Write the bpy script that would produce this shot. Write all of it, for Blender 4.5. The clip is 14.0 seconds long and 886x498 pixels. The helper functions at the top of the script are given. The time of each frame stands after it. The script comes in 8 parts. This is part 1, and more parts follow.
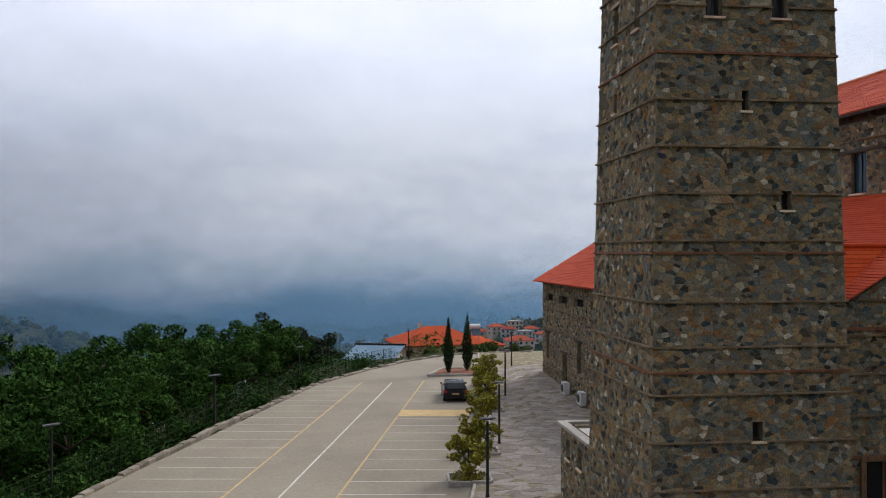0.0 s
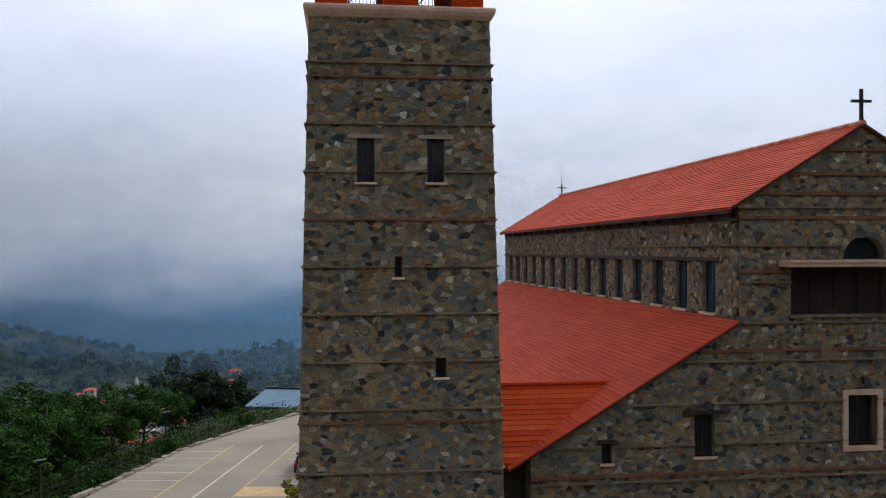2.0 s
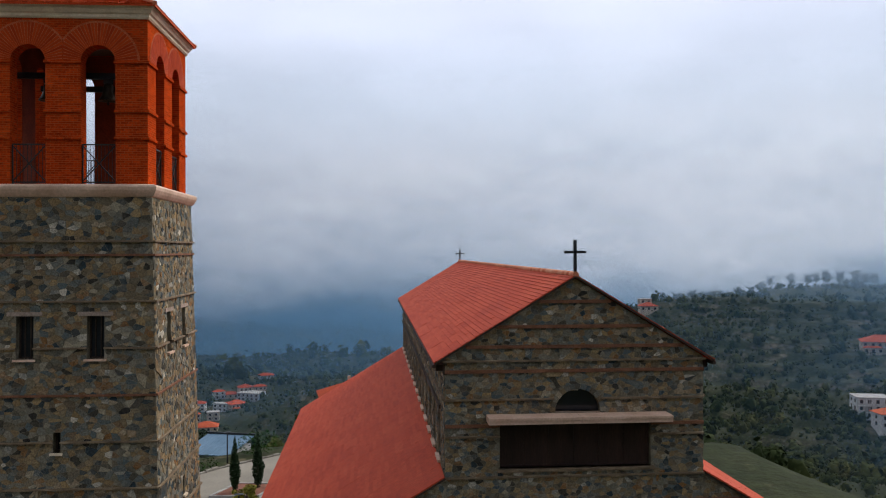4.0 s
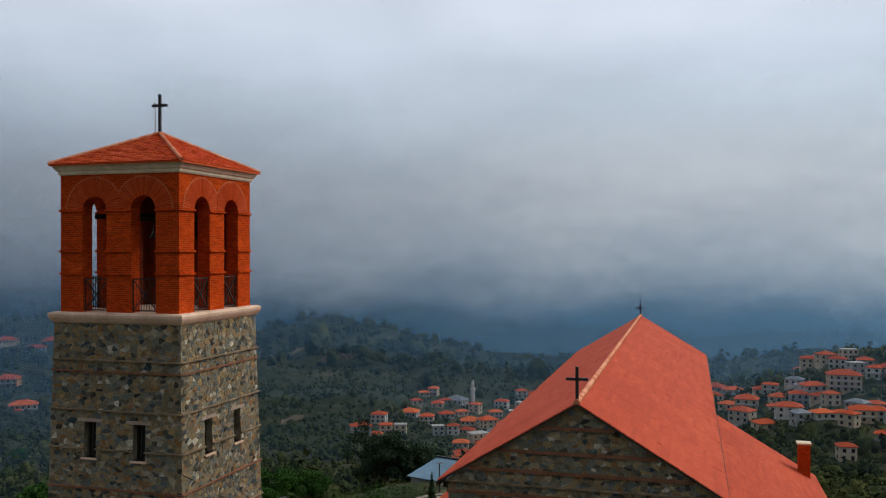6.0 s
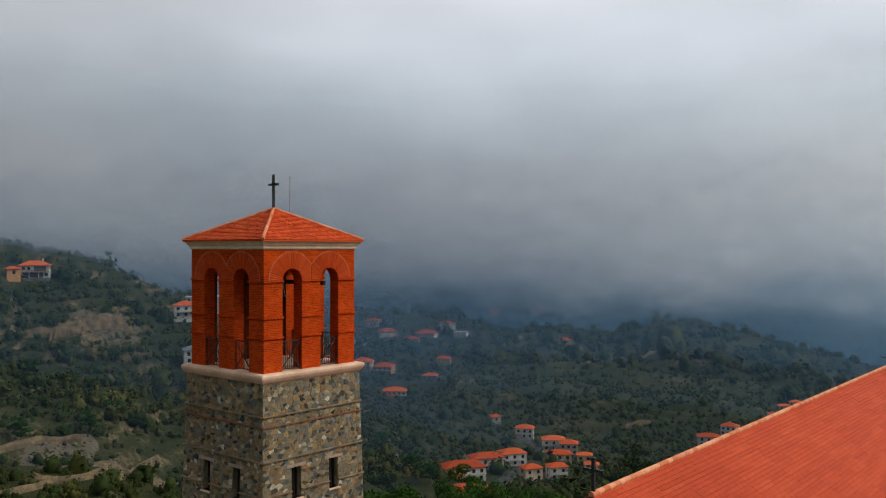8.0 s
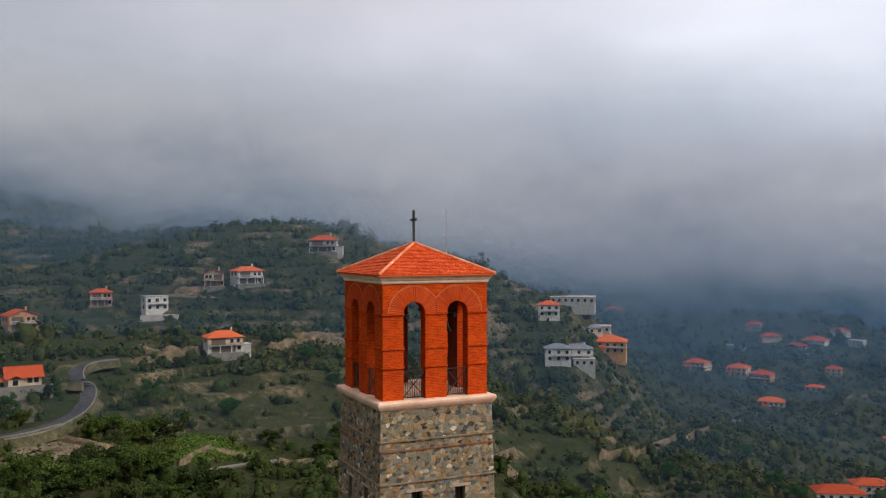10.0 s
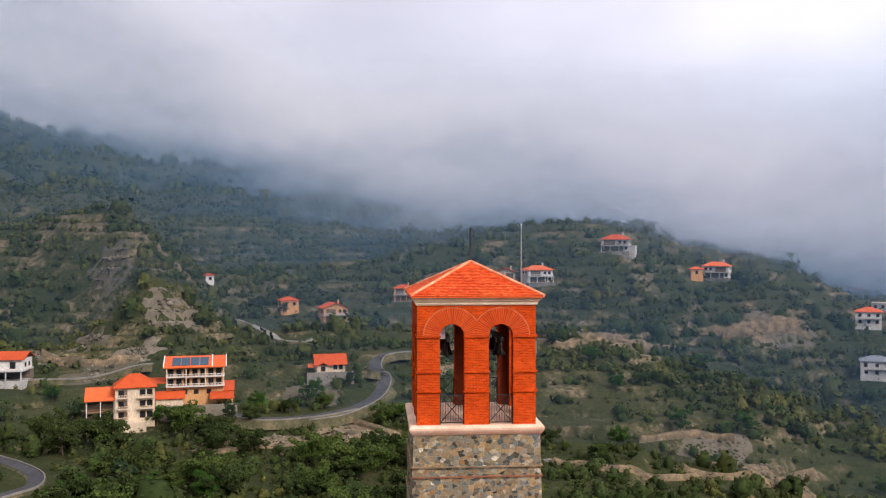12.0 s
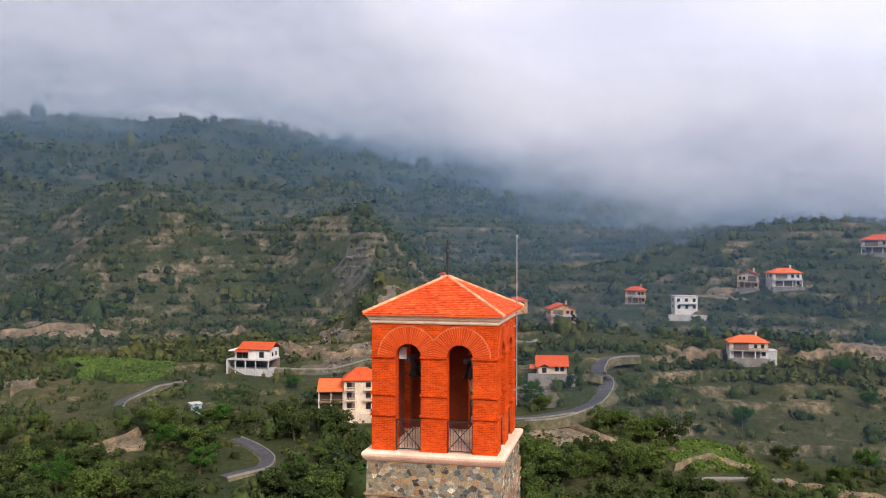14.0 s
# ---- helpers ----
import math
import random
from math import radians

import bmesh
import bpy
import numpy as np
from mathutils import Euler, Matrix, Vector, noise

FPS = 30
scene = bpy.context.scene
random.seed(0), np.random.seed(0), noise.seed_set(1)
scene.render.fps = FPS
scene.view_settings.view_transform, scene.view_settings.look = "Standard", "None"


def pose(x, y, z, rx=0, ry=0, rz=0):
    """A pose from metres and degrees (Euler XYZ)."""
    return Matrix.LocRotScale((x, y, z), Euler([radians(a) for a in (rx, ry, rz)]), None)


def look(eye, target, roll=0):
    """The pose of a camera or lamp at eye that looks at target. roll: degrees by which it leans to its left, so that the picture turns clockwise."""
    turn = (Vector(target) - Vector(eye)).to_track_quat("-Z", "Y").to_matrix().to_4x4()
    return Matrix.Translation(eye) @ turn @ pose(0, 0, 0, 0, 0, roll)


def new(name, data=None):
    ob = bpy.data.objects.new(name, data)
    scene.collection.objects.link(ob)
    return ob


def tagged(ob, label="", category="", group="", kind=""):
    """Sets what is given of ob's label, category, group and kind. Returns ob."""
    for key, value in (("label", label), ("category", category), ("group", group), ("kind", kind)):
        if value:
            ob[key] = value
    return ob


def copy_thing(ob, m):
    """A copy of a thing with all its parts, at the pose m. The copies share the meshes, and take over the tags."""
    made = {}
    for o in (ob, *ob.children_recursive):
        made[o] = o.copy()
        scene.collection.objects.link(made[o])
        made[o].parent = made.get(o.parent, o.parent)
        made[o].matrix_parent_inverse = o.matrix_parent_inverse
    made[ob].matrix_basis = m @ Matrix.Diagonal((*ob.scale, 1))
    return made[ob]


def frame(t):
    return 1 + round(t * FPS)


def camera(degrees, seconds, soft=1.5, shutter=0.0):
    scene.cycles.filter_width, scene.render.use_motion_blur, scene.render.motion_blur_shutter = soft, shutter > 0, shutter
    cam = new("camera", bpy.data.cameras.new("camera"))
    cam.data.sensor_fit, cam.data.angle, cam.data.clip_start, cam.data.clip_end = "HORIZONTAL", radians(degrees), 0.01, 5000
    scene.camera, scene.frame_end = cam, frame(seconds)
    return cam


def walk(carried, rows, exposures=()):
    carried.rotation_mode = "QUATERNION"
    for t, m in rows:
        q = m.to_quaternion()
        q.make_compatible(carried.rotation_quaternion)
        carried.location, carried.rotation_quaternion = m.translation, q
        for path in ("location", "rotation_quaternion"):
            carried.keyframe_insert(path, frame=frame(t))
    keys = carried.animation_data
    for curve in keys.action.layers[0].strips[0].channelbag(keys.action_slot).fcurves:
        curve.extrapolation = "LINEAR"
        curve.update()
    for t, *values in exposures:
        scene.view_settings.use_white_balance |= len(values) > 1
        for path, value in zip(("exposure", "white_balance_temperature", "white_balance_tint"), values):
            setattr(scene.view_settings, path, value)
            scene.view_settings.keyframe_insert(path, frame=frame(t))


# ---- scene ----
cam = camera(53.88, 14.0, 1.1)
PATH = [
    (0.0, pose(-13.094, -29.734, 11.021, 90.21, 0.04, -6.85)),
    (0.5, pose(-10.518, -29.928, 12.164, 90.21, 0.08, -6.82)),
    (1.0, pose(-7.685, -30.206, 13.591, 90.22, 0.13, -6.76)),
    (1.5, pose(-4.782, -30.494, 14.932, 90.16, 0.14, -6.68)),
    (2.0, pose(-1.871, -30.768, 16.397, 90.12, 0.16, -6.60)),
    (2.5, pose(1.258, -31.125, 17.950, 90.12, 0.13, -6.49)),
    (3.0, pose(4.380, -31.510, 19.365, 90.09, 0.18, -6.36)),
    (3.2, pose(5.624, -31.655, 19.916, 90.09, 0.18, -6.27)),
    (5.5, pose(19.157, -32.131, 25.694, 90.05, 0.11, 9.83)),
    (6.0, pose(21.958, -31.827, 26.732, 90.01, 0.08, 16.62)),
    (6.5, pose(24.900, -31.040, 27.662, 90.09, 0.07, 22.93)),
    (7.0, pose(27.913, -29.924, 28.476, 90.05, 0.09, 27.03)),
    (7.5, pose(30.670, -28.487, 29.125, 89.97, 0.04, 32.37)),
    (8.0, pose(33.221, -26.681, 29.766, 89.93, -0.02, 40.23)),
    (8.5, pose(35.533, -24.532, 30.296, 89.92, -0.01, 47.54)),
    (9.0, pose(37.597, -22.302, 30.704, 89.89, -0.03, 53.94)),
    (9.2, pose(38.283, -21.379, 30.867, 89.87, 0.01, 56.27)),
    (11.5, pose(42.315, -7.803, 32.280, 89.73, 0.01, 80.69)),
    (12.0, pose(42.159, -4.514, 32.489, 89.67, -0.02, 85.69)),
    (12.5, pose(41.677, -1.183, 32.674, 89.65, -0.07, 89.94)),
    (13.0, pose(40.887, 2.059, 32.815, 89.63, -0.07, 93.60)),
    (13.5, pose(39.809, 5.211, 32.978, 89.62, -0.08, 98.24)),
    (14.0, pose(38.585, 8.358, 33.156, 89.58, -0.12, 102.52)),
]
EXPOSURES = [(0.0, -0.18, 6200, 10), (0.5, -0.28, 6150, 10), (1.2, -0.19, 6050, 11), (3.2, -0.23, 6000, 11), (5.5, -0.58, 6050, 4), (7.2, -0.58, 6450, 4), (9.2, -0.36, 6650, 7), (11.3, 0.26, 6500, 16), (14.0, 0.60, 6500, 18)]
walk(cam, PATH, EXPOSURES)

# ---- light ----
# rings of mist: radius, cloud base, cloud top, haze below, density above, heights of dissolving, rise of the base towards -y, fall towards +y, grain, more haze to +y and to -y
# distance haze is painted into the sheets with these two colours
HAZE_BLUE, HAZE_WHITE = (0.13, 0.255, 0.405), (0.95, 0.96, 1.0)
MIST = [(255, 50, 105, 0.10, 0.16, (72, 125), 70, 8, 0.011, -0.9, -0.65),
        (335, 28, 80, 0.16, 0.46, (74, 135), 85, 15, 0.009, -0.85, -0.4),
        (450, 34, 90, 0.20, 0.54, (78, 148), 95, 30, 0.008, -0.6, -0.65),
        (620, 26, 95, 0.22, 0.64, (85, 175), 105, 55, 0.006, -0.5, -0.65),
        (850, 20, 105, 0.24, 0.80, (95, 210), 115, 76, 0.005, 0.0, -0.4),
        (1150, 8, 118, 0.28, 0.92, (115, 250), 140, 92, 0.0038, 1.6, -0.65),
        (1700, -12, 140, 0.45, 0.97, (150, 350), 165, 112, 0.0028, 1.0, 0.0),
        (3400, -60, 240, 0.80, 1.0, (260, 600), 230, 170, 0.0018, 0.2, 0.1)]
CLEAR_ROADS = []
world = bpy.data.worlds.new("overcast_sky")
scene.world = world
world.use_nodes = True


def ramp(nt, stops, interp="LINEAR"):
    n = nt.nodes.new("ShaderNodeValToRGB")
    n.color_ramp.interpolation = interp
    el = n.color_ramp.elements
    while len(el) < len(stops):
        el.new(0.5)
    for e, (p, c) in zip(el, stops):
        e.position = p
        e.color = (*c, 1)
    return n


def maprange(nt, a, b, c=0.0, d=1.0, smooth=False):
    n = nt.nodes.new("ShaderNodeMapRange")
    n.inputs[1].default_value, n.inputs[2].default_value = a, b
    n.inputs[3].default_value, n.inputs[4].default_value = c, d
    if smooth:
        n.interpolation_type = "SMOOTHSTEP"
    return n


def maths(nt, op, a=None, b=None):
    n = nt.nodes.new("ShaderNodeMath")
    n.operation = op
    for i, v in enumerate((a, b)):
        if isinstance(v, (int, float)):
            n.inputs[i].default_value = v
        elif v is not None:
            nt.links.new(v, n.inputs[i])
    return n


def noise_node(nt, vec, scale, detail=4.0, rough=0.55):
    n = nt.nodes.new("ShaderNodeTexNoise")
    n.inputs["Scale"].default_value, n.inputs["Detail"].default_value, n.inputs["Roughness"].default_value = scale, detail, rough
    if vec is not None:
        nt.links.new(vec, n.inputs["Vector"])
    return n


def mixc(nt, fac, a, b, mode="MIX"):
    n = nt.nodes.new("ShaderNodeMix")
    n.data_type, n.blend_type = "RGBA", mode
    for sock, v in ((n.inputs[0], fac), (n.inputs[6], a), (n.inputs[7], b)):
        if isinstance(v, (int, float)):
            sock.default_value = v
        elif isinstance(v, tuple):
            sock.default_value = (*v, 1)
        else:
            nt.links.new(v, sock)
    return n.outputs[2]


def build_sky():
    nt = world.node_tree
    bg = nt.nodes["Background"]
    sky = nt.nodes.new("ShaderNodeTexSky")
    sky.sky_type, sky.sun_disc = "NISHITA", False
    sky.sun_elevation, sky.sun_rotation = radians(40), radians(51)
    tc = nt.nodes.new("ShaderNodeTexCoord")
    sep = nt.nodes.new("ShaderNodeSeparateXYZ")
    nt.links.new(tc.outputs["Generated"], sep.inputs[0])
    stretch = nt.nodes.new("ShaderNodeMapping")
    stretch.inputs["Scale"].default_value = (1.0, 1.0, 2.6)
    nt.links.new(tc.outputs["Generated"], stretch.inputs["Vector"])
    n1 = noise_node(nt, stretch.outputs[0], 2.3, 3, 0.45)
    warp = maprange(nt, 0.3, 0.7, -0.035, 0.035)
    nt.links.new(n1.outputs[0], warp.inputs[0])
    up = maths(nt, "ADD", sep.outputs[2], warp.outputs[0])
    cloud = ramp(nt, [(0.0, (0.24, 0.30, 0.39)), (0.07, (0.42, 0.48, 0.58)), (0.156, (0.60, 0.65, 0.75)),
                      (0.276, (0.80, 0.81, 0.91)), (0.6, (0.86, 0.87, 0.95)), (1.0, (0.92, 0.93, 1.0))])
    nt.links.new(up.outputs[0], cloud.inputs[0])
    n2 = noise_node(nt, stretch.outputs[0], 4.5, 3, 0.45)
    mot = maprange(nt, 0.3, 0.7, 0.92, 1.06)
    nt.links.new(n2.outputs[0], mot.inputs[0])
    shade = mixc(nt, 1.0, cloud.outputs[0], mot.outputs[0], "MULTIPLY")
    west = maprange(nt, -0.6, -0.98, 1.0, 0.80, True)
    nt.links.new(sep.outputs[0], west.inputs[0])
    shade = mixc(nt, 1.0, shade, west.outputs[0], "MULTIPLY")
    north = maprange(nt, 0.0, 0.85, 1.0, NORTH_GLOW, True)
    nt.links.new(sep.outputs[1], north.inputs[0])
    shade = mixc(nt, 1.0, shade, north.outputs[0], "MULTIPLY")
    south = maprange(nt, -0.1, -0.7, 1.0, SOUTH_SHADE, True)
    nt.links.new(sep.outputs[1], south.inputs[0])
    shade = mixc(nt, 1.0, shade, south.outputs[0], "MULTIPLY")
    dim = mixc(nt, 1.0, sky.outputs[0], (0.1, 0.1, 0.1), "MULTIPLY")
    nt.links.new(mixc(nt, 0.94, dim, shade), bg.inputs[0])
    bg.inputs[1].default_value = SKY_STRENGTH


SKY_STRENGTH, NORTH_GLOW, SOUTH_SHADE = 1.0, 1.40, 0.82
build_sky()
sun = new("sun", bpy.data.lights.new("sun", "SUN"))
sun.data.energy, sun.data.angle, sun.data.color = 3.2, radians(28), (1.0, 0.93, 0.83)
sun.matrix_world = look((0, 0, 0), (-0.60, -0.48, -0.64))

# ---- materials ----
WHITE = (0.8, 0.8, 0.8)


def material(name, stops, scale=1.0, rough=0.8, bump=0.3, fine=9.0, metallic=0.0, vary="", vary_amount=0.35, stretch=(1, 1, 1), extra=None, wear=0.35, spec=0.3):
    """Ramp colours over noise at two scales; vary: 'piece' gives every piece its own tone along the ramp."""
    m = bpy.data.materials.new(name)
    m.use_nodes = True
    nt = m.node_tree
    b = nt.nodes["Principled BSDF"]
    tc = nt.nodes.new("ShaderNodeTexCoord")
    geo = nt.nodes.new("ShaderNodeNewGeometry")
    mp = nt.nodes.new("ShaderNodeMapping")
    mp.inputs["Scale"].default_value = stretch
    nt.links.new(geo.outputs["Position"], mp.inputs["Vector"])
    v = mp.outputs[0]
    big = noise_node(nt, v, scale, 5, 0.6)
    small = noise_node(nt, v, scale * fine, 4, 0.65)
    spread = maprange(nt, 0.28, 0.72)
    nt.links.new(big.outputs[0], spread.inputs[0])
    t = spread.outputs[0]
    if vary == "piece":
        info = nt.nodes.new("ShaderNodeObjectInfo")
        s = maths(nt, "ADD", info.outputs["Random"], geo.outputs["Random Per Island"])
        s = maths(nt, "FRACT", s.outputs[0])
        a = maths(nt, "MULTIPLY", s.outputs[0], vary_amount)
        c = maths(nt, "MULTIPLY", t, 1 - vary_amount)
        t = maths(nt, "ADD", a.outputs[0], c.outputs[0]).outputs[0]
    r = ramp(nt, stops)
    nt.links.new(t, r.inputs[0])
    col = r.outputs[0]
    sp = maprange(nt, 0.3, 0.7, 1 - wear, 1 + wear)
    nt.links.new(small.outputs[0], sp.inputs[0])
    col = mixc(nt, 1.0, col, sp.outputs[0], "MULTIPLY")
    if extra:
        col = extra(nt, v, col, b)
    nt.links.new(col, b.inputs["Base Color"])
    b.inputs["Roughness"].default_value = rough
    b.inputs["Metallic"].default_value = metallic
    b.inputs["Specular IOR Level"].default_value = spec if bump else min(spec, 0.12)
    if bump and not b.inputs["Normal"].is_linked:
        bp = nt.nodes.new("ShaderNodeBump")
        bp.inputs["Strength"].default_value, bp.inputs["Distance"].default_value = bump, 0.02
        nt.links.new(small.outputs[0], bp.inputs["Height"])
        nt.links.new(bp.outputs[0], b.inputs["Normal"])
    return m


def brick_extra(w=0.25, h=0.075, mortar=(0.45, 0.095, 0.03)):
    """Brick courses on upright walls of any heading: runs along x + y, rises along z."""
    def f(nt, v, col, b):
        sep = nt.nodes.new("ShaderNodeSeparateXYZ")
        nt.links.new(v, sep.inputs[0])
        run = maths(nt, "ADD", sep.outputs[0], sep.outputs[1])
        com = nt.nodes.new("ShaderNodeCombineXYZ")
        nt.links.new(run.outputs[0], com.inputs[0])
        nt.links.new(sep.outputs[2], com.inputs[1])
        br = nt.nodes.new("ShaderNodeTexBrick")
        nt.links.new(com.outputs[0], br.inputs["Vector"])
        br.inputs["Scale"].default_value = 1.0
        br.inputs["Brick Width"].default_value, br.inputs["Row Height"].default_value = w, h
        br.inputs["Mortar Size"].default_value = 0.009
        br.inputs["Mortar Smooth"].default_value = 0.3
        br.inputs["Color1"].default_value = (0.72, 0.72, 0.72, 1)
        br.inputs["Color2"].default_value = (1.2, 1.2, 1.2, 1)
        br.inputs["Mortar"].default_value = (1, 1, 1, 1)
        tint = mixc(nt, 1.0, col, br.outputs["Color"], "MULTIPLY")
        bp = nt.nodes.new("ShaderNodeBump")
        bp.invert = True
        bp.inputs["Strength"].default_value, bp.inputs["Distance"].default_value = 0.5, 0.012
        nt.links.new(br.outputs["Fac"], bp.inputs["Height"])
        nt.links.new(bp.outputs[0], b.inputs["Normal"])
        return mixc(nt, br.outputs["Fac"], tint, mortar)
    return f


M = {}
M["stone"] = material("rubble_stone", [(0.0, (0.020, 0.020, 0.021)), (0.12, (0.141, 0.123, 0.084)), (0.24, (0.280, 0.190, 0.092)), (0.33, (0.035, 0.054, 0.063)), (0.44, (0.244, 0.212, 0.150)), (0.54, (0.104, 0.130, 0.128)), (0.63, (0.347, 0.234, 0.105)),
                                       (0.72, (0.163, 0.154, 0.113)), (0.80, (0.244, 0.123, 0.046)), (0.87, (0.376, 0.322, 0.216)), (0.93, (0.058, 0.082, 0.092)), (0.975, (0.523, 0.461, 0.348)), (1.0, (0.670, 0.609, 0.495))], 2.4, 0.88, 0.9, 8, vary="piece", vary_amount=0.96, wear=0.5, spec=0.06)
M["mortar"] = material("earth_mortar", [(0.0, (0.12, 0.102, 0.07)), (0.5, (0.22, 0.188, 0.13)), (1.0, (0.36, 0.31, 0.225))], 2.2, 0.95, 0.6, spec=0.06)
M["ledge"] = material("weathered_ledge", [(0.0, (0.11, 0.075, 0.045)), (0.6, (0.22, 0.155, 0.09)), (1.0, (0.34, 0.255, 0.16))], 2.0, 0.85, 0.4, stretch=(1, 1, 3))
M["red_ledge"] = material("red_brick_course", [(0.0, (0.14, 0.055, 0.028)), (1.0, (0.27, 0.12, 0.06))], 2.2, 0.85, 0.4)
M["brick"] = material("red_orange_brick", [(0.0, (0.36, 0.032, 0.003)), (0.6, (0.49, 0.048, 0.004)), (1.0, (0.57, 0.07, 0.007))], 1.3, 0.75, 0.3, extra=brick_extra(), wear=0.3, spec=0.0)
M["voussoir"] = material("arch_brick", [(0.0, (0.36, 0.034, 0.004)), (1.0, (0.54, 0.066, 0.008))], 3.0, 0.75, 0.3, vary="piece", vary_amount=0.8, wear=0.2, spec=0.08)
M["arch_joint"] = material("pale_arch_joint", [(0.0, (0.44, 0.085, 0.026)), (1.0, (0.58, 0.17, 0.07))], 3.0, 0.85, 0.3, spec=0.08)
M["cream"] = material("cream_stone", [(0.0, (0.62, 0.47, 0.31)), (1.0, (0.82, 0.68, 0.48))], 1.5, 0.7, 0.15, wear=0.12)
M["pink_stone"] = material("pink_limestone", [(0.0, (0.55, 0.34, 0.22)), (1.0, (0.78, 0.55, 0.40))], 1.2, 0.7, 0.15, wear=0.14)
M["pale_lintel"] = material("pale_lintel_stone", [(0.0, (0.28, 0.20, 0.15)), (1.0, (0.42, 0.33, 0.25))], 2.0, 0.8, 0.3)
M["tower_tile"] = material("tower_roof_tile", [(0.0, (0.38, 0.04, 0.009)), (0.5, (0.54, 0.068, 0.014)), (1.0, (0.66, 0.125, 0.032))], 1.2, 0.7, 0.3, vary="piece", vary_amount=0.7, wear=0.2, spec=0.08)
M["hip_tile"] = material("pale_hip_tile", [(0.0, (0.55, 0.13, 0.05)), (1.0, (0.78, 0.38, 0.22))], 2.0, 0.75, 0.3, vary="piece", vary_amount=0.8, wear=0.2, spec=0.08)


def tile_columns(width=0.24):
    def f(nt, v, col, b):
        sep = nt.nodes.new("ShaderNodeSeparateXYZ")
        nt.links.new(v, sep.inputs[0])
        w = maths(nt, "MULTIPLY", sep.outputs[1], 2 * math.pi / width)
        s = maths(nt, "SINE", w.outputs[0])
        bp = nt.nodes.new("ShaderNodeBump")
        bp.inputs["Strength"].default_value, bp.inputs["Distance"].default_value = 0.15, 0.02
        nt.links.new(s.outputs[0], bp.inputs["Height"])
        nt.links.new(bp.outputs[0], b.inputs["Normal"])
        return col
    return f


M["roof_tile"] = material("terracotta_roof_tile", [(0.0, (0.37, 0.046, 0.018)), (0.5, (0.46, 0.064, 0.024)), (1.0, (0.53, 0.088, 0.034))], 0.35, 0.72, 0.3, fine=14, vary="piece", vary_amount=0.45, extra=tile_columns(), wear=0.16, spec=0.08)
M["village_tile"] = material("village_roof_tile", [(0.0, (0.26, 0.040, 0.015)), (0.5, (0.47, 0.078, 0.022)), (1.0, (0.60, 0.14, 0.045))], 0.5, 0.8, 0.2, vary="piece", vary_amount=0.75, spec=0.08)
M["slate"] = material("grey_roof_sheet", [(0.0, (0.10, 0.11, 0.13)), (1.0, (0.22, 0.24, 0.27))], 0.2, 0.6, 0.1, vary="piece")
M["blue_sheet"] = material("blue_grey_metal_sheet", [(0.0, (0.10, 0.165, 0.23)), (1.0, (0.16, 0.235, 0.31))], 0.4, 0.75, 0.1, wear=0.1, spec=0.08)
M["shutter"] = material("dark_red_brown_boards", [(0.0, (0.022, 0.011, 0.007)), (1.0, (0.055, 0.026, 0.016))], 2.5, 0.6, 0.2, stretch=(1, 1, 0.15))
M["rail_metal"] = material("dull_dark_steel", [(0.0, (0.026, 0.022, 0.019)), (1.0, (0.055, 0.047, 0.04))], 5, 0.6, 0.1, metallic=0.3)
M["dark_wood"] = material("dark_stained_wood", [(0.0, (0.025, 0.017, 0.012)), (1.0, (0.07, 0.045, 0.028))], 3, 0.7, 0.3)
M["wood"] = material("brown_wood", [(0.0, (0.12, 0.06, 0.03)), (1.0, (0.26, 0.14, 0.07))], 3, 0.65, 0.3, stretch=(1, 1, 0.2))
M["dark_metal"] = material("dark_painted_metal", [(0.0, (0.02, 0.02, 0.022)), (1.0, (0.05, 0.05, 0.052))], 4, 0.5, 0.1, metallic=0.4)
M["lamp_grey"] = material("dull_grey_lamp_paint", [(0.0, (0.07, 0.072, 0.075)), (1.0, (0.13, 0.13, 0.135))], 3, 0.6, 0.05)
M["grey_metal"] = material("galvanised_metal", [(0.0, (0.22, 0.22, 0.22)), (1.0, (0.40, 0.39, 0.38))], 5, 0.5, 0.1, metallic=0.6)
M["bronze"] = material("dark_bronze", [(0.0, (0.03, 0.026, 0.02)), (1.0, (0.08, 0.065, 0.045))], 5, 0.45, 0.1, metallic=0.8)
# belfry slabs, and the dark panels that paint shade behind verandas and balconies
M["plaster_and_shade"] = material("inner_plaster_and_recess_shade", [(0.0, (0.10, 0.07, 0.05)), (1.0, (0.16, 0.12, 0.09))], 1, 0.9, 0.2)
for key, a, c in (("white", (0.46, 0.44, 0.41), (0.63, 0.61, 0.57)), ("wall_cream", (0.42, 0.33, 0.235), (0.58, 0.475, 0.35)), ("wall_ochre", (0.42, 0.21, 0.085), (0.55, 0.30, 0.13)),
                  ("wall_grey", (0.30, 0.29, 0.28), (0.44, 0.43, 0.41)), ("wall_blue", (0.15, 0.24, 0.28), (0.22, 0.32, 0.36))):
    M[key] = material(key + "_render", [(0.0, a), (1.0, c)], 0.5, 0.85, 0.2, fine=5, stretch=(1, 1, 0.45), wear=0.26)
M["concrete"] = material("pale_concrete", [(0.0, (0.30, 0.28, 0.25)), (1.0, (0.46, 0.43, 0.39))], 0.5, 0.9, 0.3, wear=0.2)
M["asphalt"] = material("worn_beige_paving", [(0.0, (0.19, 0.165, 0.128)), (0.5, (0.24, 0.208, 0.16)), (1.0, (0.28, 0.245, 0.188))], 0.16, 0.9, 0.35, fine=30, wear=0.14)
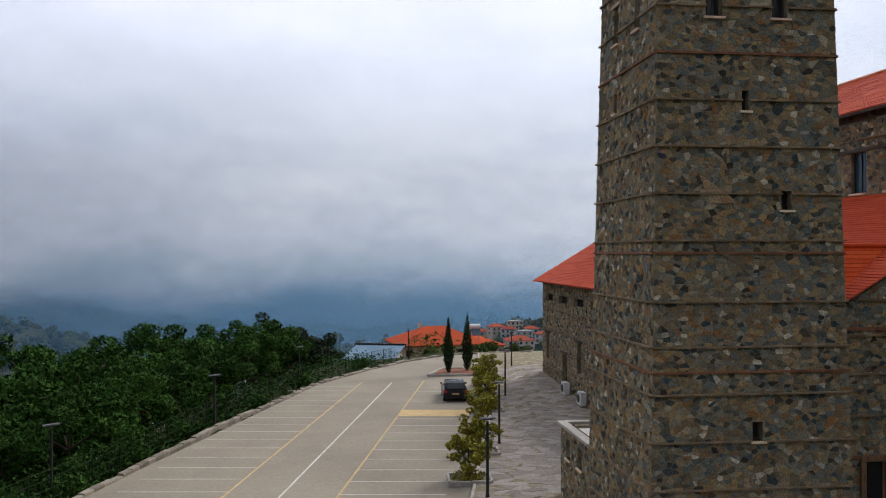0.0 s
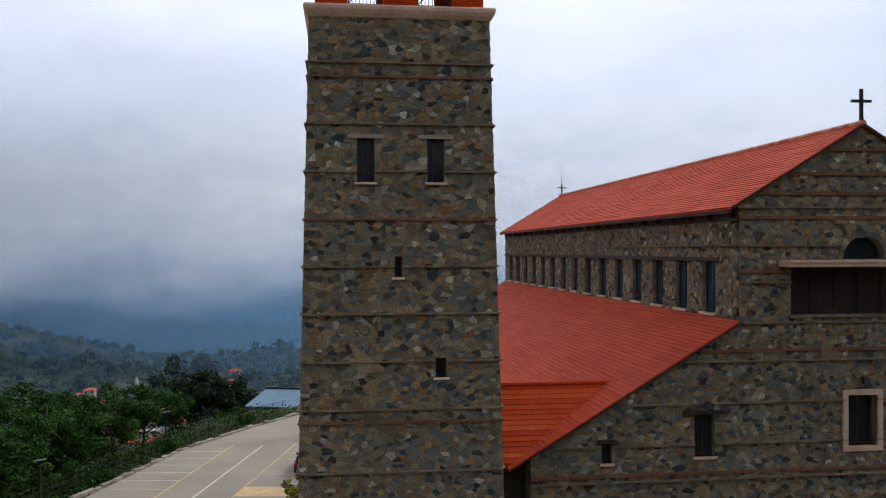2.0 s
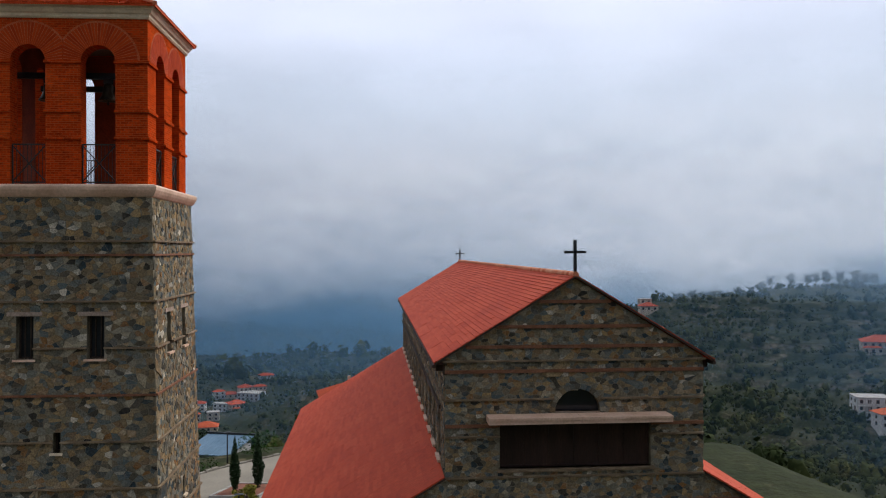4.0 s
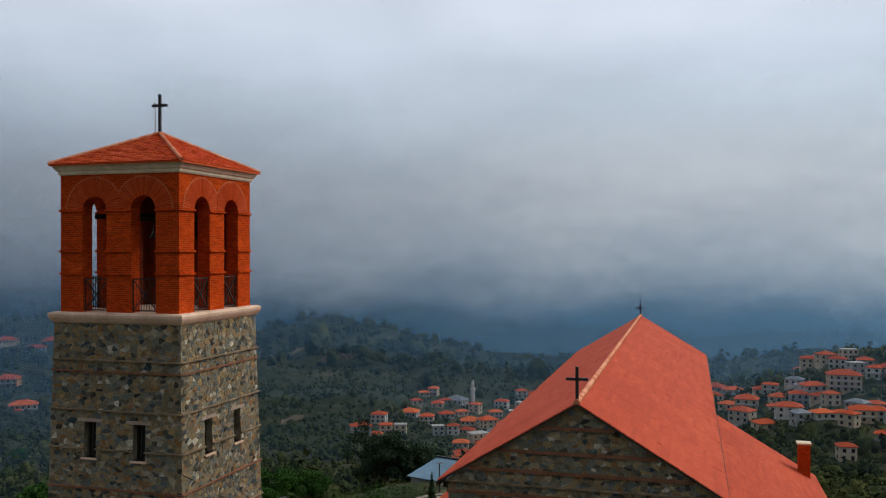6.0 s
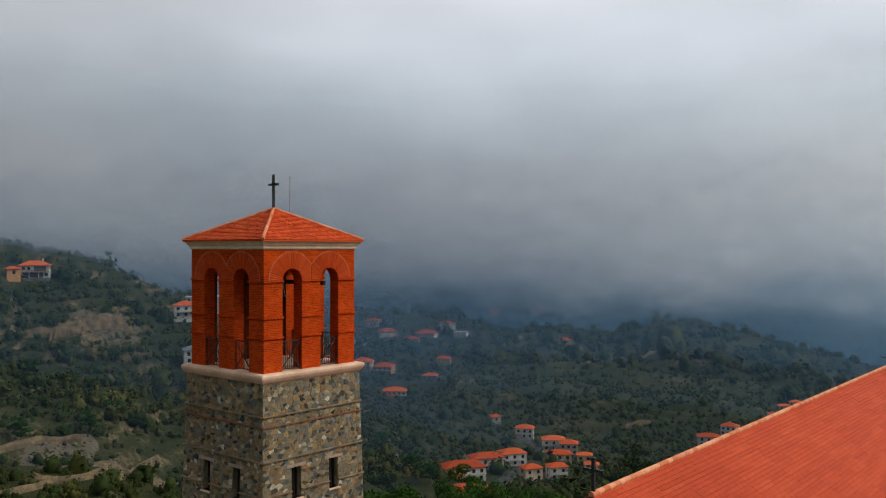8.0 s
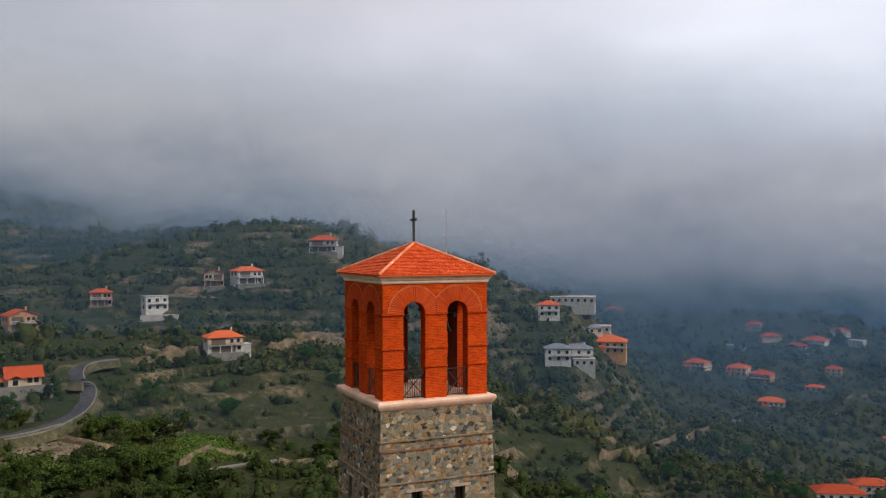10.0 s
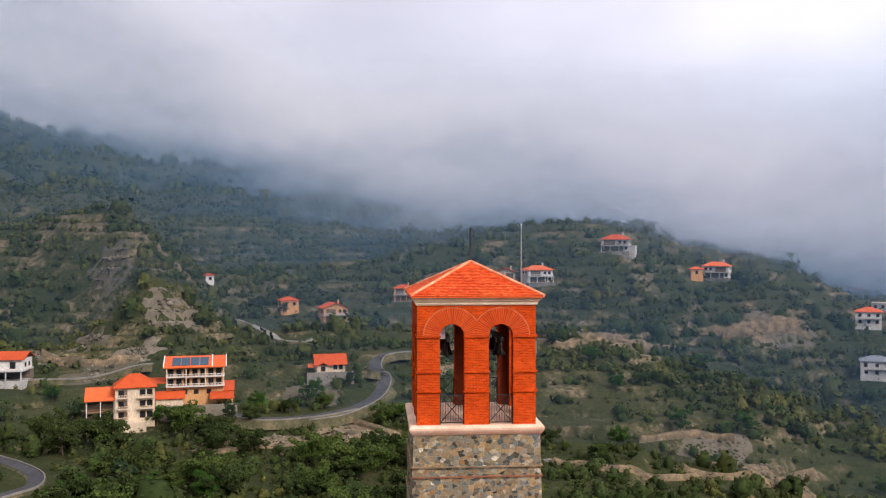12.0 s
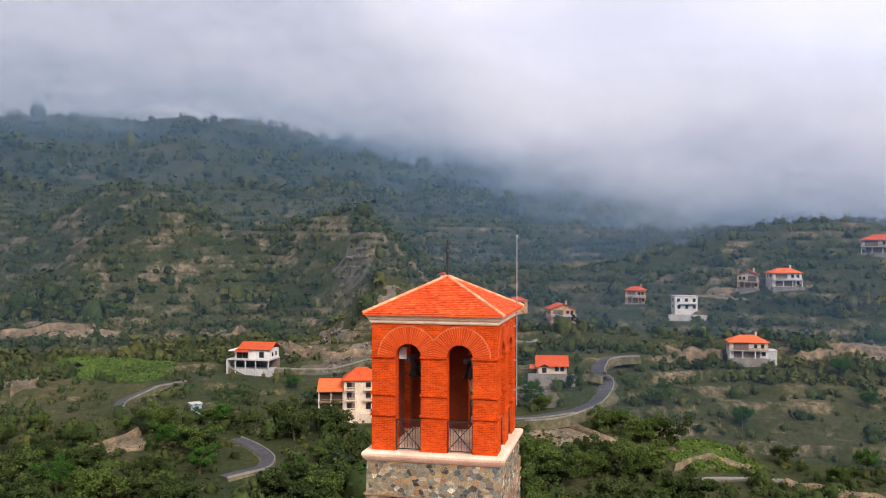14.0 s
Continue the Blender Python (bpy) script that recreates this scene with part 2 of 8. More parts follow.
M["lane_concrete"] = material("weathered_lane_concrete", [(0.0, (0.11, 0.10, 0.088)), (1.0, (0.22, 0.205, 0.18))], 0.25, 0.9, 0.3, wear=0.25)
M["edge_stone"] = material("rough_edge_stone", [(0.0, (0.10, 0.085, 0.065)), (0.5, (0.19, 0.165, 0.13)), (1.0, (0.32, 0.285, 0.235))], 1.6, 0.95, 0.7, vary="piece", vary_amount=0.6, wear=0.35)
M["road"] = material("grey_asphalt", [(0.0, (0.026, 0.026, 0.03)), (1.0, (0.052, 0.052, 0.056))], 0.1, 0.9, 0.2)
M["cobble"] = material("pavement_stone", [(0.0, (0.17, 0.145, 0.125)), (0.5, (0.26, 0.225, 0.195)), (1.0, (0.36, 0.32, 0.28))], 0.8, 0.85, 0.4, vary="piece", vary_amount=0.7)
M["white_line"] = material("white_road_paint", [(0.0, (0.40, 0.37, 0.32)), (1.0, (0.62, 0.59, 0.53))], 1.5, 0.8, 0.1)
M["yellow_line"] = material("yellow_road_paint", [(0.0, (0.40, 0.27, 0.12)), (1.0, (0.56, 0.40, 0.19))], 1.5, 0.8, 0.1)
M["soil"] = material("red_soil", [(0.0, (0.14, 0.05, 0.03)), (1.0, (0.24, 0.10, 0.06))], 1.5, 0.95, 0.5)
M["leaf"] = material("broad_leaf", [(0.0, (0.011, 0.030, 0.006)), (0.6, (0.030, 0.076, 0.012)), (1.0, (0.07, 0.145, 0.022))], 0.35, 0.75, 0, vary="piece", vary_amount=0.35, wear=0.2, spec=0.05)
M["pine"] = material("dark_needle", [(0.0, (0.012, 0.024, 0.012)), (1.0, (0.035, 0.06, 0.026))], 0.4, 0.75, 0, vary="piece", vary_amount=0.5)
M["cypress"] = material("cypress_scale_leaf", [(0.0, (0.010, 0.024, 0.009)), (1.0, (0.028, 0.055, 0.018))], 0.8, 0.75, 0, vary="piece", vary_amount=0.5)
M["yellow_leaf"] = material("yellow_green_leaf", [(0.0, (0.09, 0.105, 0.012)), (0.6, (0.24, 0.22, 0.025)), (1.0, (0.42, 0.32, 0.04))], 0.8, 0.65, 0, vary="piece", vary_amount=0.6)
M["wild"] = material("hillside_foliage", [(0.0, (0.014, 0.023, 0.009)), (0.3, (0.026, 0.036, 0.012)), (0.55, (0.045, 0.053, 0.016)), (0.8, (0.072, 0.072, 0.021)), (1.0, (0.115, 0.10, 0.033))], 0.045, 0.9, 0, fine=8, vary="piece", vary_amount=0.14, wear=0.3, spec=0.02)
M["slope_tree"] = material("olive_green_leaf", [(0.0, (0.018, 0.029, 0.010)), (0.6, (0.034, 0.049, 0.015)), (1.0, (0.06, 0.075, 0.022))], 0.04, 0.85, 0, vary="piece", vary_amount=0.2, wear=0.25, spec=0.02)
M["bright_tree"] = material("yellow_green_tree_leaf", [(0.0, (0.022, 0.042, 0.008)), (0.6, (0.05, 0.078, 0.014)), (1.0, (0.10, 0.12, 0.022))], 0.06, 0.7, 0, vary="piece", vary_amount=0.5, wear=0.2)
M["earth"] = material("ochre_earth", [(0.0, (0.055, 0.046, 0.03)), (0.5, (0.12, 0.09, 0.053)), (0.8, (0.19, 0.135, 0.078)), (1.0, (0.27, 0.175, 0.09))], 0.3, 0.95, 0.6, fine=8)
M["rock"] = material("loose_hill_rock", [(0.0, (0.028, 0.03, 0.016)), (0.35, (0.075, 0.064, 0.043)), (0.65, (0.13, 0.11, 0.08)), (1.0, (0.22, 0.19, 0.145))], 0.35, 0.95, 0.5, vary="piece", vary_amount=0.7)
M["meadow"] = material("bright_plot_leaf", [(0.0, (0.034, 0.062, 0.014)), (0.6, (0.064, 0.105, 0.02)), (1.0, (0.12, 0.15, 0.03))], 0.15, 0.8, 0, vary="piece", vary_amount=0.4, wear=0.2, spec=0.03)
M["bank_soil"] = material("weedy_bank_soil", [(0.0, (0.025, 0.032, 0.013)), (0.5, (0.06, 0.055, 0.027)), (1.0, (0.13, 0.10, 0.056))], 0.25, 0.95, 0.6, fine=7, wear=0.4)
# duller than the outer brick: the belfry's inner shade is in this colour
M["shade_lining"] = material("dull_red_shade_lining", [(0.0, (0.15, 0.026, 0.008)), (1.0, (0.26, 0.042, 0.011))], 1.5, 0.9, 0.3, wear=0.3)
M["bark"] = material("brown_bark", [(0.0, (0.05, 0.035, 0.025)), (1.0, (0.12, 0.09, 0.065))], 4, 0.9, 0.5)
M["rubber"] = material("black_rubber", [(0.0, (0.012, 0.012, 0.012)), (1.0, (0.025, 0.025, 0.025))], 4, 0.8, 0.1)
M["car_paint"] = material("dark_grey_car_paint", [(0.0, (0.018, 0.02, 0.024)), (1.0, (0.03, 0.033, 0.038))], 1, 0.25, 0, wear=0.05)
M["red_lamp"] = material("red_lamp_lens", [(0.0, (0.3, 0.01, 0.01)), (1.0, (0.4, 0.02, 0.02))], 1, 0.3, 0)
M["aluminium"] = material("white_metal_housing", [(0.0, (0.55, 0.55, 0.53)), (1.0, (0.7, 0.7, 0.68))], 2, 0.5, 0.05, wear=0.1)


def glass_material(name, color, rough=0.08):
    m = bpy.data.materials.new(name)
    m.use_nodes = True
    b = m.node_tree.nodes["Principled BSDF"]
    b.inputs["Base Color"].default_value = (*color, 1)
    b.inputs["Roughness"].default_value = rough
    b.inputs["IOR"].default_value = 1.5
    return m


M["glass"] = glass_material("dark_window_glass", (0.015, 0.018, 0.022))
M["blue_glass"] = glass_material("blue_tinted_glass", (0.02, 0.05, 0.08))


def ground_material():
    m = bpy.data.materials.new("hillside_ground")
    m.use_nodes = True
    nt = m.node_tree
    b = nt.nodes["Principled BSDF"]
    geo = nt.nodes.new("ShaderNodeNewGeometry")
    pos = geo.outputs["Position"]
    n1 = noise_node(nt, pos, 0.012, 6, 0.6)
    n2 = noise_node(nt, pos, 0.06, 6, 0.65)
    n3 = noise_node(nt, pos, 0.7, 4, 0.7)
    base = ramp(nt, [(0.3, (0.015, 0.022, 0.009)), (0.46, (0.025, 0.031, 0.011)), (0.58, (0.042, 0.042, 0.016)), (0.74, (0.085, 0.068, 0.032))])
    mixn = maths(nt, "MULTIPLY", n1.outputs[0], 0.55)
    mix2 = maths(nt, "MULTIPLY", n2.outputs[0], 0.45)
    nt.links.new(maths(nt, "ADD", mixn.outputs[0], mix2.outputs[0]).outputs[0], base.inputs[0])
    sep = nt.nodes.new("ShaderNodeSeparateXYZ")
    nt.links.new(geo.outputs["True Normal"], sep.inputs[0])
    steep = maprange(nt, 0.88, 0.76, 0, 1)
    nt.links.new(sep.outputs[2], steep.inputs[0])
    rockn = maprange(nt, 0.50, 0.62, 0, 0.9)
    nt.links.new(n2.outputs[0], rockn.inputs[0])
    rocky = maths(nt, "MULTIPLY", steep.outputs[0], rockn.outputs[0])
    rock = ramp(nt, [(0.3, (0.075, 0.062, 0.038)), (0.6, (0.15, 0.115, 0.068)), (0.8, (0.22, 0.15, 0.085))])
    nt.links.new(n3.outputs[0], rock.inputs[0])
    col = mixc(nt, rocky.outputs[0], base.outputs[0], rock.outputs[0])
    # old terraces: strips of bare earth that follow the contours
    zsep = nt.nodes.new("ShaderNodeSeparateXYZ")
    nt.links.new(pos, zsep.inputs[0])
    sway = maths(nt, "MULTIPLY", n1.outputs[0], 34.0)
    zz = maths(nt, "ADD", zsep.outputs[2], sway.outputs[0])
    saw = maths(nt, "FRACT", maths(nt, "DIVIDE", zz.outputs[0], 5.2).outputs[0])
    strip = maprange(nt, 0.84, 0.92, 0, 0.8)
    nt.links.new(saw.outputs[0], strip.inputs[0])
    broken = maprange(nt, 0.52, 0.60, 0, 0.8)
    nt.links.new(n2.outputs[0], broken.inputs[0])
    terrace = maths(nt, "MULTIPLY", strip.outputs[0], broken.outputs[0])
    col = mixc(nt, terrace.outputs[0], col, rock.outputs[0])
    sp = maprange(nt, 0.3, 0.7, 0.55, 1.45)
    nt.links.new(n3.outputs[0], sp.inputs[0])
    col = mixc(nt, 1.0, col, sp.outputs[0], "MULTIPLY")
    n4 = noise_node(nt, pos, 0.28, 5, 0.75)
    tuft = maprange(nt, 0.52, 0.64, 0, 0.6)
    nt.links.new(n4.outputs[0], tuft.inputs[0])
    col = mixc(nt, tuft.outputs[0], col, (0.020, 0.029, 0.011))
    nt.links.new(col, b.inputs["Base Color"])
    b.inputs["Roughness"].default_value = 0.95
    b.inputs["Specular IOR Level"].default_value = 0.1
    bp = nt.nodes.new("ShaderNodeBump")
    bp.inputs["Strength"].default_value, bp.inputs["Distance"].default_value = 0.6, 0.4
    nt.links.new(n3.outputs[0], bp.inputs["Height"])
    nt.links.new(bp.outputs[0], b.inputs["Normal"])
    return m


M["ground"] = ground_material()


def mist_material(name, radius, base, top, low, density, fade, rise, drop, scale, north, south):
    """Translucent sheet with haze painted into its colour: blue below, thick white between base and top, dissolving
    above fade; its base rises towards -y.
    """
    m = bpy.data.materials.new(name)
    m.use_nodes = True
    nt = m.node_tree
    for n in list(nt.nodes):
        if n.type == "BSDF_PRINCIPLED":
            nt.nodes.remove(n)
    out = nt.nodes["Material Output"]
    geo = nt.nodes.new("ShaderNodeNewGeometry")
    sep = nt.nodes.new("ShaderNodeSeparateXYZ")
    nt.links.new(geo.outputs["Position"], sep.inputs[0])
    flatten = nt.nodes.new("ShaderNodeMapping")
    flatten.inputs["Scale"].default_value = (1.0, 1.0, 2.4)
    nt.links.new(geo.outputs["Position"], flatten.inputs["Vector"])
    n1 = noise_node(nt, flatten.outputs[0], scale, 5, 0.55)
    sh = maprange(nt, 0.25, 0.75, -0.42 * (top - base), 0.42 * (top - base))
    nt.links.new(n1.outputs[0], sh.inputs[0])
    up = maprange(nt, -0.02 * radius, -0.50 * radius, 0.0, rise, True)
    nt.links.new(sep.outputs[1], up.inputs[0])
    down = maprange(nt, 0.12 * radius, 0.60 * radius, 0.0, drop, True)
    nt.links.new(sep.outputs[1], down.inputs[0])
    z1 = maths(nt, "ADD", sep.outputs[2], down.outputs[0])
    z0 = maths(nt, "SUBTRACT", z1.outputs[0], up.outputs[0])
    z = maths(nt, "ADD", z0.outputs[0], sh.outputs[0])
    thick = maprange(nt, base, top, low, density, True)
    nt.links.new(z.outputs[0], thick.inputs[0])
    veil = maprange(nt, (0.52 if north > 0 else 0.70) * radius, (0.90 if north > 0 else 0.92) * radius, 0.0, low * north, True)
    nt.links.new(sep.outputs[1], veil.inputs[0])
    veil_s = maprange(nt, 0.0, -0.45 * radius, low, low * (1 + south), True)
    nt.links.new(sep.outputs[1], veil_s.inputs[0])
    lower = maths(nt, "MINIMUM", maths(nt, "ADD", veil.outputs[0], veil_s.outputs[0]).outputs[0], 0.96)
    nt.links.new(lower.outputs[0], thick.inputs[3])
    white = maprange(nt, base, top * 1.25, 0.0, 1.0, True)
    nt.links.new(z.outputs[0], white.inputs[0])
    gone = maprange(nt, fade[0], fade[1], 1.0, 0.0, True)
    nt.links.new(z0.outputs[0], gone.inputs[0])
    even = maths(nt, "MULTIPLY", thick.outputs[0], gone.outputs[0])
    speckle = nt.nodes.new("ShaderNodeTexWhiteNoise")       # fine white noise breaks the sheet up
    nt.links.new(geo.outputs["Position"], speckle.inputs["Vector"])
    grain = maprange(nt, 0, 1, 0.25, 1.75)
    nt.links.new(speckle.outputs["Value"], grain.inputs[0])
    alpha = maths(nt, "MULTIPLY", even.outputs[0], grain.outputs[0])
    alpha = maths(nt, "MINIMUM", alpha.outputs[0], maths(nt, "MAXIMUM", even.outputs[0], 0.9).outputs[0])
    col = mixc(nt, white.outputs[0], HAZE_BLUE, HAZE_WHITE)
    d = nt.nodes.new("ShaderNodeBsdfDiffuse")
    tr = nt.nodes.new("ShaderNodeBsdfTranslucent")
    nt.links.new(col, d.inputs[0])
    nt.links.new(col, tr.inputs[0])
    body = nt.nodes.new("ShaderNodeMixShader")
    body.inputs[0].default_value = 0.75
    nt.links.new(d.outputs[0], body.inputs[1])
    nt.links.new(tr.outputs[0], body.inputs[2])
    clear = nt.nodes.new("ShaderNodeBsdfTransparent")
    mx = nt.nodes.new("ShaderNodeMixShader")
    nt.links.new(alpha.outputs[0], mx.inputs[0])
    nt.links.new(clear.outputs[0], mx.inputs[1])
    nt.links.new(body.outputs[0], mx.inputs[2])
    nt.links.new(mx.outputs[0], out.inputs[0])
    return m


# ---- mesh building ----
class Mesh:
    """Collects vertices and faces of one part."""

    def __init__(self):
        self.v, self.f = [], []

    def poly(self, pts):
        k = len(self.v)
        self.v += [tuple(p) for p in pts]
        self.f.append(tuple(range(k, k + len(pts))))

    def box(self, x0, x1, y0, y1, z0, z1):
        self.hexa([(x0, y0), (x1, y0), (x1, y1), (x0, y1)], z0, z1)

    def hexa(self, ring, z0, z1):
        self.rings([[(x, y, z0) for x, y in ring], [(x, y, z1) for x, y in ring]])

    def rings(self, rings, caps=True):
        k, n = len(self.v), len(rings[0])
        for r in rings:
            self.v += [tuple(p) for p in r]
        for i in range(len(rings) - 1):
            for j in range(n):
                a, b = k + i * n + j, k + i * n + (j + 1) % n
                self.f.append((a, b, b + n, a + n))
        if caps:
            self.f.append(tuple(range(k + n - 1, k - 1, -1)))
            e = k + (len(rings) - 1) * n
            self.f.append(tuple(range(e, e + n)))

    def tube(self, p, q, r0, r1=None, n=8):
        p, q = Vector(p), Vector(q)
        d = (q - p).normalized()
        a = d.orthogonal().normalized()
        b = d.cross(a)
        r1 = r0 if r1 is None else r1
        self.rings([[c + r * (math.cos(2 * math.pi * i / n) * a + math.sin(2 * math.pi * i / n) * b) for i in range(n)] for c, r in ((p, r0), (q, r1))])

    def beam(self, p, q, w, h):
        """A square bar from p to q."""
        p, q = Vector(p), Vector(q)
        d = (q - p).normalized()
        s = d.cross(Vector((0, 0, 1)))
        s = s.normalized() if s.length > 1e-4 else Vector((1, 0, 0))
        u = s.cross(d).normalized()
        c = [(-1, -1), (1, -1), (1, 1), (-1, 1)]
        self.rings([[e + s * (i * w / 2) + u * (j * h / 2) for i, j in c] for e in (p, q)])

    def lathe(self, profile, x, y, n=16):
        self.rings([[(x + r * math.cos(2 * math.pi * i / n), y + r * math.sin(2 * math.pi * i / n), z) for i in range(n)] for r, z in profile])

    def weld(self):
        """Join vertices that lie together."""
        seen, new_index, verts = {}, [], []
        for p in self.v:
            k = (round(p[0], 4), round(p[1], 4), round(p[2], 4))
            if k not in seen:
                seen[k] = len(verts)
                verts.append(p)
            new_index.append(seen[k])
        self.v, self.f = verts, [tuple(new_index[i] for i in f) for f in self.f]
        return self

    def data(self, name, mat, smooth=False):
        me = bpy.data.meshes.new(name)
        me.from_pydata(self.v, [], self.f)
        me.materials.append(mat)
        if smooth:
            me.shade_smooth()
        me.update()
        return me


def part(name, mesh, mat, parent=None, label="", smooth=False, at=None):
    me = mesh.data(name, M[mat] if isinstance(mat, str) else mat, smooth) if isinstance(mesh, Mesh) else mesh
    ob = new(name, me)
    if parent is not None:
        ob.parent = parent
    if at is not None:
        ob.matrix_basis = at
    if label:
        tagged(ob, label)
    return ob


def thing(name, label, category, at=None, group="", kind=""):
    e = tagged(new(name), label, category, group, kind)
    if at is not None:
        e.matrix_basis = at
    return e


def bulk(name, verts, faces, mat):
    """A large mesh from arrays of quads."""
    me = bpy.data.meshes.new(name)
    nv, nf, k = len(verts), len(faces), faces.shape[1]
    me.vertices.add(nv)
    me.vertices.foreach_set("co", np.ascontiguousarray(verts, dtype=np.float32).ravel())
    me.loops.add(nf * k)
    me.loops.foreach_set("vertex_index", np.ascontiguousarray(faces, dtype=np.int32).ravel())
    me.polygons.add(nf)
    me.polygons.foreach_set("loop_start", np.arange(0, nf * k, k, dtype=np.int32))
    me.materials.append(mat)
    me.update(calc_edges=True)
    me.validate()
    return me


# terrain plan: heights by bearing (degrees left of +y) and distance from the tower
RADII = [60, 150, 260, 350, 450, 600, 800, 1400, 2500]
RELIEF = {-40: (0, -30, -50, -58, -45, -16, 2, -20, -30),
          -22: (0, -20, -45, -58, -47, -14, -26, -90, -120),
          -12: (0, -16, -44, -62, -56, -40, -70, -120, -150),
          -2: (0, -19, -50, -70, -72, -74, -100, -130, -150),
          10: (0, -22, -58, -83, -92, -102, -104, -115, -130),
          22: (-5, -34, -62, -79, -88, -92, -80, -60, -80),
          32: (-10, -45, -65, -75, -85, -88, -84, -62, -40),
          48: (-13, -43, -57, -59, -64, -69, -74, -49, 7),
          57: (-14, -41, -50, -35, 8, -24, -60, -35, 30),
          65: (-14, -39, -40, -18, 28, 15, 0, 10, 90),
          75: (-14, -38, -32, -2, 46, 34, 20, 60, 160),
          95: (-14, -34, -20, 0, 18, 44, 74, 160, 290),
          120: (-14, -30, -22, -6, 12, 42, 82, 205, 370),
          150: (-5, -20, -18, -5, 10, 41, 80, 200, 370)}
BEARINGS = list(RELIEF)
HEIGHTS = list(RELIEF.values())
# spurs and rocky knolls that stand out from the western slope: x, y, rise, reach along x, reach along y
KNOLLS = [(-322, -93, 21, 21, 20), (-350, -108, 20, 24, 22), (-384, -132, 31, 38, 34), (-425, -165, 30, 52, 46), (-372, -232, 34, 46, 38), (-430, -285, 40, 60, 60)]


def wobble(x, y):
    """Smooth pseudo-random relief in -1..1."""
    s = np.sin(x * 1.0 + 1.3 * np.sin(y * 0.7 + 0.4)) * np.cos(y * 1.1 + 1.1 * np.sin(x * 0.6 + 2.0))
    return 0.6 * s + 0.4 * np.sin(x * 2.3 - y * 1.7 + 2 * np.sin(y * 1.3)) * np.sin(y * 2.1 + x * 0.9)


def plateau_gap(x, y):
    """Metres outside the level ground of the church and its parking."""
    a = -0.957 * x + 0.288 * y - 27.6
    b = -0.818 * x + 0.575 * y - 38.0
    c = np.where(x > -12, y - 66.0, -99.0)
    d = np.maximum(x - 50.0, -90.0 - y)
    return np.maximum(np.maximum(np.maximum(a, b), c), d)


def ground_height(x, y):
    x, y = np.asarray(x, float), np.asarray(y, float)
    r = np.hypot(x, y) + 1e-6
    az = np.degrees(np.arctan2(-x, y))
    az = np.where(az < -100, az + 360, az)
    H = np.array(HEIGHTS, float)
    fi = np.interp(az, BEARINGS, range(len(BEARINGS)))
    fj = np.interp(np.log(r), np.log(RADII), range(len(RADII)))
    i = np.clip(fi.astype(int), 0, len(BEARINGS) - 2)
    j = np.clip(fj.astype(int), 0, len(RADII) - 2)
    u, v = fi - i, fj - j
    u = u * u * (3 - 2 * u)
    h = (H[i, j] * (1 - u) + H[i + 1, j] * u) * (1 - v) + (H[i, j + 1] * (1 - u) + H[i + 1, j + 1] * u) * v
    amp = np.clip((r - 90) / 500, 0, 2.2)
    for kx, ky, kz, ka, kb in KNOLLS:
        h = h + kz * np.exp(-((x - kx) / ka) ** 2 - ((y - ky) / kb) ** 2)
    h = h + amp * (9 * wobble(x / 95, y / 95) + 3.2 * wobble(x / 31 + 5, y / 31))
    steps = h / 4.4 + 0.5 * wobble(x / 60, y / 60)
    f = steps - np.floor(steps)
    bank = np.clip((f - 0.72) / 0.28, 0, 1)
    h = h + np.clip((r - 140) / 120, 0, 0.75) * 4.4 * (bank * bank * (3 - 2 * bank) - f)
    g = np.clip(plateau_gap(x, y) / 45, 0, 1)
    return h * np.where(g > 0, g * (2 - g), 0)


# ---- ground ----
def build_ground():
    az = np.radians(np.concatenate([np.arange(-60, 150, 0.45), np.arange(150, 300, 3.0)]))
    rr = np.concatenate([[0.0], np.linspace(12, 130, 40), np.geomspace(134, 640, 300), np.geomspace(648, 4600, 90)])
    A, R = np.meshgrid(az, rr, indexing="ij")
    X, Y = -np.sin(A) * R, np.cos(A) * R
    Z = ground_height(X, Y) - 0.06
    na, nr = A.shape
    i, j = np.meshgrid(np.arange(na), np.arange(nr - 1), indexing="ij")
    a, b = i * nr + j, ((i + 1) % na) * nr + j
    faces = np.stack([a, b, b + 1, a + 1], -1).reshape(-1, 4)
    me = bulk("ground", np.stack([X, Y, Z], -1).reshape(-1, 3), faces, M["ground"])
    me.shade_smooth()
    tagged(new("ground", me), "scrubby green and ochre hillside falling away below the church", "hillside", kind="structure")


build_ground()

# translucent rings with cloud and distance haze put into their colour, in front of and over the hills
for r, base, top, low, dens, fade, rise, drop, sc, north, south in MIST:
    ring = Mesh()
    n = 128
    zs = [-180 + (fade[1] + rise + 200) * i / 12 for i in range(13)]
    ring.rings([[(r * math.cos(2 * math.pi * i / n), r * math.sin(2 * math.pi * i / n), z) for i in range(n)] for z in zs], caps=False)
    tagged(part("backdrop", ring, mist_material("painted_haze_sheet", r, base, top, low, dens, fade, rise, drop, sc, north, south), smooth=True), "translucent sheet painted with grey cloud and blue haze over the valley", "cloud", kind="structure")

# ---- parking and pavement ----
AX = Vector((0.206, 0.9786))          # the way the parking runs
CR = Vector((0.9786, -0.206))         # across it
ORG = Vector((-18.2, 10.8))           # on the yellow line of the outer bays


def lot(u, v, z=0.0):
    p = ORG + AX * v + CR * u
    return (p.x, p.y, z)


def flat(name, ring, z0, z1, mat, label, cat):
    m = Mesh()
    m.hexa(ring, z0, z1)
    return tagged(part(name, m, mat), label, cat, kind="structure")


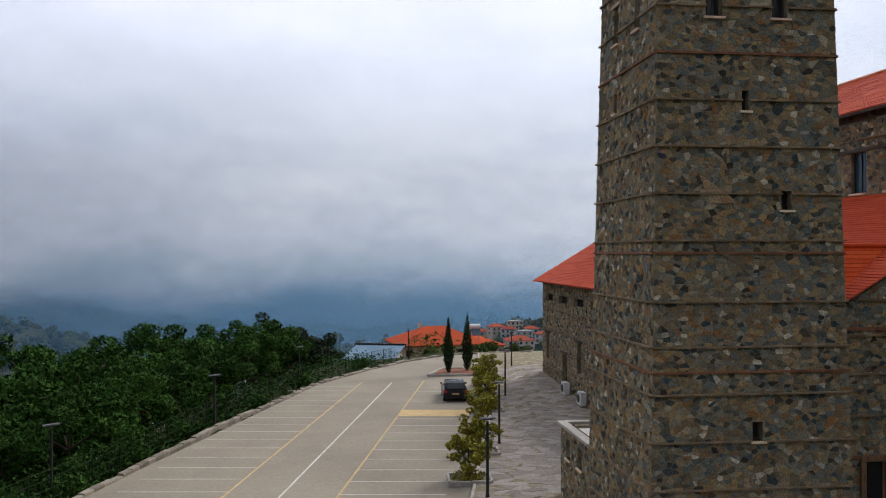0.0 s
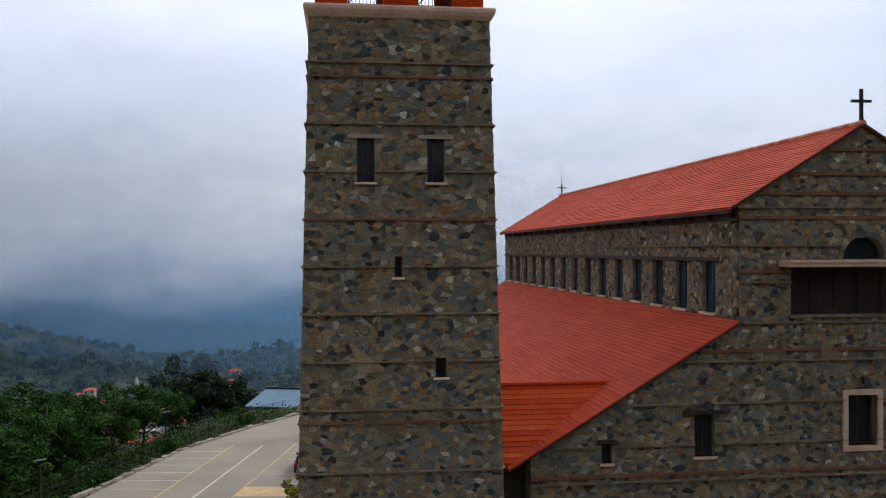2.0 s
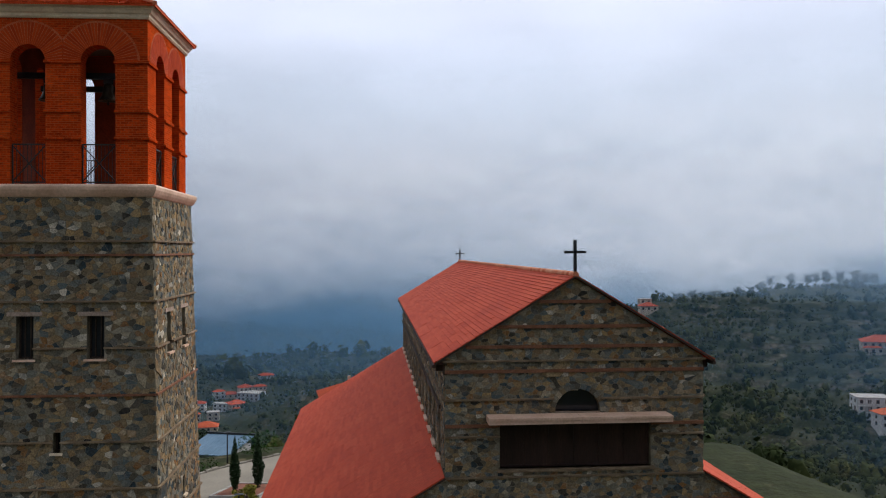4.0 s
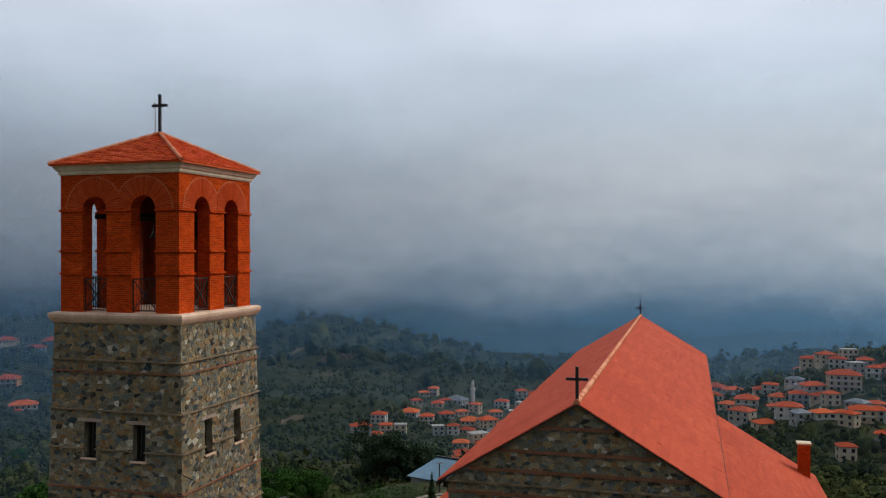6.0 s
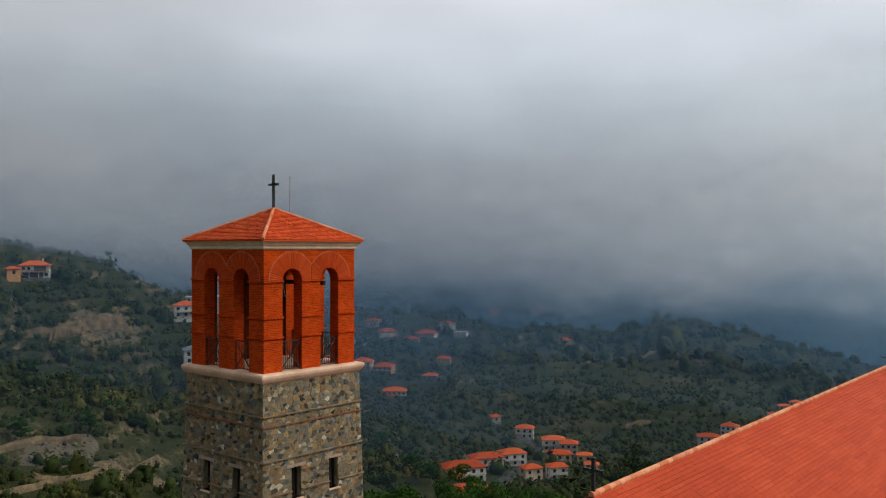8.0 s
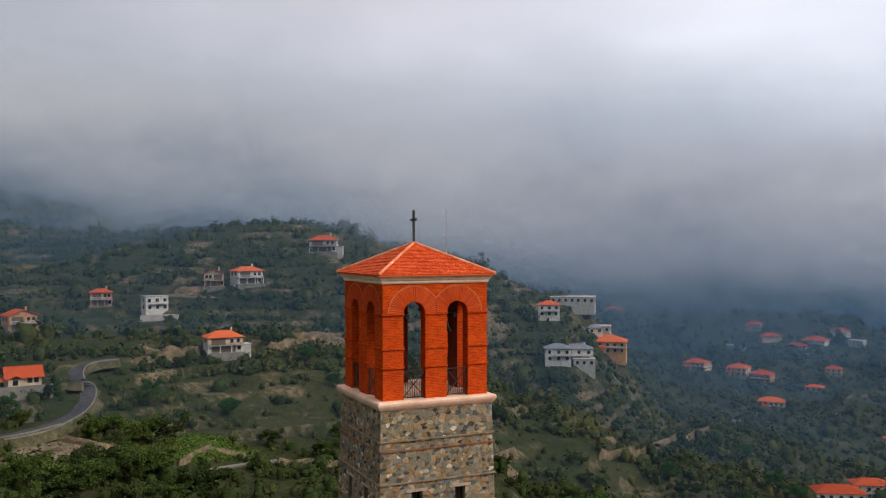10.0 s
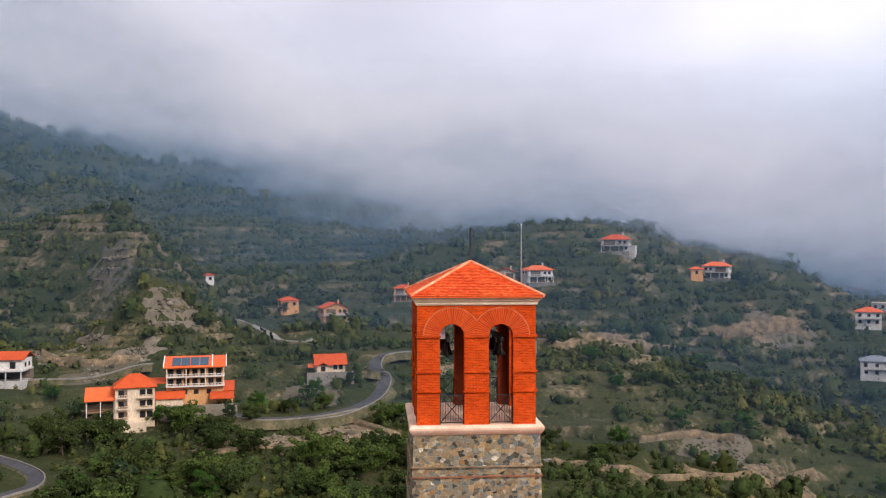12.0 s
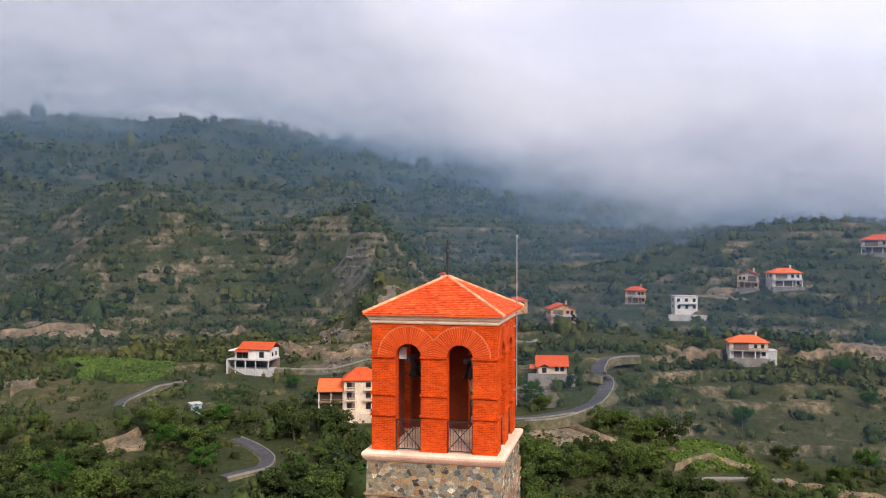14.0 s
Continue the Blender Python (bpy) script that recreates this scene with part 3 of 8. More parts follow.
flat("road", [(-42, -75), (-4, -75), (-2.2, 9), (4, 50), (8, 63.5), (-0.9, 63.2), (-6.3, 57.6), (-10.1, 52.1), (-14.9, 43.3), (-24.5, 11.4)], -0.5, 0.0, "asphalt", "worn beige paving of the sloping car park", "car park")

lines = thing("road_marking", "faded white and yellow parking bay lines", "road marking", kind="structure")


def stripe(u0, v0, u1, v1, w, mat):
    a, b = Vector(lot(u0, v0)), Vector(lot(u1, v1))
    d = (b - a).normalized()
    s = Vector((-d.y, d.x, 0)) * w / 2
    m = Mesh()
    m.rings([[p + Vector((0, 0, z)) for p in (a - s, a + s, b + s, b - s)] for z in (0.0, 0.006)])
    part("bay_line", m, mat, lines)


stripe(0, -60, 0, 34.6, 0.10, "yellow_line")
stripe(2.55, -60, 2.55, 34.6, 0.10, "white_line")
stripe(5.15, -60, 5.15, 35.8, 0.10, "yellow_line")
for i in range(40):
    v = -56 + i * 2.26
    if v < 33.5:
        stripe(-5.1, v - 0.44, 0, v, 0.07, "white_line")
    if v < 27 or v > 29.5:
        if v < 20.5 or v > 24.5:
            stripe(5.15, v, 10.0, v + 0.43, 0.07, "white_line")
m = Mesh()
m.rings([[lot(u, v, z) for u, v in ((5.2, 19.5), (9.9, 19.9), (9.9, 22.3), (5.2, 21.9))] for z in (0.0, 0.008)])
part("painted_bay", m, "yellow_line", lines, "faded yellow painted reserved bay")

# pavement: raised sheet with many stones set on it
PAVE = [(-7.9, 5.0), (-2.2, 31.0), (-0.6, 46.0), (2.0, 63.3), (16, 66), (16, 28), (3.0, 5.0)]
flat("pavement", PAVE, -0.3, 0.12, "mortar", "uneven grey stone paving beside the church wall", "pavement")


def inside(poly, x, y):
    hit = False
    for (x0, y0), (x1, y1) in zip(poly, poly[1:] + poly[:1]):
        if (y0 > y) != (y1 > y) and x < x0 + (y - y0) * (x1 - x0) / (y1 - y0):
            hit = not hit
    return hit


def kerb(name, pts, w, h, label, cat, piece=1.6, mat="concrete", z=0.0):
    """A row of stones along a line."""
    t = thing(name, label, cat, kind="structure")
    for (x0, y0), (x1, y1) in zip(pts, pts[1:]):
        a, b = Vector((x0, y0, z)), Vector((x1, y1, z))
        n = max(1, round((b - a).length / piece))
        for i in range(n):
            p, q = a.lerp(b, (i + 0.02) / n), a.lerp(b, (i + 0.98) / n)
            k = Mesh()
            hh = h * (random.uniform(0.55, 1.5) if mat == "edge_stone" else random.uniform(0.9, 1.12))
            s = (q - p).normalized().cross(Vector((0, 0, 1))) * w / 2
            k.rings([[c + Vector((0, 0, zz)) for c in (p - s * f, p + s * f, q + s * f, q - s * f)] for zz, f in ((-0.4, 1), (hh - 0.05, 1), (hh, 0.8))])
            part("kerb_stone", k, mat, t)
    return t


EDGE = [(-42, -47), (-33.2, -18), (-24.6, 11.2), (-22.6, 18.8), (-20.5, 26.9), (-17.8, 34.6), (-15.1, 43.3), (-10.3, 52.2), (-6.5, 57.8), (-1.0, 63.5), (8.0, 64.2)]
kerb("retaining_wall", EDGE, 0.36, 0.15, "low rough stone edging along the car park", "wall", 0.85, "edge_stone")
kerb("kerb", [(-8.0, 5.0), (-2.3, 31.0), (-0.7, 46.0), (1.9, 63.2)], 0.16, 0.16, "pale kerb between bays and stone pavement", "kerb", 1.0)
kerb("kerb", [(-5.2, 47.2), (-0.9, 47.0), (0.6, 51.0), (-3.4, 51.6), (-5.2, 47.2)], 0.2, 0.2, "pale kerb round the cypress bed", "kerb", 1.0)
flat("planting_bed", [(-5.0, 47.3), (-1.0, 47.1), (0.4, 50.9), (-3.3, 51.4)], -0.2, 0.13, "soil", "red soil bed with two cypresses", "planting bed")


# ---- rubble masonry ----
def clip(poly, nx, ny, c):
    """Keep the side nx*x + ny*y <= c."""
    out = []
    for (x0, y0), (x1, y1) in zip(poly, poly[1:] + poly[:1]):
        d0, d1 = nx * x0 + ny * y0 - c, nx * x1 + ny * y1 - c
        if d0 <= 0:
            out.append((x0, y0))
        if (d0 < 0 < d1) or (d1 < 0 < d0):
            f = d0 / (d0 - d1)
            out.append((x0 + f * (x1 - x0), y0 + f * (y1 - y0)))
    return out


def stone_cells(bounds, limits, holes, seed, sx=0.185, sy=0.115, flat=1.4):
    """Irregular stones filling a convex region. limits: half-planes (nx, ny, c). holes: rectangles u0, u1, v0, v1 left free."""
    rnd = random.Random(seed)
    u0, u1, v0, v1 = bounds
    nu, nv = int((u1 - u0) / sx) + 3, int((v1 - v0) / sy) + 3
    pts = {}
    for i in range(nu):
        for j in range(nv):
            pts[i, j] = (u0 + (i - 1 + 0.5 * (j % 2) + rnd.uniform(-0.42, 0.42)) * sx, v0 + (j - 1 + rnd.uniform(-0.40, 0.40)) * sy)
    gone = set()
    for k in pts:                       # some sites drop out, so that their neighbours grow
        if rnd.random() < 0.42:
            gone.add(k)
    for (i, j), (x, y) in pts.items():
        if (i, j) in gone or any(nx * x + ny * y > c - 0.02 for nx, ny, c in limits):
            continue
        if any(a - 0.02 < x < b + 0.02 and c - 0.02 < y < d + 0.02 for a, b, c, d in holes):
            continue
        p = [(x - 1, y - 0.8), (x + 1, y - 0.8), (x + 1, y + 0.8), (x - 1, y + 0.8)]
        for di in (-2, -1, 0, 1, 2):
            for dj in (-2, -1, 0, 1, 2):
                k = (i + di, j + dj)
                if (di or dj) and k in pts and k not in gone:
                    ax, ay = pts[k][0] - x, pts[k][1] - y
                    bx = ax / flat ** 2
                    p = clip(p, bx, ay, bx * (x + ax / 2) + ay * (y + ay / 2))
                    if len(p) < 3:
                        break
            if len(p) < 3:
                break
        for nx, ny, c in limits:
            if len(p) > 2:
                p = clip(p, nx, ny, c)
        for a, b, c, d in holes:
            if len(p) > 2 and min(q[0] for q in p) < b and max(q[0] for q in p) > a and min(q[1] for q in p) < d and max(q[1] for q in p) > c:
                gaps = [(a - x, (1, 0, a)), (x - b, (-1, 0, -b)), (c - y, (0, 1, c)), (y - d, (0, -1, -d))]
                p = clip(p, *max(gaps)[1])
        if len(p) > 2:
            yield x, y, p


def stone_mesh(mesh, x, y, p, place, rnd):
    """One stone: a foot ring in the mortar and a smaller, tilted face ring proud of it."""
    h = rnd.uniform(0.002, 0.024)
    tu, tv = rnd.uniform(-0.07, 0.07), rnd.uniform(-0.07, 0.07)
    size = max(0.05, max(math.hypot(a - x, b - y) for a, b in p))
    f0, f1 = 1 - 0.010 / size, 1 - 0.022 / size
    foot = [place(x + (a - x) * f0, y + (b - y) * f0, 0.0) for a, b in p]
    top = [place(x + (a - x) * f1, y + (b - y) * f1, h + tu * (a - x) + tv * (b - y)) for a, b in p]
    k, n = len(mesh.v), len(p)
    mesh.v += foot + top
    for i in range(n):
        a, b = k + i, k + (i + 1) % n
        mesh.f.append((a, b, b + n, a + n))
    mesh.f.append(tuple(range(k + n, k + 2 * n)))


def masonry(parent, bounds, limits, holes, place, seed, singles=None):
    """Stones over a wall face; those in the stretch 'singles' become parts of their own."""
    rnd = random.Random(seed + 99)
    rest = Mesh()
    count = 0
    for x, y, p in stone_cells(bounds, limits, holes, seed):
        if singles and count < 300 and singles[0] < x < singles[1] and singles[2] < y < singles[3]:
            one = Mesh()
            stone_mesh(one, x, y, p, place, rnd)
            SINGLES.append((one, parent))
            count += 1
        else:
            stone_mesh(rest, x, y, p, place, rnd)
    ob = part("rubble_facing", rest, "stone", parent, "uneven grey and brown field stones")
    tagged(ob, kind="stuff")


SINGLES = []


def wall_face(mesh, us, vs, holes, place, depth, back=True):
    """A wall sheet of some depth with holes cut through it and their reveals."""
    us = sorted(set(us) | {h[i] for h in holes for i in (0, 1)})
    vs = sorted(set(vs) | {h[i] for h in holes for i in (2, 3)})
    def solid(a, b):
        return not any(h[0] < a < h[1] and h[2] < b < h[3] for h in holes)
    for a0, a1 in zip(us, us[1:]):
        for b0, b1 in zip(vs, vs[1:]):
            if solid((a0 + a1) / 2, (b0 + b1) / 2):
                mesh.poly([place(a0, b0, 0), place(a1, b0, 0), place(a1, b1, 0), place(a0, b1, 0)])
                if back:
                    mesh.poly([place(a0, b0, -depth), place(a0, b1, -depth), place(a1, b1, -depth), place(a1, b0, -depth)])
    for a0, a1, b0, b1 in holes:
        for p, q in (((a0, b0), (a1, b0)), ((a1, b0), (a1, b1)), ((a1, b1), (a0, b1)), ((a0, b1), (a0, b0))):
            mesh.poly([place(*p, 0), place(*p, -depth), place(*q, -depth), place(*q, 0)])


def window_unit(parent, hole, place, set_in, bars=1, frame_mat="dark_wood", pane_mat="glass", fw=0.06, cross=0):
    """Frame bars and panes inside an opening of a wall face."""
    a0, a1, b0, b1 = hole
    w = thing_part("window", parent)
    def bar(u0, u1, v0, v1):
        m = Mesh()
        m.rings([[place(u, v, d) for u, v in ((u0, v0), (u1, v0), (u1, v1), (u0, v1))] for d in (-set_in - 0.05, -set_in + 0.03)])
        part("frame", m, frame_mat, w)
    bar(a0, a0 + fw, b0, b1)
    bar(a1 - fw, a1, b0, b1)
    bar(a0 + fw, a1 - fw, b0, b0 + fw)
    bar(a0 + fw, a1 - fw, b1 - fw, b1)
    for i in range(bars):
        c = a0 + (a1 - a0) * (i + 1) / (bars + 1)
        bar(c - fw * 0.4, c + fw * 0.4, b0 + fw, b1 - fw)
    for i in range(cross):
        c = b0 + (b1 - b0) * (i + 1) / (cross + 1)
        m = Mesh()
        m.rings([[place(u, v, d) for u, v in ((a0 + fw, c - 0.02), (a1 - fw, c - 0.02), (a1 - fw, c + 0.02), (a0 + fw, c + 0.02))] for d in (-set_in - 0.045, -set_in + 0.02)])
        part("frame", m, frame_mat, w)
    m = Mesh()
    m.rings([[place(u, v, d) for u, v in ((a0 + fw, b0 + fw), (a1 - fw, b0 + fw), (a1 - fw, b1 - fw), (a0 + fw, b1 - fw))] for d in (-set_in - 0.02, -set_in - 0.005)])
    part("pane", m, pane_mat, w)
    return w


def thing_part(name, parent):
    e = new(name)
    e.parent = parent
    return e


def slab(parent, name, place, u0, u1, v0, v1, d0, d1, mat, label=""):
    m = Mesh()
    m.rings([[place(u, v, d) for u, v in ((u0, v0), (u1, v0), (u1, v1), (u0, v1))] for d in (d0, d1)])
    return part(name, m, mat, parent, label)


# ---- bell tower ----
TOP, BASE = 24.0, -0.4


def half(z):
    return 2.88 + 0.024 * (24.17 - z)


tower = thing("bell_tower", "tall square rubble-stone bell tower with an open red brick belfry", "bell tower")
LEDGES = [22.4, 20.44, 18.93, 15.90, 14.40, 12.89, 11.39, 9.43, 8.0, 6.5, 5.0, 3.5, 2.0]
RED_LEDGES = [21.95, 17.40, 10.99, 7.2]
PAIR = [(-1.395, -0.845, 18.58, 19.98), (0.845, 1.395, 18.58, 19.98)]
FACE_HOLES = [PAIR + [(-0.21, 0.03, 15.56, 16.22), (1.08, 1.43, 12.37, 12.99), (0.0, 0.36, 5.0, 5.6)],
              PAIR + [(0.3, 0.6, 13.2, 13.85)],
              PAIR + [(-0.2, 0.1, 14.0, 14.6)],
              PAIR + [(-1.15, -0.87, 16.05, 16.75)]]
for k in range(4):                      # 0 faces -y, 1 +x, 2 +y, 3 -x
    ca, sa = round(math.cos(k * math.pi / 2)), round(math.sin(k * math.pi / 2))

    def place(u, z, d, ca=ca, sa=sa):
        x, y = u, -(half(z) + d)
        return (ca * x - sa * y, sa * x + ca * y, z)

    holes = FACE_HOLES[k]
    side = thing_part("wall", tower)
    m = Mesh()
    # corners follow the batter: the sheet is cut in thin courses
    zs = sorted(set([BASE + i * (TOP - BASE) / 12 for i in range(13)] + [h[i] for h in holes for i in (2, 3)]))
    for z0, z1 in zip(zs, zs[1:]):
        row = [h for h in holes if h[2] < (z0 + z1) / 2 < h[3]]
        cuts = sorted([h[i] for h in row for i in (0, 1)])
        e0, e1 = half(z0), half(z1)
        xs = [(-e0, -e1)] + [(c, c) for c in cuts] + [(e0, e1)]
        for i in range(0, len(xs), 2):
            (a, a2), (b, b2) = xs[i], xs[i + 1]
            m.poly([place(a, z0, 0), place(b, z0, 0), place(b2, z1, 0), place(a2, z1, 0)])
            m.poly([place(a * 0.8, z0, -0.6), place(a2 * 0.8, z1, -0.6), place(b2 * 0.8, z1, -0.6), place(b * 0.8, z0, -0.6)])
    for a0, a1, b0, b1 in holes:
        for p, q in (((a0, b0), (a1, b0)), ((a1, b0), (a1, b1)), ((a1, b1), (a0, b1)), ((a0, b1), (a0, b0))):
            m.poly([place(*p, 0), place(*p, -0.6), place(*q, -0.6), place(*q, 0)])
    part("core", m, "mortar", side)
    masonry(side, (-3.5, 3.5, BASE, TOP), [(0, 1, TOP), (0, -1, 0.35), (1, 0.024, 2.88 + 0.024 * 24.17), (-1, 0.024, 2.88 + 0.024 * 24.17)], holes, place, 11 + k, (-3.2, 3.2, 15.2, 19.6) if k == 0 else None)
    for z in LEDGES:
        e = half(z) + 0.02
        hit_holes = sorted([(h[0], h[1]) for h in holes if h[2] - 0.05 < z < h[3] + 0.05])
        a = -e
        for h0, h1 in hit_holes + [(e, e)]:
            if h0 - a > 0.05:
                slab(side, "ledge", place, a, h0, z - 0.028, z + 0.028, -0.05, 0.095, "ledge")
            a = h1
    for z in RED_LEDGES:
        slab(side, "ledge", place, -half(z) - 0.01, half(z) + 0.01, z - 0.035, z + 0.035, -0.05, 0.07, "red_ledge", "dark red brick course")
    for i, h in enumerate(holes):
        big = i < 2
        window_unit(side, h, place, 0.3, bars=2 if big else 0, cross=0, fw=0.05)
        slab(side, "sill", place, h[0] - 0.08, h[1] + 0.08, h[2] - 0.07, h[2], -0.3, 0.10, "cream" if not big else "pink_stone")
        if big:
            slab(side, "lintel", place, h[0] - 0.28, h[1] + 0.28, h[3], h[3] + 0.13, -0.3, 0.05, "pale_lintel", "pale pinkish stone lintel")
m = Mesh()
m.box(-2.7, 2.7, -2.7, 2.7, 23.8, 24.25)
part("floor_slab", m, "plaster_and_shade", tower)


def square_sweep(profile, mat, name, parent, label=""):
    """A moulding round a square: profile of (half width, z)."""
    m = Mesh()
    m.rings([[(-r, -r, z), (r, -r, z), (r, r, z), (-r, r, z)] for r, z in profile])
    return part(name, m, mat, parent, label)


square_sweep([(2.90, 23.83), (2.95, 23.87), (3.02, 23.97), (3.07, 24.07), (3.08, 24.17), (3.04, 24.23), (2.94, 24.26), (2.7, 24.26)], "pink_stone", "cornice", tower, "smooth pale pinkish stone cornice")

# belfry of brick: four walls with two arched openings each
BH, BT, SPRING, WTOP, FLOOR = 2.72, 0.55, 28.28, 29.72, 24.26
AC, AR = 1.12, 0.56
for k in range(4):
    ca, sa = round(math.cos(k * math.pi / 2)), round(math.sin(k * math.pi / 2))

    def bplace(u, z, d, ca=ca, sa=sa):
        x, y = u, -(BH + d)
        return (ca * x - sa * y, sa * x + ca * y, z)

    wall = Mesh()
    def pier(a, b, z0, z1):
        wall.rings([[bplace(u, z, d) for u, d in ((a, 0), (b, 0), (b, -BT), (a, -BT))] for z in (z0, z1)])
    # whole face width on every side, the return faces are butted
    lo, hi = (-BH, BH) if k % 2 == 0 else (-BH + BT, BH - BT)
    pier(lo, -AC - AR, FLOOR, WTOP)
    pier(-AC + AR, AC - AR, FLOOR, WTOP)
    pier(AC + AR, hi, FLOOR, WTOP)
    for c in (-AC, AC):
        n = 18
        for i in range(n):
            t0, t1 = math.pi - math.pi * i / n, math.pi - math.pi * (i + 1) / n
            a, b = c + AR * math.cos(t0), c + AR * math.cos(t1)
            za, zb = SPRING + AR * math.sin(t0), SPRING + AR * math.sin(t1)
            wall.poly([bplace(a, za, 0), bplace(b, zb, 0), bplace(b, WTOP, 0), bplace(a, WTOP, 0)])
            wall.poly([bplace(a, za, -BT), bplace(a, WTOP, -BT), bplace(b, WTOP, -BT), bplace(b, zb, -BT)])
            wall.poly([bplace(a, za, 0), bplace(a, za, -BT), bplace(b, zb, -BT), bplace(b, zb, 0)])
    side = part("belfry_wall", wall.weld(), "brick", tower, "red-orange brick wall with twin round arches")
    # thin added lining: darker inner brick, with the unlit interior painted in
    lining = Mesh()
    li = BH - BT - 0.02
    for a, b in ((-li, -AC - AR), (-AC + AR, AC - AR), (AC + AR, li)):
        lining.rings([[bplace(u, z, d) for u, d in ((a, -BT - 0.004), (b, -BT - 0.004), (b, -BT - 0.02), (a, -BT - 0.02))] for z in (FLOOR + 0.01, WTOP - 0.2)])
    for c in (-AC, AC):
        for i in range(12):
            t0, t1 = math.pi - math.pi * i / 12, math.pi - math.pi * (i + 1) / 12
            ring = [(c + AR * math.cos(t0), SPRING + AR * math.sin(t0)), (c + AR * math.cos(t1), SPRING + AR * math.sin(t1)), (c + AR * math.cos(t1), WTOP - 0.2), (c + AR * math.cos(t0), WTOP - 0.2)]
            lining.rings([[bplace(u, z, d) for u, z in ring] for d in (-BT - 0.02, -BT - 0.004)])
    part("inner_lining", lining, "shade_lining", side, "dull red inner face with shade in its colour")
    # fan of arch bricks and a thin outer ring
    for c in (-AC, AC):
        bed = Mesh()
        nb = 48

        def reach(t, r, c=c):
            """Arch bricks end at the pier's middle, where the two fans meet."""
            inward = -math.cos(t) * (1 if c > 0 else -1)
            return min(r, (AC - 0.012) / inward) if inward > 0.01 else r

        for i in range(nb):
            t0, t1 = math.pi * i / nb, math.pi * (i + 1) / nb
            bed.poly([bplace(c + r * math.cos(t), SPRING + r * math.sin(t), 0.008) for r, t in ((AR, t0), (reach(t0, 1.31), t0), (reach(t1, 1.31), t1), (AR, t1))])
        part("arch_bed", bed.weld(), "arch_joint", side)
        n = 34
        for i in range(n):
            t0, t1 = math.pi * (i + 0.12) / n, math.pi * (i + 0.88) / n
            b = Mesh()
            b.rings([[bplace(c + r * math.cos(t), SPRING + r * math.sin(t), d) for r, t in ((AR + 0.005, t0), (reach(t0, 1.285), t0), (reach(t1, 1.285), t1), (AR + 0.005, t1))] for d in (-0.02, 0.018)])
            part("brick", b, "voussoir", side)
        n = 22
        for i in range(n):
            t0, t1 = math.pi * (i + 0.04) / n, math.pi * (i + 0.96) / n
            tm = (t0 + t1) / 2
            u = c + 1.33 * math.cos(tm)
            if abs(u) > BH - 0.12 or (u * c < 0):
                continue
            b = Mesh()
            b.rings([[bplace(c + r * math.cos(t), SPRING + r * math.sin(t), d) for r, t in ((1.31, t0), (1.35, t0), (1.35, t1), (1.31, t1))] for d in (-0.02, 0.014)])
            part("brick", b, "arch_joint", side)
    for z in (SPRING, 26.67, 25.78):
        for a, b in ((-BH - 0.05, -AC - AR + 0.04), (-AC + AR - 0.04, AC - AR + 0.04), (AC + AR - 0.04, BH + 0.05)):
            slab(side, "ledge", bplace, a, b, z - 0.045, z + 0.045, -0.06, 0.065, "brick")
square_sweep([(2.76, 29.70), (2.80, 29.76), (2.80, 29.84), (2.86, 29.88), (2.90, 29.96), (2.94, 30.0), (2.97, 30.10), (2.7, 30.11)], "cream", "eaves_moulding", tower, "pale cream stepped stone moulding under the roof")
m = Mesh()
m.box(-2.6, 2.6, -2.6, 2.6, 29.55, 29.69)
part("ceiling_slab", m, "plaster_and_shade", tower)

# pyramid roof in tiles
RE, RZ0, RZ1 = 3.05, 30.12, 31.62
core = Mesh()
core.poly([(-RE, -RE, RZ0), (RE, -RE, RZ0), (RE, RE, RZ0), (-RE, RE, RZ0)])
for a, b in (((-1, -1), (1, -1)), ((1, -1), (1, 1)), ((1, 1), (-1, 1)), ((-1, 1), (-1, -1))):
    core.poly([(a[0] * RE, a[1] * RE, RZ0), (b[0] * RE, b[1] * RE, RZ0), (0, 0, RZ1)])
    core.poly([(a[0] * RE, a[1] * RE, RZ0 - 0.06), (b[0] * RE, b[1] * RE, RZ0 - 0.06), (b[0] * RE, b[1] * RE, RZ0), (a[0] * RE, a[1] * RE, RZ0)])
roof = part("roof", core, "tower_tile", tower, "low pyramid roof of red-orange tiles")
tiles = Mesh()
slope = math.hypot(RE, RZ1 - RZ0)
for k in range(4):
    ca, sa = round(math.cos(k * math.pi / 2)), round(math.sin(k * math.pi / 2))

    def rplace(u, s, d, ca=ca, sa=sa):
        f = s / slope
        x, y, z = u, -(RE * (1 - f)) - d * (RZ1 - RZ0) / slope, RZ0 + (RZ1 - RZ0) * f + d * RE / slope
        return (ca * x - sa * y, sa * x + ca * y, z)

    rows = 23
    for j in range(rows):
        s0, s1 = j * slope / rows, (j + 1.25) * slope / rows
        w = RE * (1 - (s0 + s1) / 2 / slope)
        n = max(1, round(2 * w / 0.18))
        for i in range(n):
            a, b = -w + 2 * w * (i + 0.04) / n, -w + 2 * w * (i + 0.96) / n
            up = random.uniform(0.03, 0.05)
            k0 = len(tiles.v)
            tiles.v += [rplace(a, s0, 0.0), rplace(b, s0, 0.0), rplace(b, s0, up), rplace(a, s0, up), rplace(a, min(s1, slope * 0.99), 0.008), rplace(b, min(s1, slope * 0.99), 0.008)]
            tiles.f += [(k0, k0 + 1, k0 + 2, k0 + 3), (k0 + 3, k0 + 2, k0 + 5, k0 + 4), (k0, k0 + 3, k0 + 4), (k0 + 1, k0 + 5, k0 + 2)]
tagged(part("tiles", tiles, "tower_tile", roof), kind="stuff")
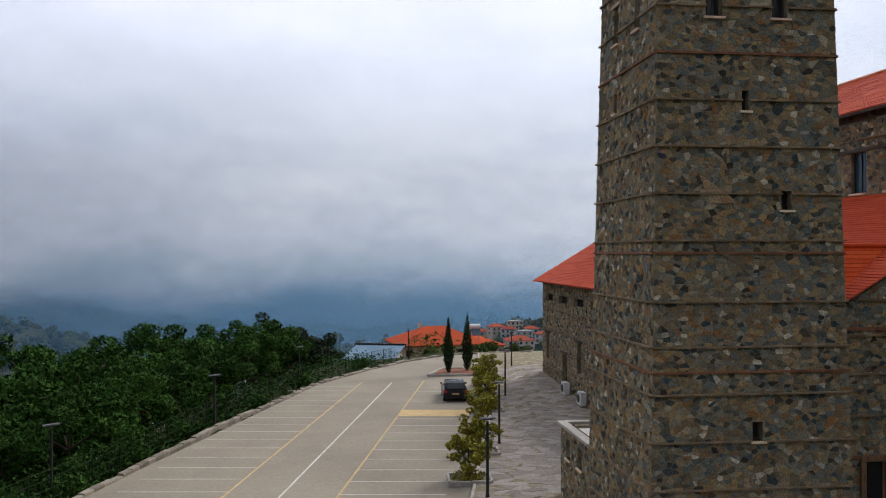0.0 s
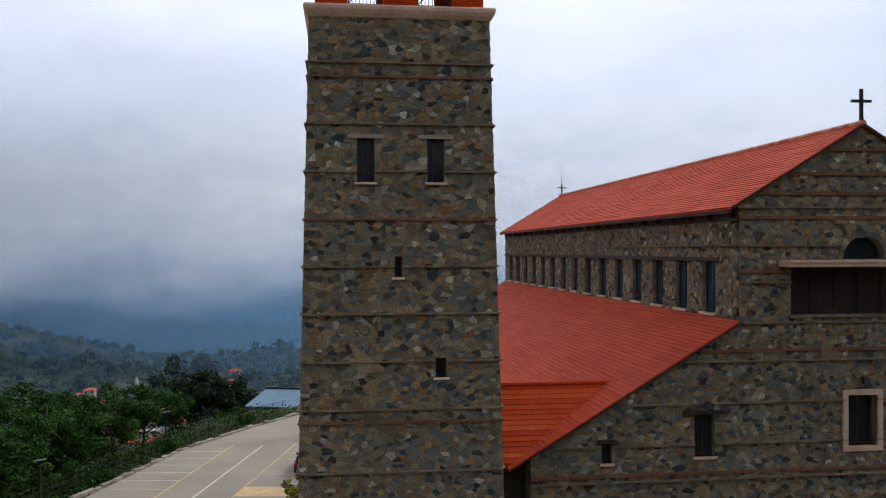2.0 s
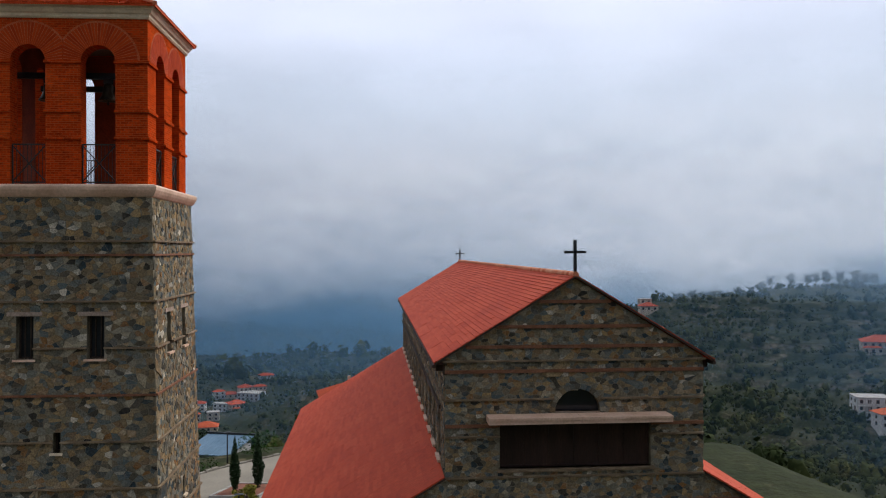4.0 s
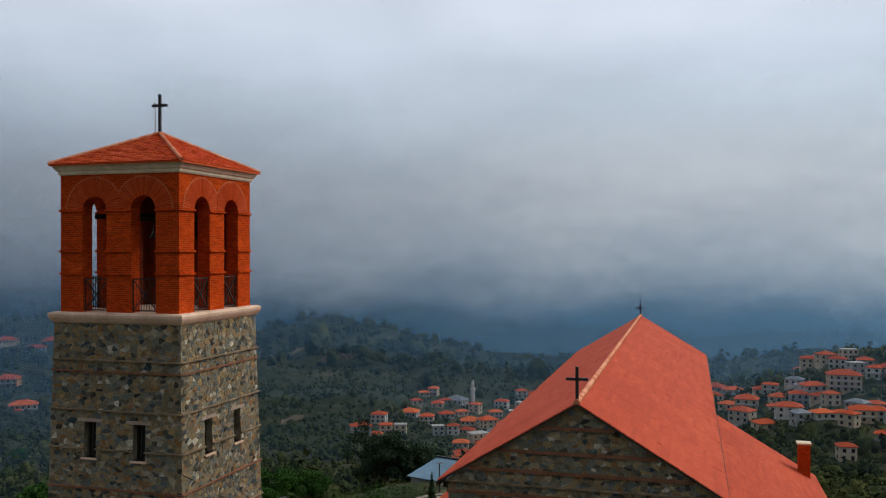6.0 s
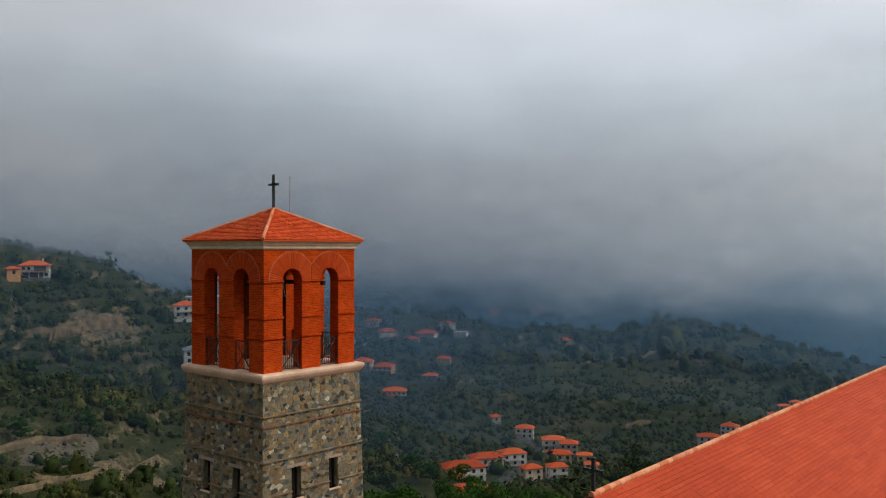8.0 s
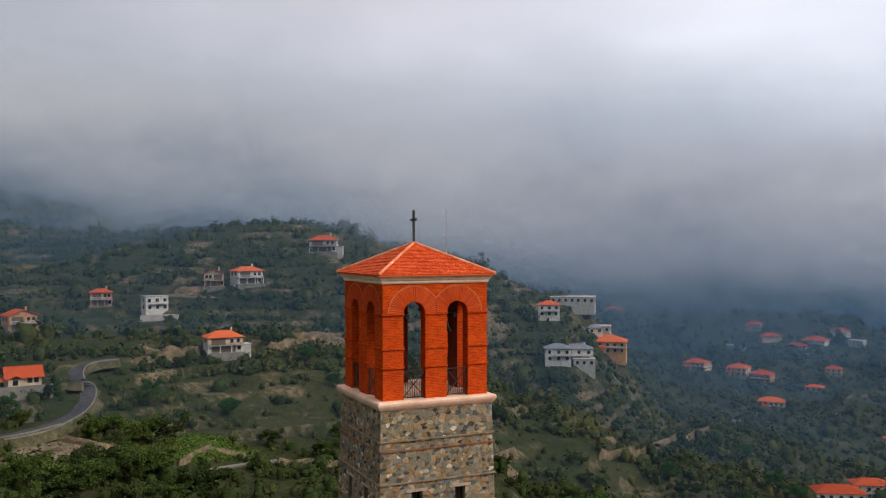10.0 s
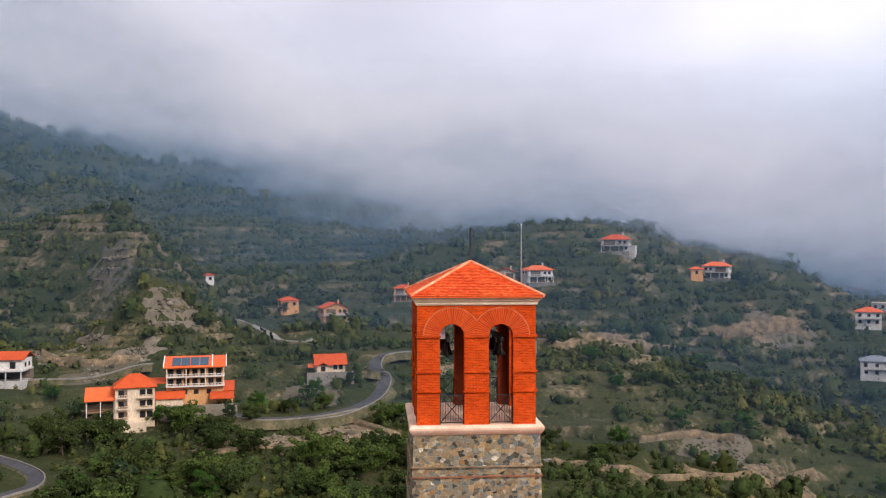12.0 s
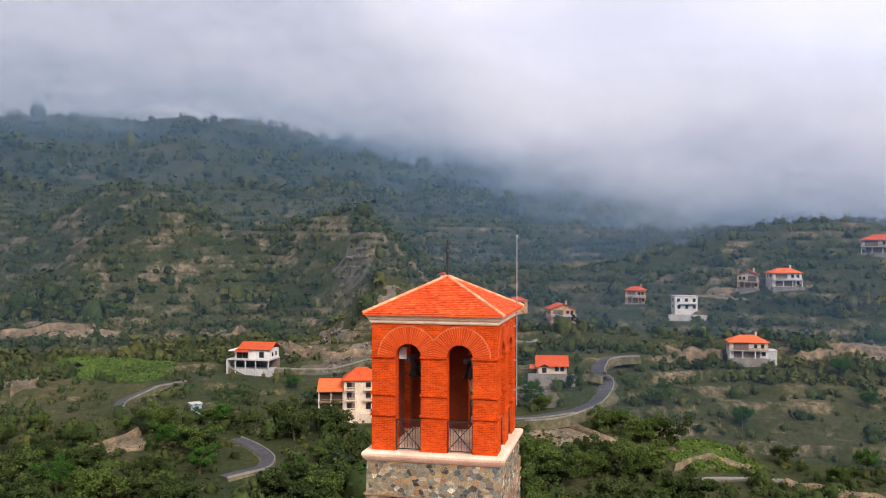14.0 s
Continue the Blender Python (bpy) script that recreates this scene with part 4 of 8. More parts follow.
for sx, sy in ((1, -1), (1, 1), (-1, 1), (-1, -1)):
    a, b = Vector((sx * RE, sy * RE, RZ0 + 0.03)), Vector((0, 0, RZ1 + 0.03))
    for i in range(16):
        h = Mesh()
        h.tube(a.lerp(b, i / 16), a.lerp(b, (i + 1.12) / 16), 0.085, 0.07, 8)
        part("hip_tile", h, "hip_tile", roof)
cross = thing_part("cross", tower)
m = Mesh()
m.box(-0.05, 0.05, -0.05, 0.05, 31.55, 33.28)
part("upright", m, "dark_metal", cross)
m = Mesh()
m.box(-0.36, 0.36, -0.045, 0.045, 32.75, 32.86)
part("arm", m, "dark_metal", cross)

rod = thing("lightning_rod", "tall thin grey lightning rod fixed to the belfry wall", "lightning rod")
m = Mesh()
m.tube((-2.22, 2.86, 25.5), (-2.22, 2.86, 31.0), 0.03, 0.028)
m.tube((-2.22, 2.86, 31.0), (-2.22, 2.86, 33.4), 0.03, 0.02)
part("pole", m, "grey_metal", rod)
m = Mesh()
m.lathe([(0.01, 33.35), (0.045, 33.4), (0.045, 33.48), (0.01, 33.55)], -2.22, 2.86, 8)
part("tip", m, "grey_metal", rod)
for z in (26.2, 27.6, 29.2):
    m = Mesh()
    m.box(-2.26, -2.18, 2.70, 2.88, z, z + 0.05)
    part("bracket", m, "grey_metal", rod)

# bells
beam = thing("bell_beam", "dark steel beams carrying the bells in the belfry", "beam")
for s in (-1, 1):
    m = Mesh()
    m.box(-2.2, 2.2, s * 1.25 - 0.08, s * 1.25 + 0.08, 28.0, 28.2)
    part("girder", m, "dark_metal", beam)
bell = thing("bell", "dark bronze church bell hanging in the belfry", "bell", pose(-1.0, -1.25, 28.0), "bells of the tower")
m = Mesh()
m.lathe([(0.02, -0.14), (0.12, -0.16), (0.17, -0.24), (0.19, -0.42), (0.23, -0.58), (0.32, -0.72), (0.34, -0.76), (0.29, -0.76), (0.20, -0.58), (0.15, -0.24), (0.02, -0.2)], 0, 0, 20)
part("bell_body", m, "bronze", bell, smooth=True)
m = Mesh()
m.box(-0.16, 0.16, -0.05, 0.05, -0.16, 0.0)
part("yoke", m, "dark_metal", bell)
m = Mesh()
m.tube((0, 0, -0.2), (0, 0, -0.82), 0.02)
m.lathe([(0.01, -0.9), (0.05, -0.87), (0.05, -0.82), (0.01, -0.78)], 0, 0, 8)
part("clapper", m, "dark_metal", bell)
for x, y in ((1.0, -1.25), (-1.0, 1.25), (1.0, 1.25)):
    copy_thing(bell, pose(x, y, 28.0, 0, 0, 15 * x))
speaker = thing("loudspeaker", "small white loudspeaker box under the belfry arch", "loudspeaker", pose(1.9, -1.55, 28.35))
m = Mesh()
m.rings([[(-0.1, -0.13, z), (0.1, -0.17, z), (0.1, 0.17, z), (-0.1, 0.13, z)] for z in (-0.25, 0.25)])
part("housing", m, "aluminium", speaker)
m = Mesh()
m.box(-0.03, 0.03, -0.02, 0.02, 0.25, 1.25)
part("bracket", m, "grey_metal", speaker)

# railings in the eight openings
rail = thing("railing", "grey metal railing with crossed diagonal bars in a belfry arch", "railing", pose(-AC, -BH + 0.12, FLOOR), "belfry railings")
w = AR - 0.03
for z in (0.06, 1.30):
    m = Mesh()
    m.box(-w, w, -0.02, 0.02, z, z + 0.045)
    part("rail_bar", m, "rail_metal", rail)
for a in (-1, 1):
    m = Mesh()
    m.beam((-a * w, -0.02, 0.1), (a * w, -0.02, 1.29), 0.035, 0.035)
    part("brace", m, "rail_metal", rail)
    m = Mesh()
    m.box(a * w - 0.02, a * w + 0.02, -0.02, 0.02, 0, 1.34)
    part("post", m, "rail_metal", rail)
for i in range(8):
    x = -w + 2 * w * (i + 1) / 9
    m = Mesh()
    m.box(x - 0.008, x + 0.008, 0.005, 0.021, 0.1, 1.3)
    part("baluster", m, "rail_metal", rail)
for k in range(4):
    for c in (-AC, AC):
        if k or c > 0:
            copy_thing(rail, pose(0, 0, FLOOR, 0, 0, 90 * k) @ pose(c, -BH + 0.12, 0))


# ---- church ----
church = thing("church", "large rubble-stone basilica with terracotta tiled nave and aisle roofs", "church", pose(17.55, 0, 0, 0, 0, 0.84))
NW, NE, AW, AE, LEN = 4.87, 5.15, 12.77, 13.55, 43.0     # nave wall, nave eave, aisle wall, aisle eave, length
RIDGE, EAVE, ATOP, APITCH = 21.12, 18.02, 13.78, 0.595
NPITCH = (RIDGE - EAVE) / NE


def aisle_z(x):
    return ATOP - APITCH * (abs(x) - NW)


def fplace(u, z, d):
    return (u, -d, z)


FRONT = [(-0.62, 0.58, 9.05, 10.95), (-6.62, -5.84, 8.83, 10.38), (5.84, 6.62, 8.83, 10.38), (-10.14, -9.74, 8.70, 9.43), (-2.84, 2.86, 14.0, 15.72), (-11.7, -9.7, 0.1, 3.45)]
front = thing_part("front_wall", church)
m = Mesh()
# wall sheet: rectangles below the roof lines, then the sloping rest
wall_face(m, [-AW, -NW, NW, AW], [-0.4, 8.4], [h for h in FRONT if h[3] < 8.4], fplace, 0.7)
for a, b in ((-AW, -NW), (NW, AW)):
    hs = [h for h in FRONT if a < h[0] < b and h[2] > 8.4]
    cuts = sorted({a, b} | {h[i] for h in hs for i in (0, 1)})
    for c0, c1 in zip(cuts, cuts[1:]):
        hole = [h for h in hs if h[0] < (c0 + c1) / 2 < h[1]]
        spans = [(8.4, None)] if not hole else [(8.4, hole[0][2]), (hole[0][3], None)]
        for z0, z1 in spans:
            for d in (0, -0.7):
                top0, top1 = (aisle_z(c0) - 0.12, aisle_z(c1) - 0.12) if z1 is None else (z1, z1)
                m.poly([fplace(c0, z0, d), fplace(c1, z0, d), fplace(c1, top1, d), fplace(c0, top0, d)])
    for a0, a1, b0, b1 in hs:
        for p, q in (((a0, b0), (a1, b0)), ((a1, b0), (a1, b1)), ((a1, b1), (a0, b1)), ((a0, b1), (a0, b0))):
            m.poly([fplace(*p, 0), fplace(*p, -0.7), fplace(*q, -0.7), fplace(*q, 0)])
wall_face(m, [-NW, NW], [8.4, 16.05], [h for h in FRONT if abs(h[0] + h[1]) < 1 and h[2] > 8.4], fplace, 0.7)
LC, LR, LZ = 0.08, 0.86, 16.05          # lunette over the canopy
n = 20
arc = [(LC + LR * math.cos(math.pi - math.pi * i / n), LZ + LR * math.sin(math.pi * i / n)) for i in range(n + 1)]
def gable_top(x):
    return RIDGE - NPITCH * abs(x) - 0.1
for d in (0, -0.7):
    m.poly([fplace(-NW, LZ, d), fplace(LC - LR, LZ, d), fplace(LC - LR, gable_top(LC - LR), d), fplace(-NW, gable_top(NW), d)])
    m.poly([fplace(LC + LR, LZ, d), fplace(NW, LZ, d), fplace(NW, gable_top(NW), d), fplace(LC + LR, gable_top(LC + LR), d)])
    for p, q in zip(arc, arc[1:]):
        m.poly([fplace(*p, d), fplace(*q, d), fplace(q[0], gable_top(q[0]), d), fplace(p[0], gable_top(p[0]), d)])
for p, q in zip(arc, arc[1:]):
    m.poly([fplace(*p, 0), fplace(*p, -0.7), fplace(*q, -0.7), fplace(*q, 0)])
part("core", m, "mortar", front)
lun = (LC - LR, LC + LR, LZ, LZ + LR * 0.93)
masonry(front, (-NW, NW, 0.1, 21.2), [(1, 0, NW), (-1, 0, NW), (NPITCH, 1, RIDGE - 0.1), (-NPITCH, 1, RIDGE - 0.1)], [h for h in FRONT if abs(h[0] + h[1]) < 1] + [lun], fplace, 31)
masonry(front, (-AW, -NW, 0.1, 13.8), [(1, 0, -NW), (-1, 0, AW), (-APITCH, 1, aisle_z(0) - 0.12)], FRONT, fplace, 32)
masonry(front, (NW, AW, 0.1, 13.8), [(1, 0, AW), (-1, 0, -NW), (APITCH, 1, aisle_z(0) - 0.12)], FRONT, fplace, 33)
for z, red in ((20.16, 1), (19.24, 1), (18.5, 1), (17.98, 0), (17.6, 1), (16.56, 0), (15.6, 1), (15.2, 0), (13.7, 0), (12.69, 1), (12.3, 0), (10.77, 0), (9.29, 0), (8.24, 1), (8.0, 0), (6.6, 0), (5.1, 0), (3.6, 1), (2.1, 0)):
    if z > 17.9:
        a, b = -(RIDGE - 0.15 - z) / NPITCH, (RIDGE - 0.15 - z) / NPITCH
    elif z > ATOP - 0.2:
        a, b = -NW, NW
    else:
        b = min(AW, NW + (ATOP - 0.2 - z) / APITCH)
        a = -b
    gaps = sorted([(h[0], h[1]) for h in FRONT if h[2] - 0.05 < z < h[3] + 0.05] + ([(LC - LR - 0.03, LC + LR + 0.03)] if LZ < z < LZ + LR * 0.85 else []))
    p = a
    for g0, g1 in gaps + [(b, b)]:
        if g0 - p > 0.05:
            slab(front, "ledge", fplace, p, g0, z - (0.06 if red else 0.035), z + (0.06 if red else 0.035), -0.05, 0.07 if red else 0.10, "red_ledge" if red else "ledge", "dark red brick course" if red else "")
        p = max(p, g1)
# pale framed window over the entrance
h = FRONT[0]
for a, b, c, d in ((h[0] - 0.2, h[0], h[2] - 0.2, h[3] + 0.2), (h[1], h[1] + 0.2, h[2] - 0.2, h[3] + 0.2), (h[0], h[1], h[2] - 0.2, h[2]), (h[0], h[1], h[3], h[3] + 0.2)):
    slab(front, "surround", fplace, a, b, c, d, -0.3, 0.10, "pink_stone", "pale pink stone window surround")
window_unit(front, h, fplace, 0.35, 1)
for h in FRONT[1:4]:
    window_unit(front, h, fplace, 0.3, 1 if h[1] - h[0] > 0.5 else 0)
    slab(front, "sill", fplace, h[0] - 0.06, h[1] + 0.06, h[2] - 0.09, h[2], -0.3, 0.10, "pink_stone")
    wide = 0.45 if h[1] - h[0] > 0.5 else 0.15
    slab(front, "lintel", fplace, h[0] - wide, h[1] + wide, h[3], h[3] + 0.14, -0.3, 0.12, "dark_wood", "dark timber lintel")
window_unit(front, FRONT[4], fplace, 0.3, 5, "shutter", "shutter", 0.07, 0)
slab(front, "sill", fplace, -2.95, 2.97, 13.88, 14.0, -0.4, 0.12, "ledge")
window_unit(front, FRONT[5], fplace, 0.4, 1, "wood", "glass", 0.14, 1)
for a, b, c, d in ((-11.9, -11.7, 0.1, 3.65), (-9.7, -9.5, 0.1, 3.65), (-11.7, -9.7, 3.45, 3.65)):
    slab(front, "door_frame", fplace, a, b, c, d, -0.2, 0.10, "wood", "brown timber door frame")
can = thing_part("canopy", front)
for a, b in ((-3.35, 0.02), (0.04, 3.42)):
    cm = Mesh()
    cm.rings([[(a, -0.85, z0), (b, -0.85, z0), (b, 0.3, z0), (a, 0.3, z0)] for z0 in (15.78, 15.92)] + [[(a, -0.9, z0), (b, -0.9, z0), (b, 0.3, z0), (a, 0.3, z0)] for z0 in (15.93, 16.02)])
    part("canopy_slab", cm, "pink_stone", can, "pale pinkish stone slab over the wide window")
pane = Mesh()
pane.poly([fplace(p[0], p[1], -0.35) for p in arc])
part("pane", pane, "glass", front)
ring = Mesh()
for i in range(15):
    t0, t1 = math.pi * (i + 0.05) / 15, math.pi * (i + 0.95) / 15
    b = Mesh()
    b.rings([[fplace(LC + r * math.cos(t), LZ + r * math.sin(t), d) for r, t in ((LR, t0), (LR + 0.2, t0), (LR + 0.2, t1), (LR, t1))] for d in (-0.1, 0.05)])
    part("arch_stone", b, "stone", front)
for x, z in ((-6.2, 10.62), (0.0, 11.4), (6.2, 10.62)):
    lamp = thing_part("floodlight", front)
    b = Mesh()
    b.rings([[(x - 0.14, -0.34, z), (x + 0.14, -0.34, z), (x + 0.1, -0.14, z), (x - 0.1, -0.14, z)], [(x - 0.14, -0.26, z + 0.2), (x + 0.14, -0.26, z + 0.2), (x + 0.1, -0.1, z + 0.24), (x - 0.1, -0.1, z + 0.24)]])
    part("housing", b, "dark_metal", lamp)
    b = Mesh()
    b.box(x - 0.03, x + 0.03, -0.16, 0.02, z + 0.05, z + 0.12)
    part("arm", b, "dark_metal", lamp)

# clerestory walls
WN = 15
for s in (-1, 1):
    def cplace(u, z, d, s=s):
        return (s * (NW + d), u, z)
    holes = [(1.98 + i * 2.723, 3.22 + i * 2.723, 13.92, 15.96) for i in range(WN)]
    side = thing_part("clerestory_wall", church)
    m = Mesh()
    wall_face(m, [0.7, LEN], [8.0, EAVE - 0.1], holes, cplace, 0.6)
    part("core", m, "mortar", side)
    masonry(side, (0.0, LEN, 13.4, EAVE), [(1, 0, LEN), (-1, 0, 0), (0, 1, EAVE - 0.55), (0, -1, -13.4)], holes, cplace, 41 + s)
    for h in holes:
        window_unit(side, h, cplace, 0.2, 1, "dark_metal", "blue_glass", 0.06, 0)
        slab(side, "sill", cplace, h[0] - 0.06, h[1] + 0.06, h[2] - 0.1, h[2], -0.2, 0.14, "pink_stone")
    slab(side, "lintel", cplace, 1.6, LEN, 15.97, 16.12, -0.2, 0.10, "dark_wood", "dark continuous timber lintel")
    slab(side, "ledge", cplace, 0.0, LEN, 16.55, 16.62, -0.05, 0.09, "ledge")
    slab(side, "wall_plate", cplace, 0.0, LEN, EAVE - 0.52, EAVE - 0.12, -0.2, 0.05, "dark_wood", "dark timber under the eaves")
    for i in range(24):
        y = 0.4 + i * 1.8
        slab(side, "rafter_end", cplace, y - 0.07, y + 0.07, EAVE - 0.42, EAVE - 0.2, 0.0, 0.3, "dark_wood")
    # outer aisle wall
    def aplace(u, z, d, s=s):
        return (s * (AW + d), u, z)
    ah = [(40.8, 41.7, 2.2, 4.4), (35.6, 36.8, 1.0, 3.2), (31.8, 32.8, 2.1, 4.4), (22, 23, 2.1, 4.4), (13, 14, 2.1, 4.4)] + [(6.0 + i * 4.2, 8.4 + i * 4.2, 7.0, 7.6) for i in range(9)]
    outer = thing_part("aisle_wall", church)
    m = Mesh()
    wall_face(m, [0.7, LEN], [-0.4, 8.75], ah, aplace, 0.6)
    part("core", m, "mortar", outer)
    if s < 0:
        masonry(outer, (18, LEN, 0.2, 8.7), [(1, 0, LEN), (-1, 0, -18), (0, 1, 8.6)], ah, aplace, 51)
        for z in (1.6, 3.2, 4.8, 6.4):
            p = 18
            for h in sorted([h for h in ah if h[2] - 0.05 < z < h[3] + 0.05 and h[0] > 18]) + [(LEN, LEN)]:
                slab(outer, "ledge", aplace, p, h[0], z - 0.035, z + 0.035, -0.05, 0.09, "ledge")
                p = h[1]
    for i, h in enumerate(ah):
        window_unit(outer, h, aplace, 0.3, 1, "dark_wood", "glass", 0.06, 0)
        if i < 5:
            slab(outer, "lintel", aplace, h[0] - 0.35, h[1] + 0.35, h[3], h[3] + 0.16, -0.2, 0.12, "dark_wood", "dark timber lintel")
m = Mesh()
for a, b, z0, f in ((-AW, AW, -0.4, None),):
    m.poly([(-AW, LEN, -0.4), (AW, LEN, -0.4), (AW, LEN, aisle_z(AW) - 0.1), (NW, LEN, ATOP - 0.1), (NW, LEN, EAVE), (0, LEN, RIDGE - 0.1), (-NW, LEN, EAVE), (-NW, LEN, ATOP - 0.1), (-AW, LEN, aisle_z(AW) - 0.1)])
    m.poly([(-AW, LEN - 0.6, -0.4), (-AW, LEN - 0.6, 8), (AW, LEN - 0.6, 8), (AW, LEN - 0.6, -0.4)])
part("rear_wall", m, "stone", church)


def tiled_slope(name, top, low, y0, y1, parent, label, row=0.2, seg=1.9):
    """Roof slope from a top edge (x, z) to a low edge (x, z), along y, in overlapping courses of tiles."""
    (xt, zt), (xl, zl) = top, low
    L = math.hypot(xt - xl, zt - zl)
    dx, dz = (xt - xl) / L, (zt - zl) / L
    nx, nz = (-dz, dx) if dx > 0 else (dz, -dx)
    deck = Mesh()
    deck.rings([[(xl, y, zl - 0.07), (xt, y, zt - 0.07), (xt, y, zt), (xl, y, zl)] for y in (y0, y1)])
    ob = part(name, deck, "roof_tile", parent, label)
    n = round(L / row)
    rnd = random.Random(int(abs(xl) * 100) + n)
    ns = round((y1 - y0) / seg)
    tiles = Mesh()
    for i in range(n):
        s0, s1 = i * L / n, min((i + 1.2) * L / n, L)
        for j in range(ns):
            a, b = y0 + (y1 - y0) * j / ns, y0 + (y1 - y0) * (j + 1) / ns - 0.004
            up = 0.032 + rnd.uniform(-0.008, 0.01)
            k = len(tiles.v)
            def pt(s, y, d):
                return (xl + dx * s + nx * d, y, zl + dz * s + nz * d)
            tiles.v += [pt(s0, a, 0.002), pt(s0, b, 0.002), pt(s0, b, up), pt(s0, a, up), pt(s1, a, 0.012), pt(s1, b, 0.012)]
            tiles.f += [(k, k + 1, k + 2, k + 3), (k + 3, k + 2, k + 5, k + 4), (k, k + 3, k + 4), (k + 1, k + 5, k + 2)]
    tagged(part("tiles", tiles, "roof_tile", ob), kind="stuff")
    return ob


for s in (-1, 1):
    nave_roof = tiled_slope("nave_roof", (s * 0.02, RIDGE), (s * (NE + 0.12), EAVE - 0.07), -0.16, LEN + 0.2, church, "long terracotta tiled nave roof slope")
    tiled_slope("aisle_roof", (s * (NW + 0.03), ATOP), (s * AE, aisle_z(AE)), -0.16, LEN + 0.2, church, "wide terracotta tiled aisle roof slope")
    g = Mesh()
    g.box(min(s * (NE + 0.06), s * (NE + 0.18)), max(s * (NE + 0.06), s * (NE + 0.18)), -0.1, LEN + 0.1, EAVE - 0.26, EAVE - 0.13)
    part("gutter", g, "dark_wood", church)
    for y in (-0.16,):
        v = Mesh()
        v.beam((s * (NE + 0.1), y - 0.01, EAVE - 0.10), (0, y - 0.01, RIDGE - 0.04), 0.04, 0.06)
        part("verge_board", v, "dark_wood", church)
        v = Mesh()
        v.beam((s * AE, y - 0.01, aisle_z(AE) - 0.05), (s * NW, y - 0.01, ATOP - 0.05), 0.04, 0.06)
        part("verge_board", v, "dark_wood", church)
ridge = thing_part("ridge", church)
rt = Mesh()
rt.tube((0, 0, 0), (0, 0.44, 0.012), 0.12, 0.105, 10)
rt_data = rt.data("ridge_tile", M["hip_tile"])
for i in range(108):
    part("ridge_tile", rt_data, "hip_tile", ridge, at=pose(0, -0.16 + i * 0.402, RIDGE + 0.03))


def roof_cross(y, h, w, mast):
    c = thing_part("cross", church)
    b = Mesh()
    b.box(-0.055, 0.055, y - 0.055, y + 0.055, RIDGE - 0.05, RIDGE + h)
    part("upright", b, "dark_metal", c)
    b = Mesh()
    b.box(-w, w, y - 0.05, y + 0.05, RIDGE + h * 0.62, RIDGE + h * 0.62 + 0.1)
    part("arm", b, "dark_metal", c)
    if mast:
        b = Mesh()
        b.tube((0, y, RIDGE + h), (0, y, RIDGE + h + 1.6), 0.02, 0.012, 6)
        part("aerial", b, "dark_metal", c)


roof_cross(0.0, 1.32, 0.4, False)
roof_cross(LEN - 0.4, 1.0, 0.4, True)

# chimney on the far aisle
chim = thing("chimney", "square red brick chimney with pale cap on the aisle roof", "chimney", pose(29.4, 40.8, 9.2))
b = Mesh()
b.box(-0.42, 0.42, -0.42, 0.42, -0.6, 2.4)
part("shaft", b, "brick", chim)
b = Mesh()
b.rings([[(-r, -r, z), (r, -r, z), (r, r, z), (-r, r, z)] for r, z in ((0.46, 2.4), (0.52, 2.45), (0.52, 2.55), (0.3, 2.6))])
part("cap", b, "cream", chim)

# low link roof between tower and aisle
link = thing("link_roof", "small steep red tiled roof between tower and aisle", "roof")
b = Mesh()
b.box(3.3, 5.0, 1.2, 6.5, -0.3, 8.6)
part("wall", b, "stone", link)
for sgn in (-1, 1):
    rows = 15
    t = Mesh()
    for i in range(rows):
        def edge(f, lift):
            y = 2.2 + sgn * 2.15 * (1 - f)
            return [(2.95, y, 8.72 + 2.5 * f + lift), (4.35 + 4.35 * f, y, 8.72 + 2.5 * f + lift)]
        lo0, lo1 = edge(i / rows, 0.05)
        b0, b1 = edge(i / rows, -0.02)
        hi0, hi1 = edge((i + 1.15) / rows if i < rows - 1 else 1, 0.015)
        k = len(t.v)
        t.v += [b0, b1, lo1, lo0, hi0, hi1]
        t.f += [(k, k + 1, k + 2, k + 3), (k + 3, k + 2, k + 5, k + 4)]
    part("slope", t, "tower_tile", link)
b = Mesh()
b.tube((2.95, 2.2, 11.26), (8.75, 2.2, 11.26), 0.1, 0.1, 8)
part("ridge_tile", b, "tower_tile", link)

# annex behind the tower
annex = thing("annex", "low flat-roofed stone annex with pale roof behind the tower", "annex")
def xplace(u, z, d):
    return (-3.15 - d, u, z)
hs = [(5.2, 5.85, 2.0, 2.85), (7.05, 7.7, 2.0, 2.85)]
b = Mesh()
wall_face(b, [2.9, 8.6], [-0.4, 3.3], hs, xplace, 0.5)
b.box(-2.64, 3.0, 8.1, 8.6, -0.4, 3.3)
b.box(-2.64, 3.0, 2.9, 3.3, -0.4, 3.3)
part("core", b, "mortar", annex)
masonry(annex, (2.9, 8.6, 0.1, 3.3), [(1, 0, 8.6), (-1, 0, -2.9), (0, 1, 3.2)], hs, xplace, 61)
def yplace(u, z, d):
    return (u, 8.6 + d, z)
for h in hs:
    window_unit(annex, h, xplace, 0.25, 0)
    slab(annex, "sill", xplace, h[0] - 0.06, h[1] + 0.06, h[2] - 0.08, h[2], -0.25, 0.08, "cream")
b = Mesh()
b.box(-3.0, 3.0, 3.0, 8.5, 3.0, 3.18)
part("flat_roof", b, "white", annex, "pale flat roof")
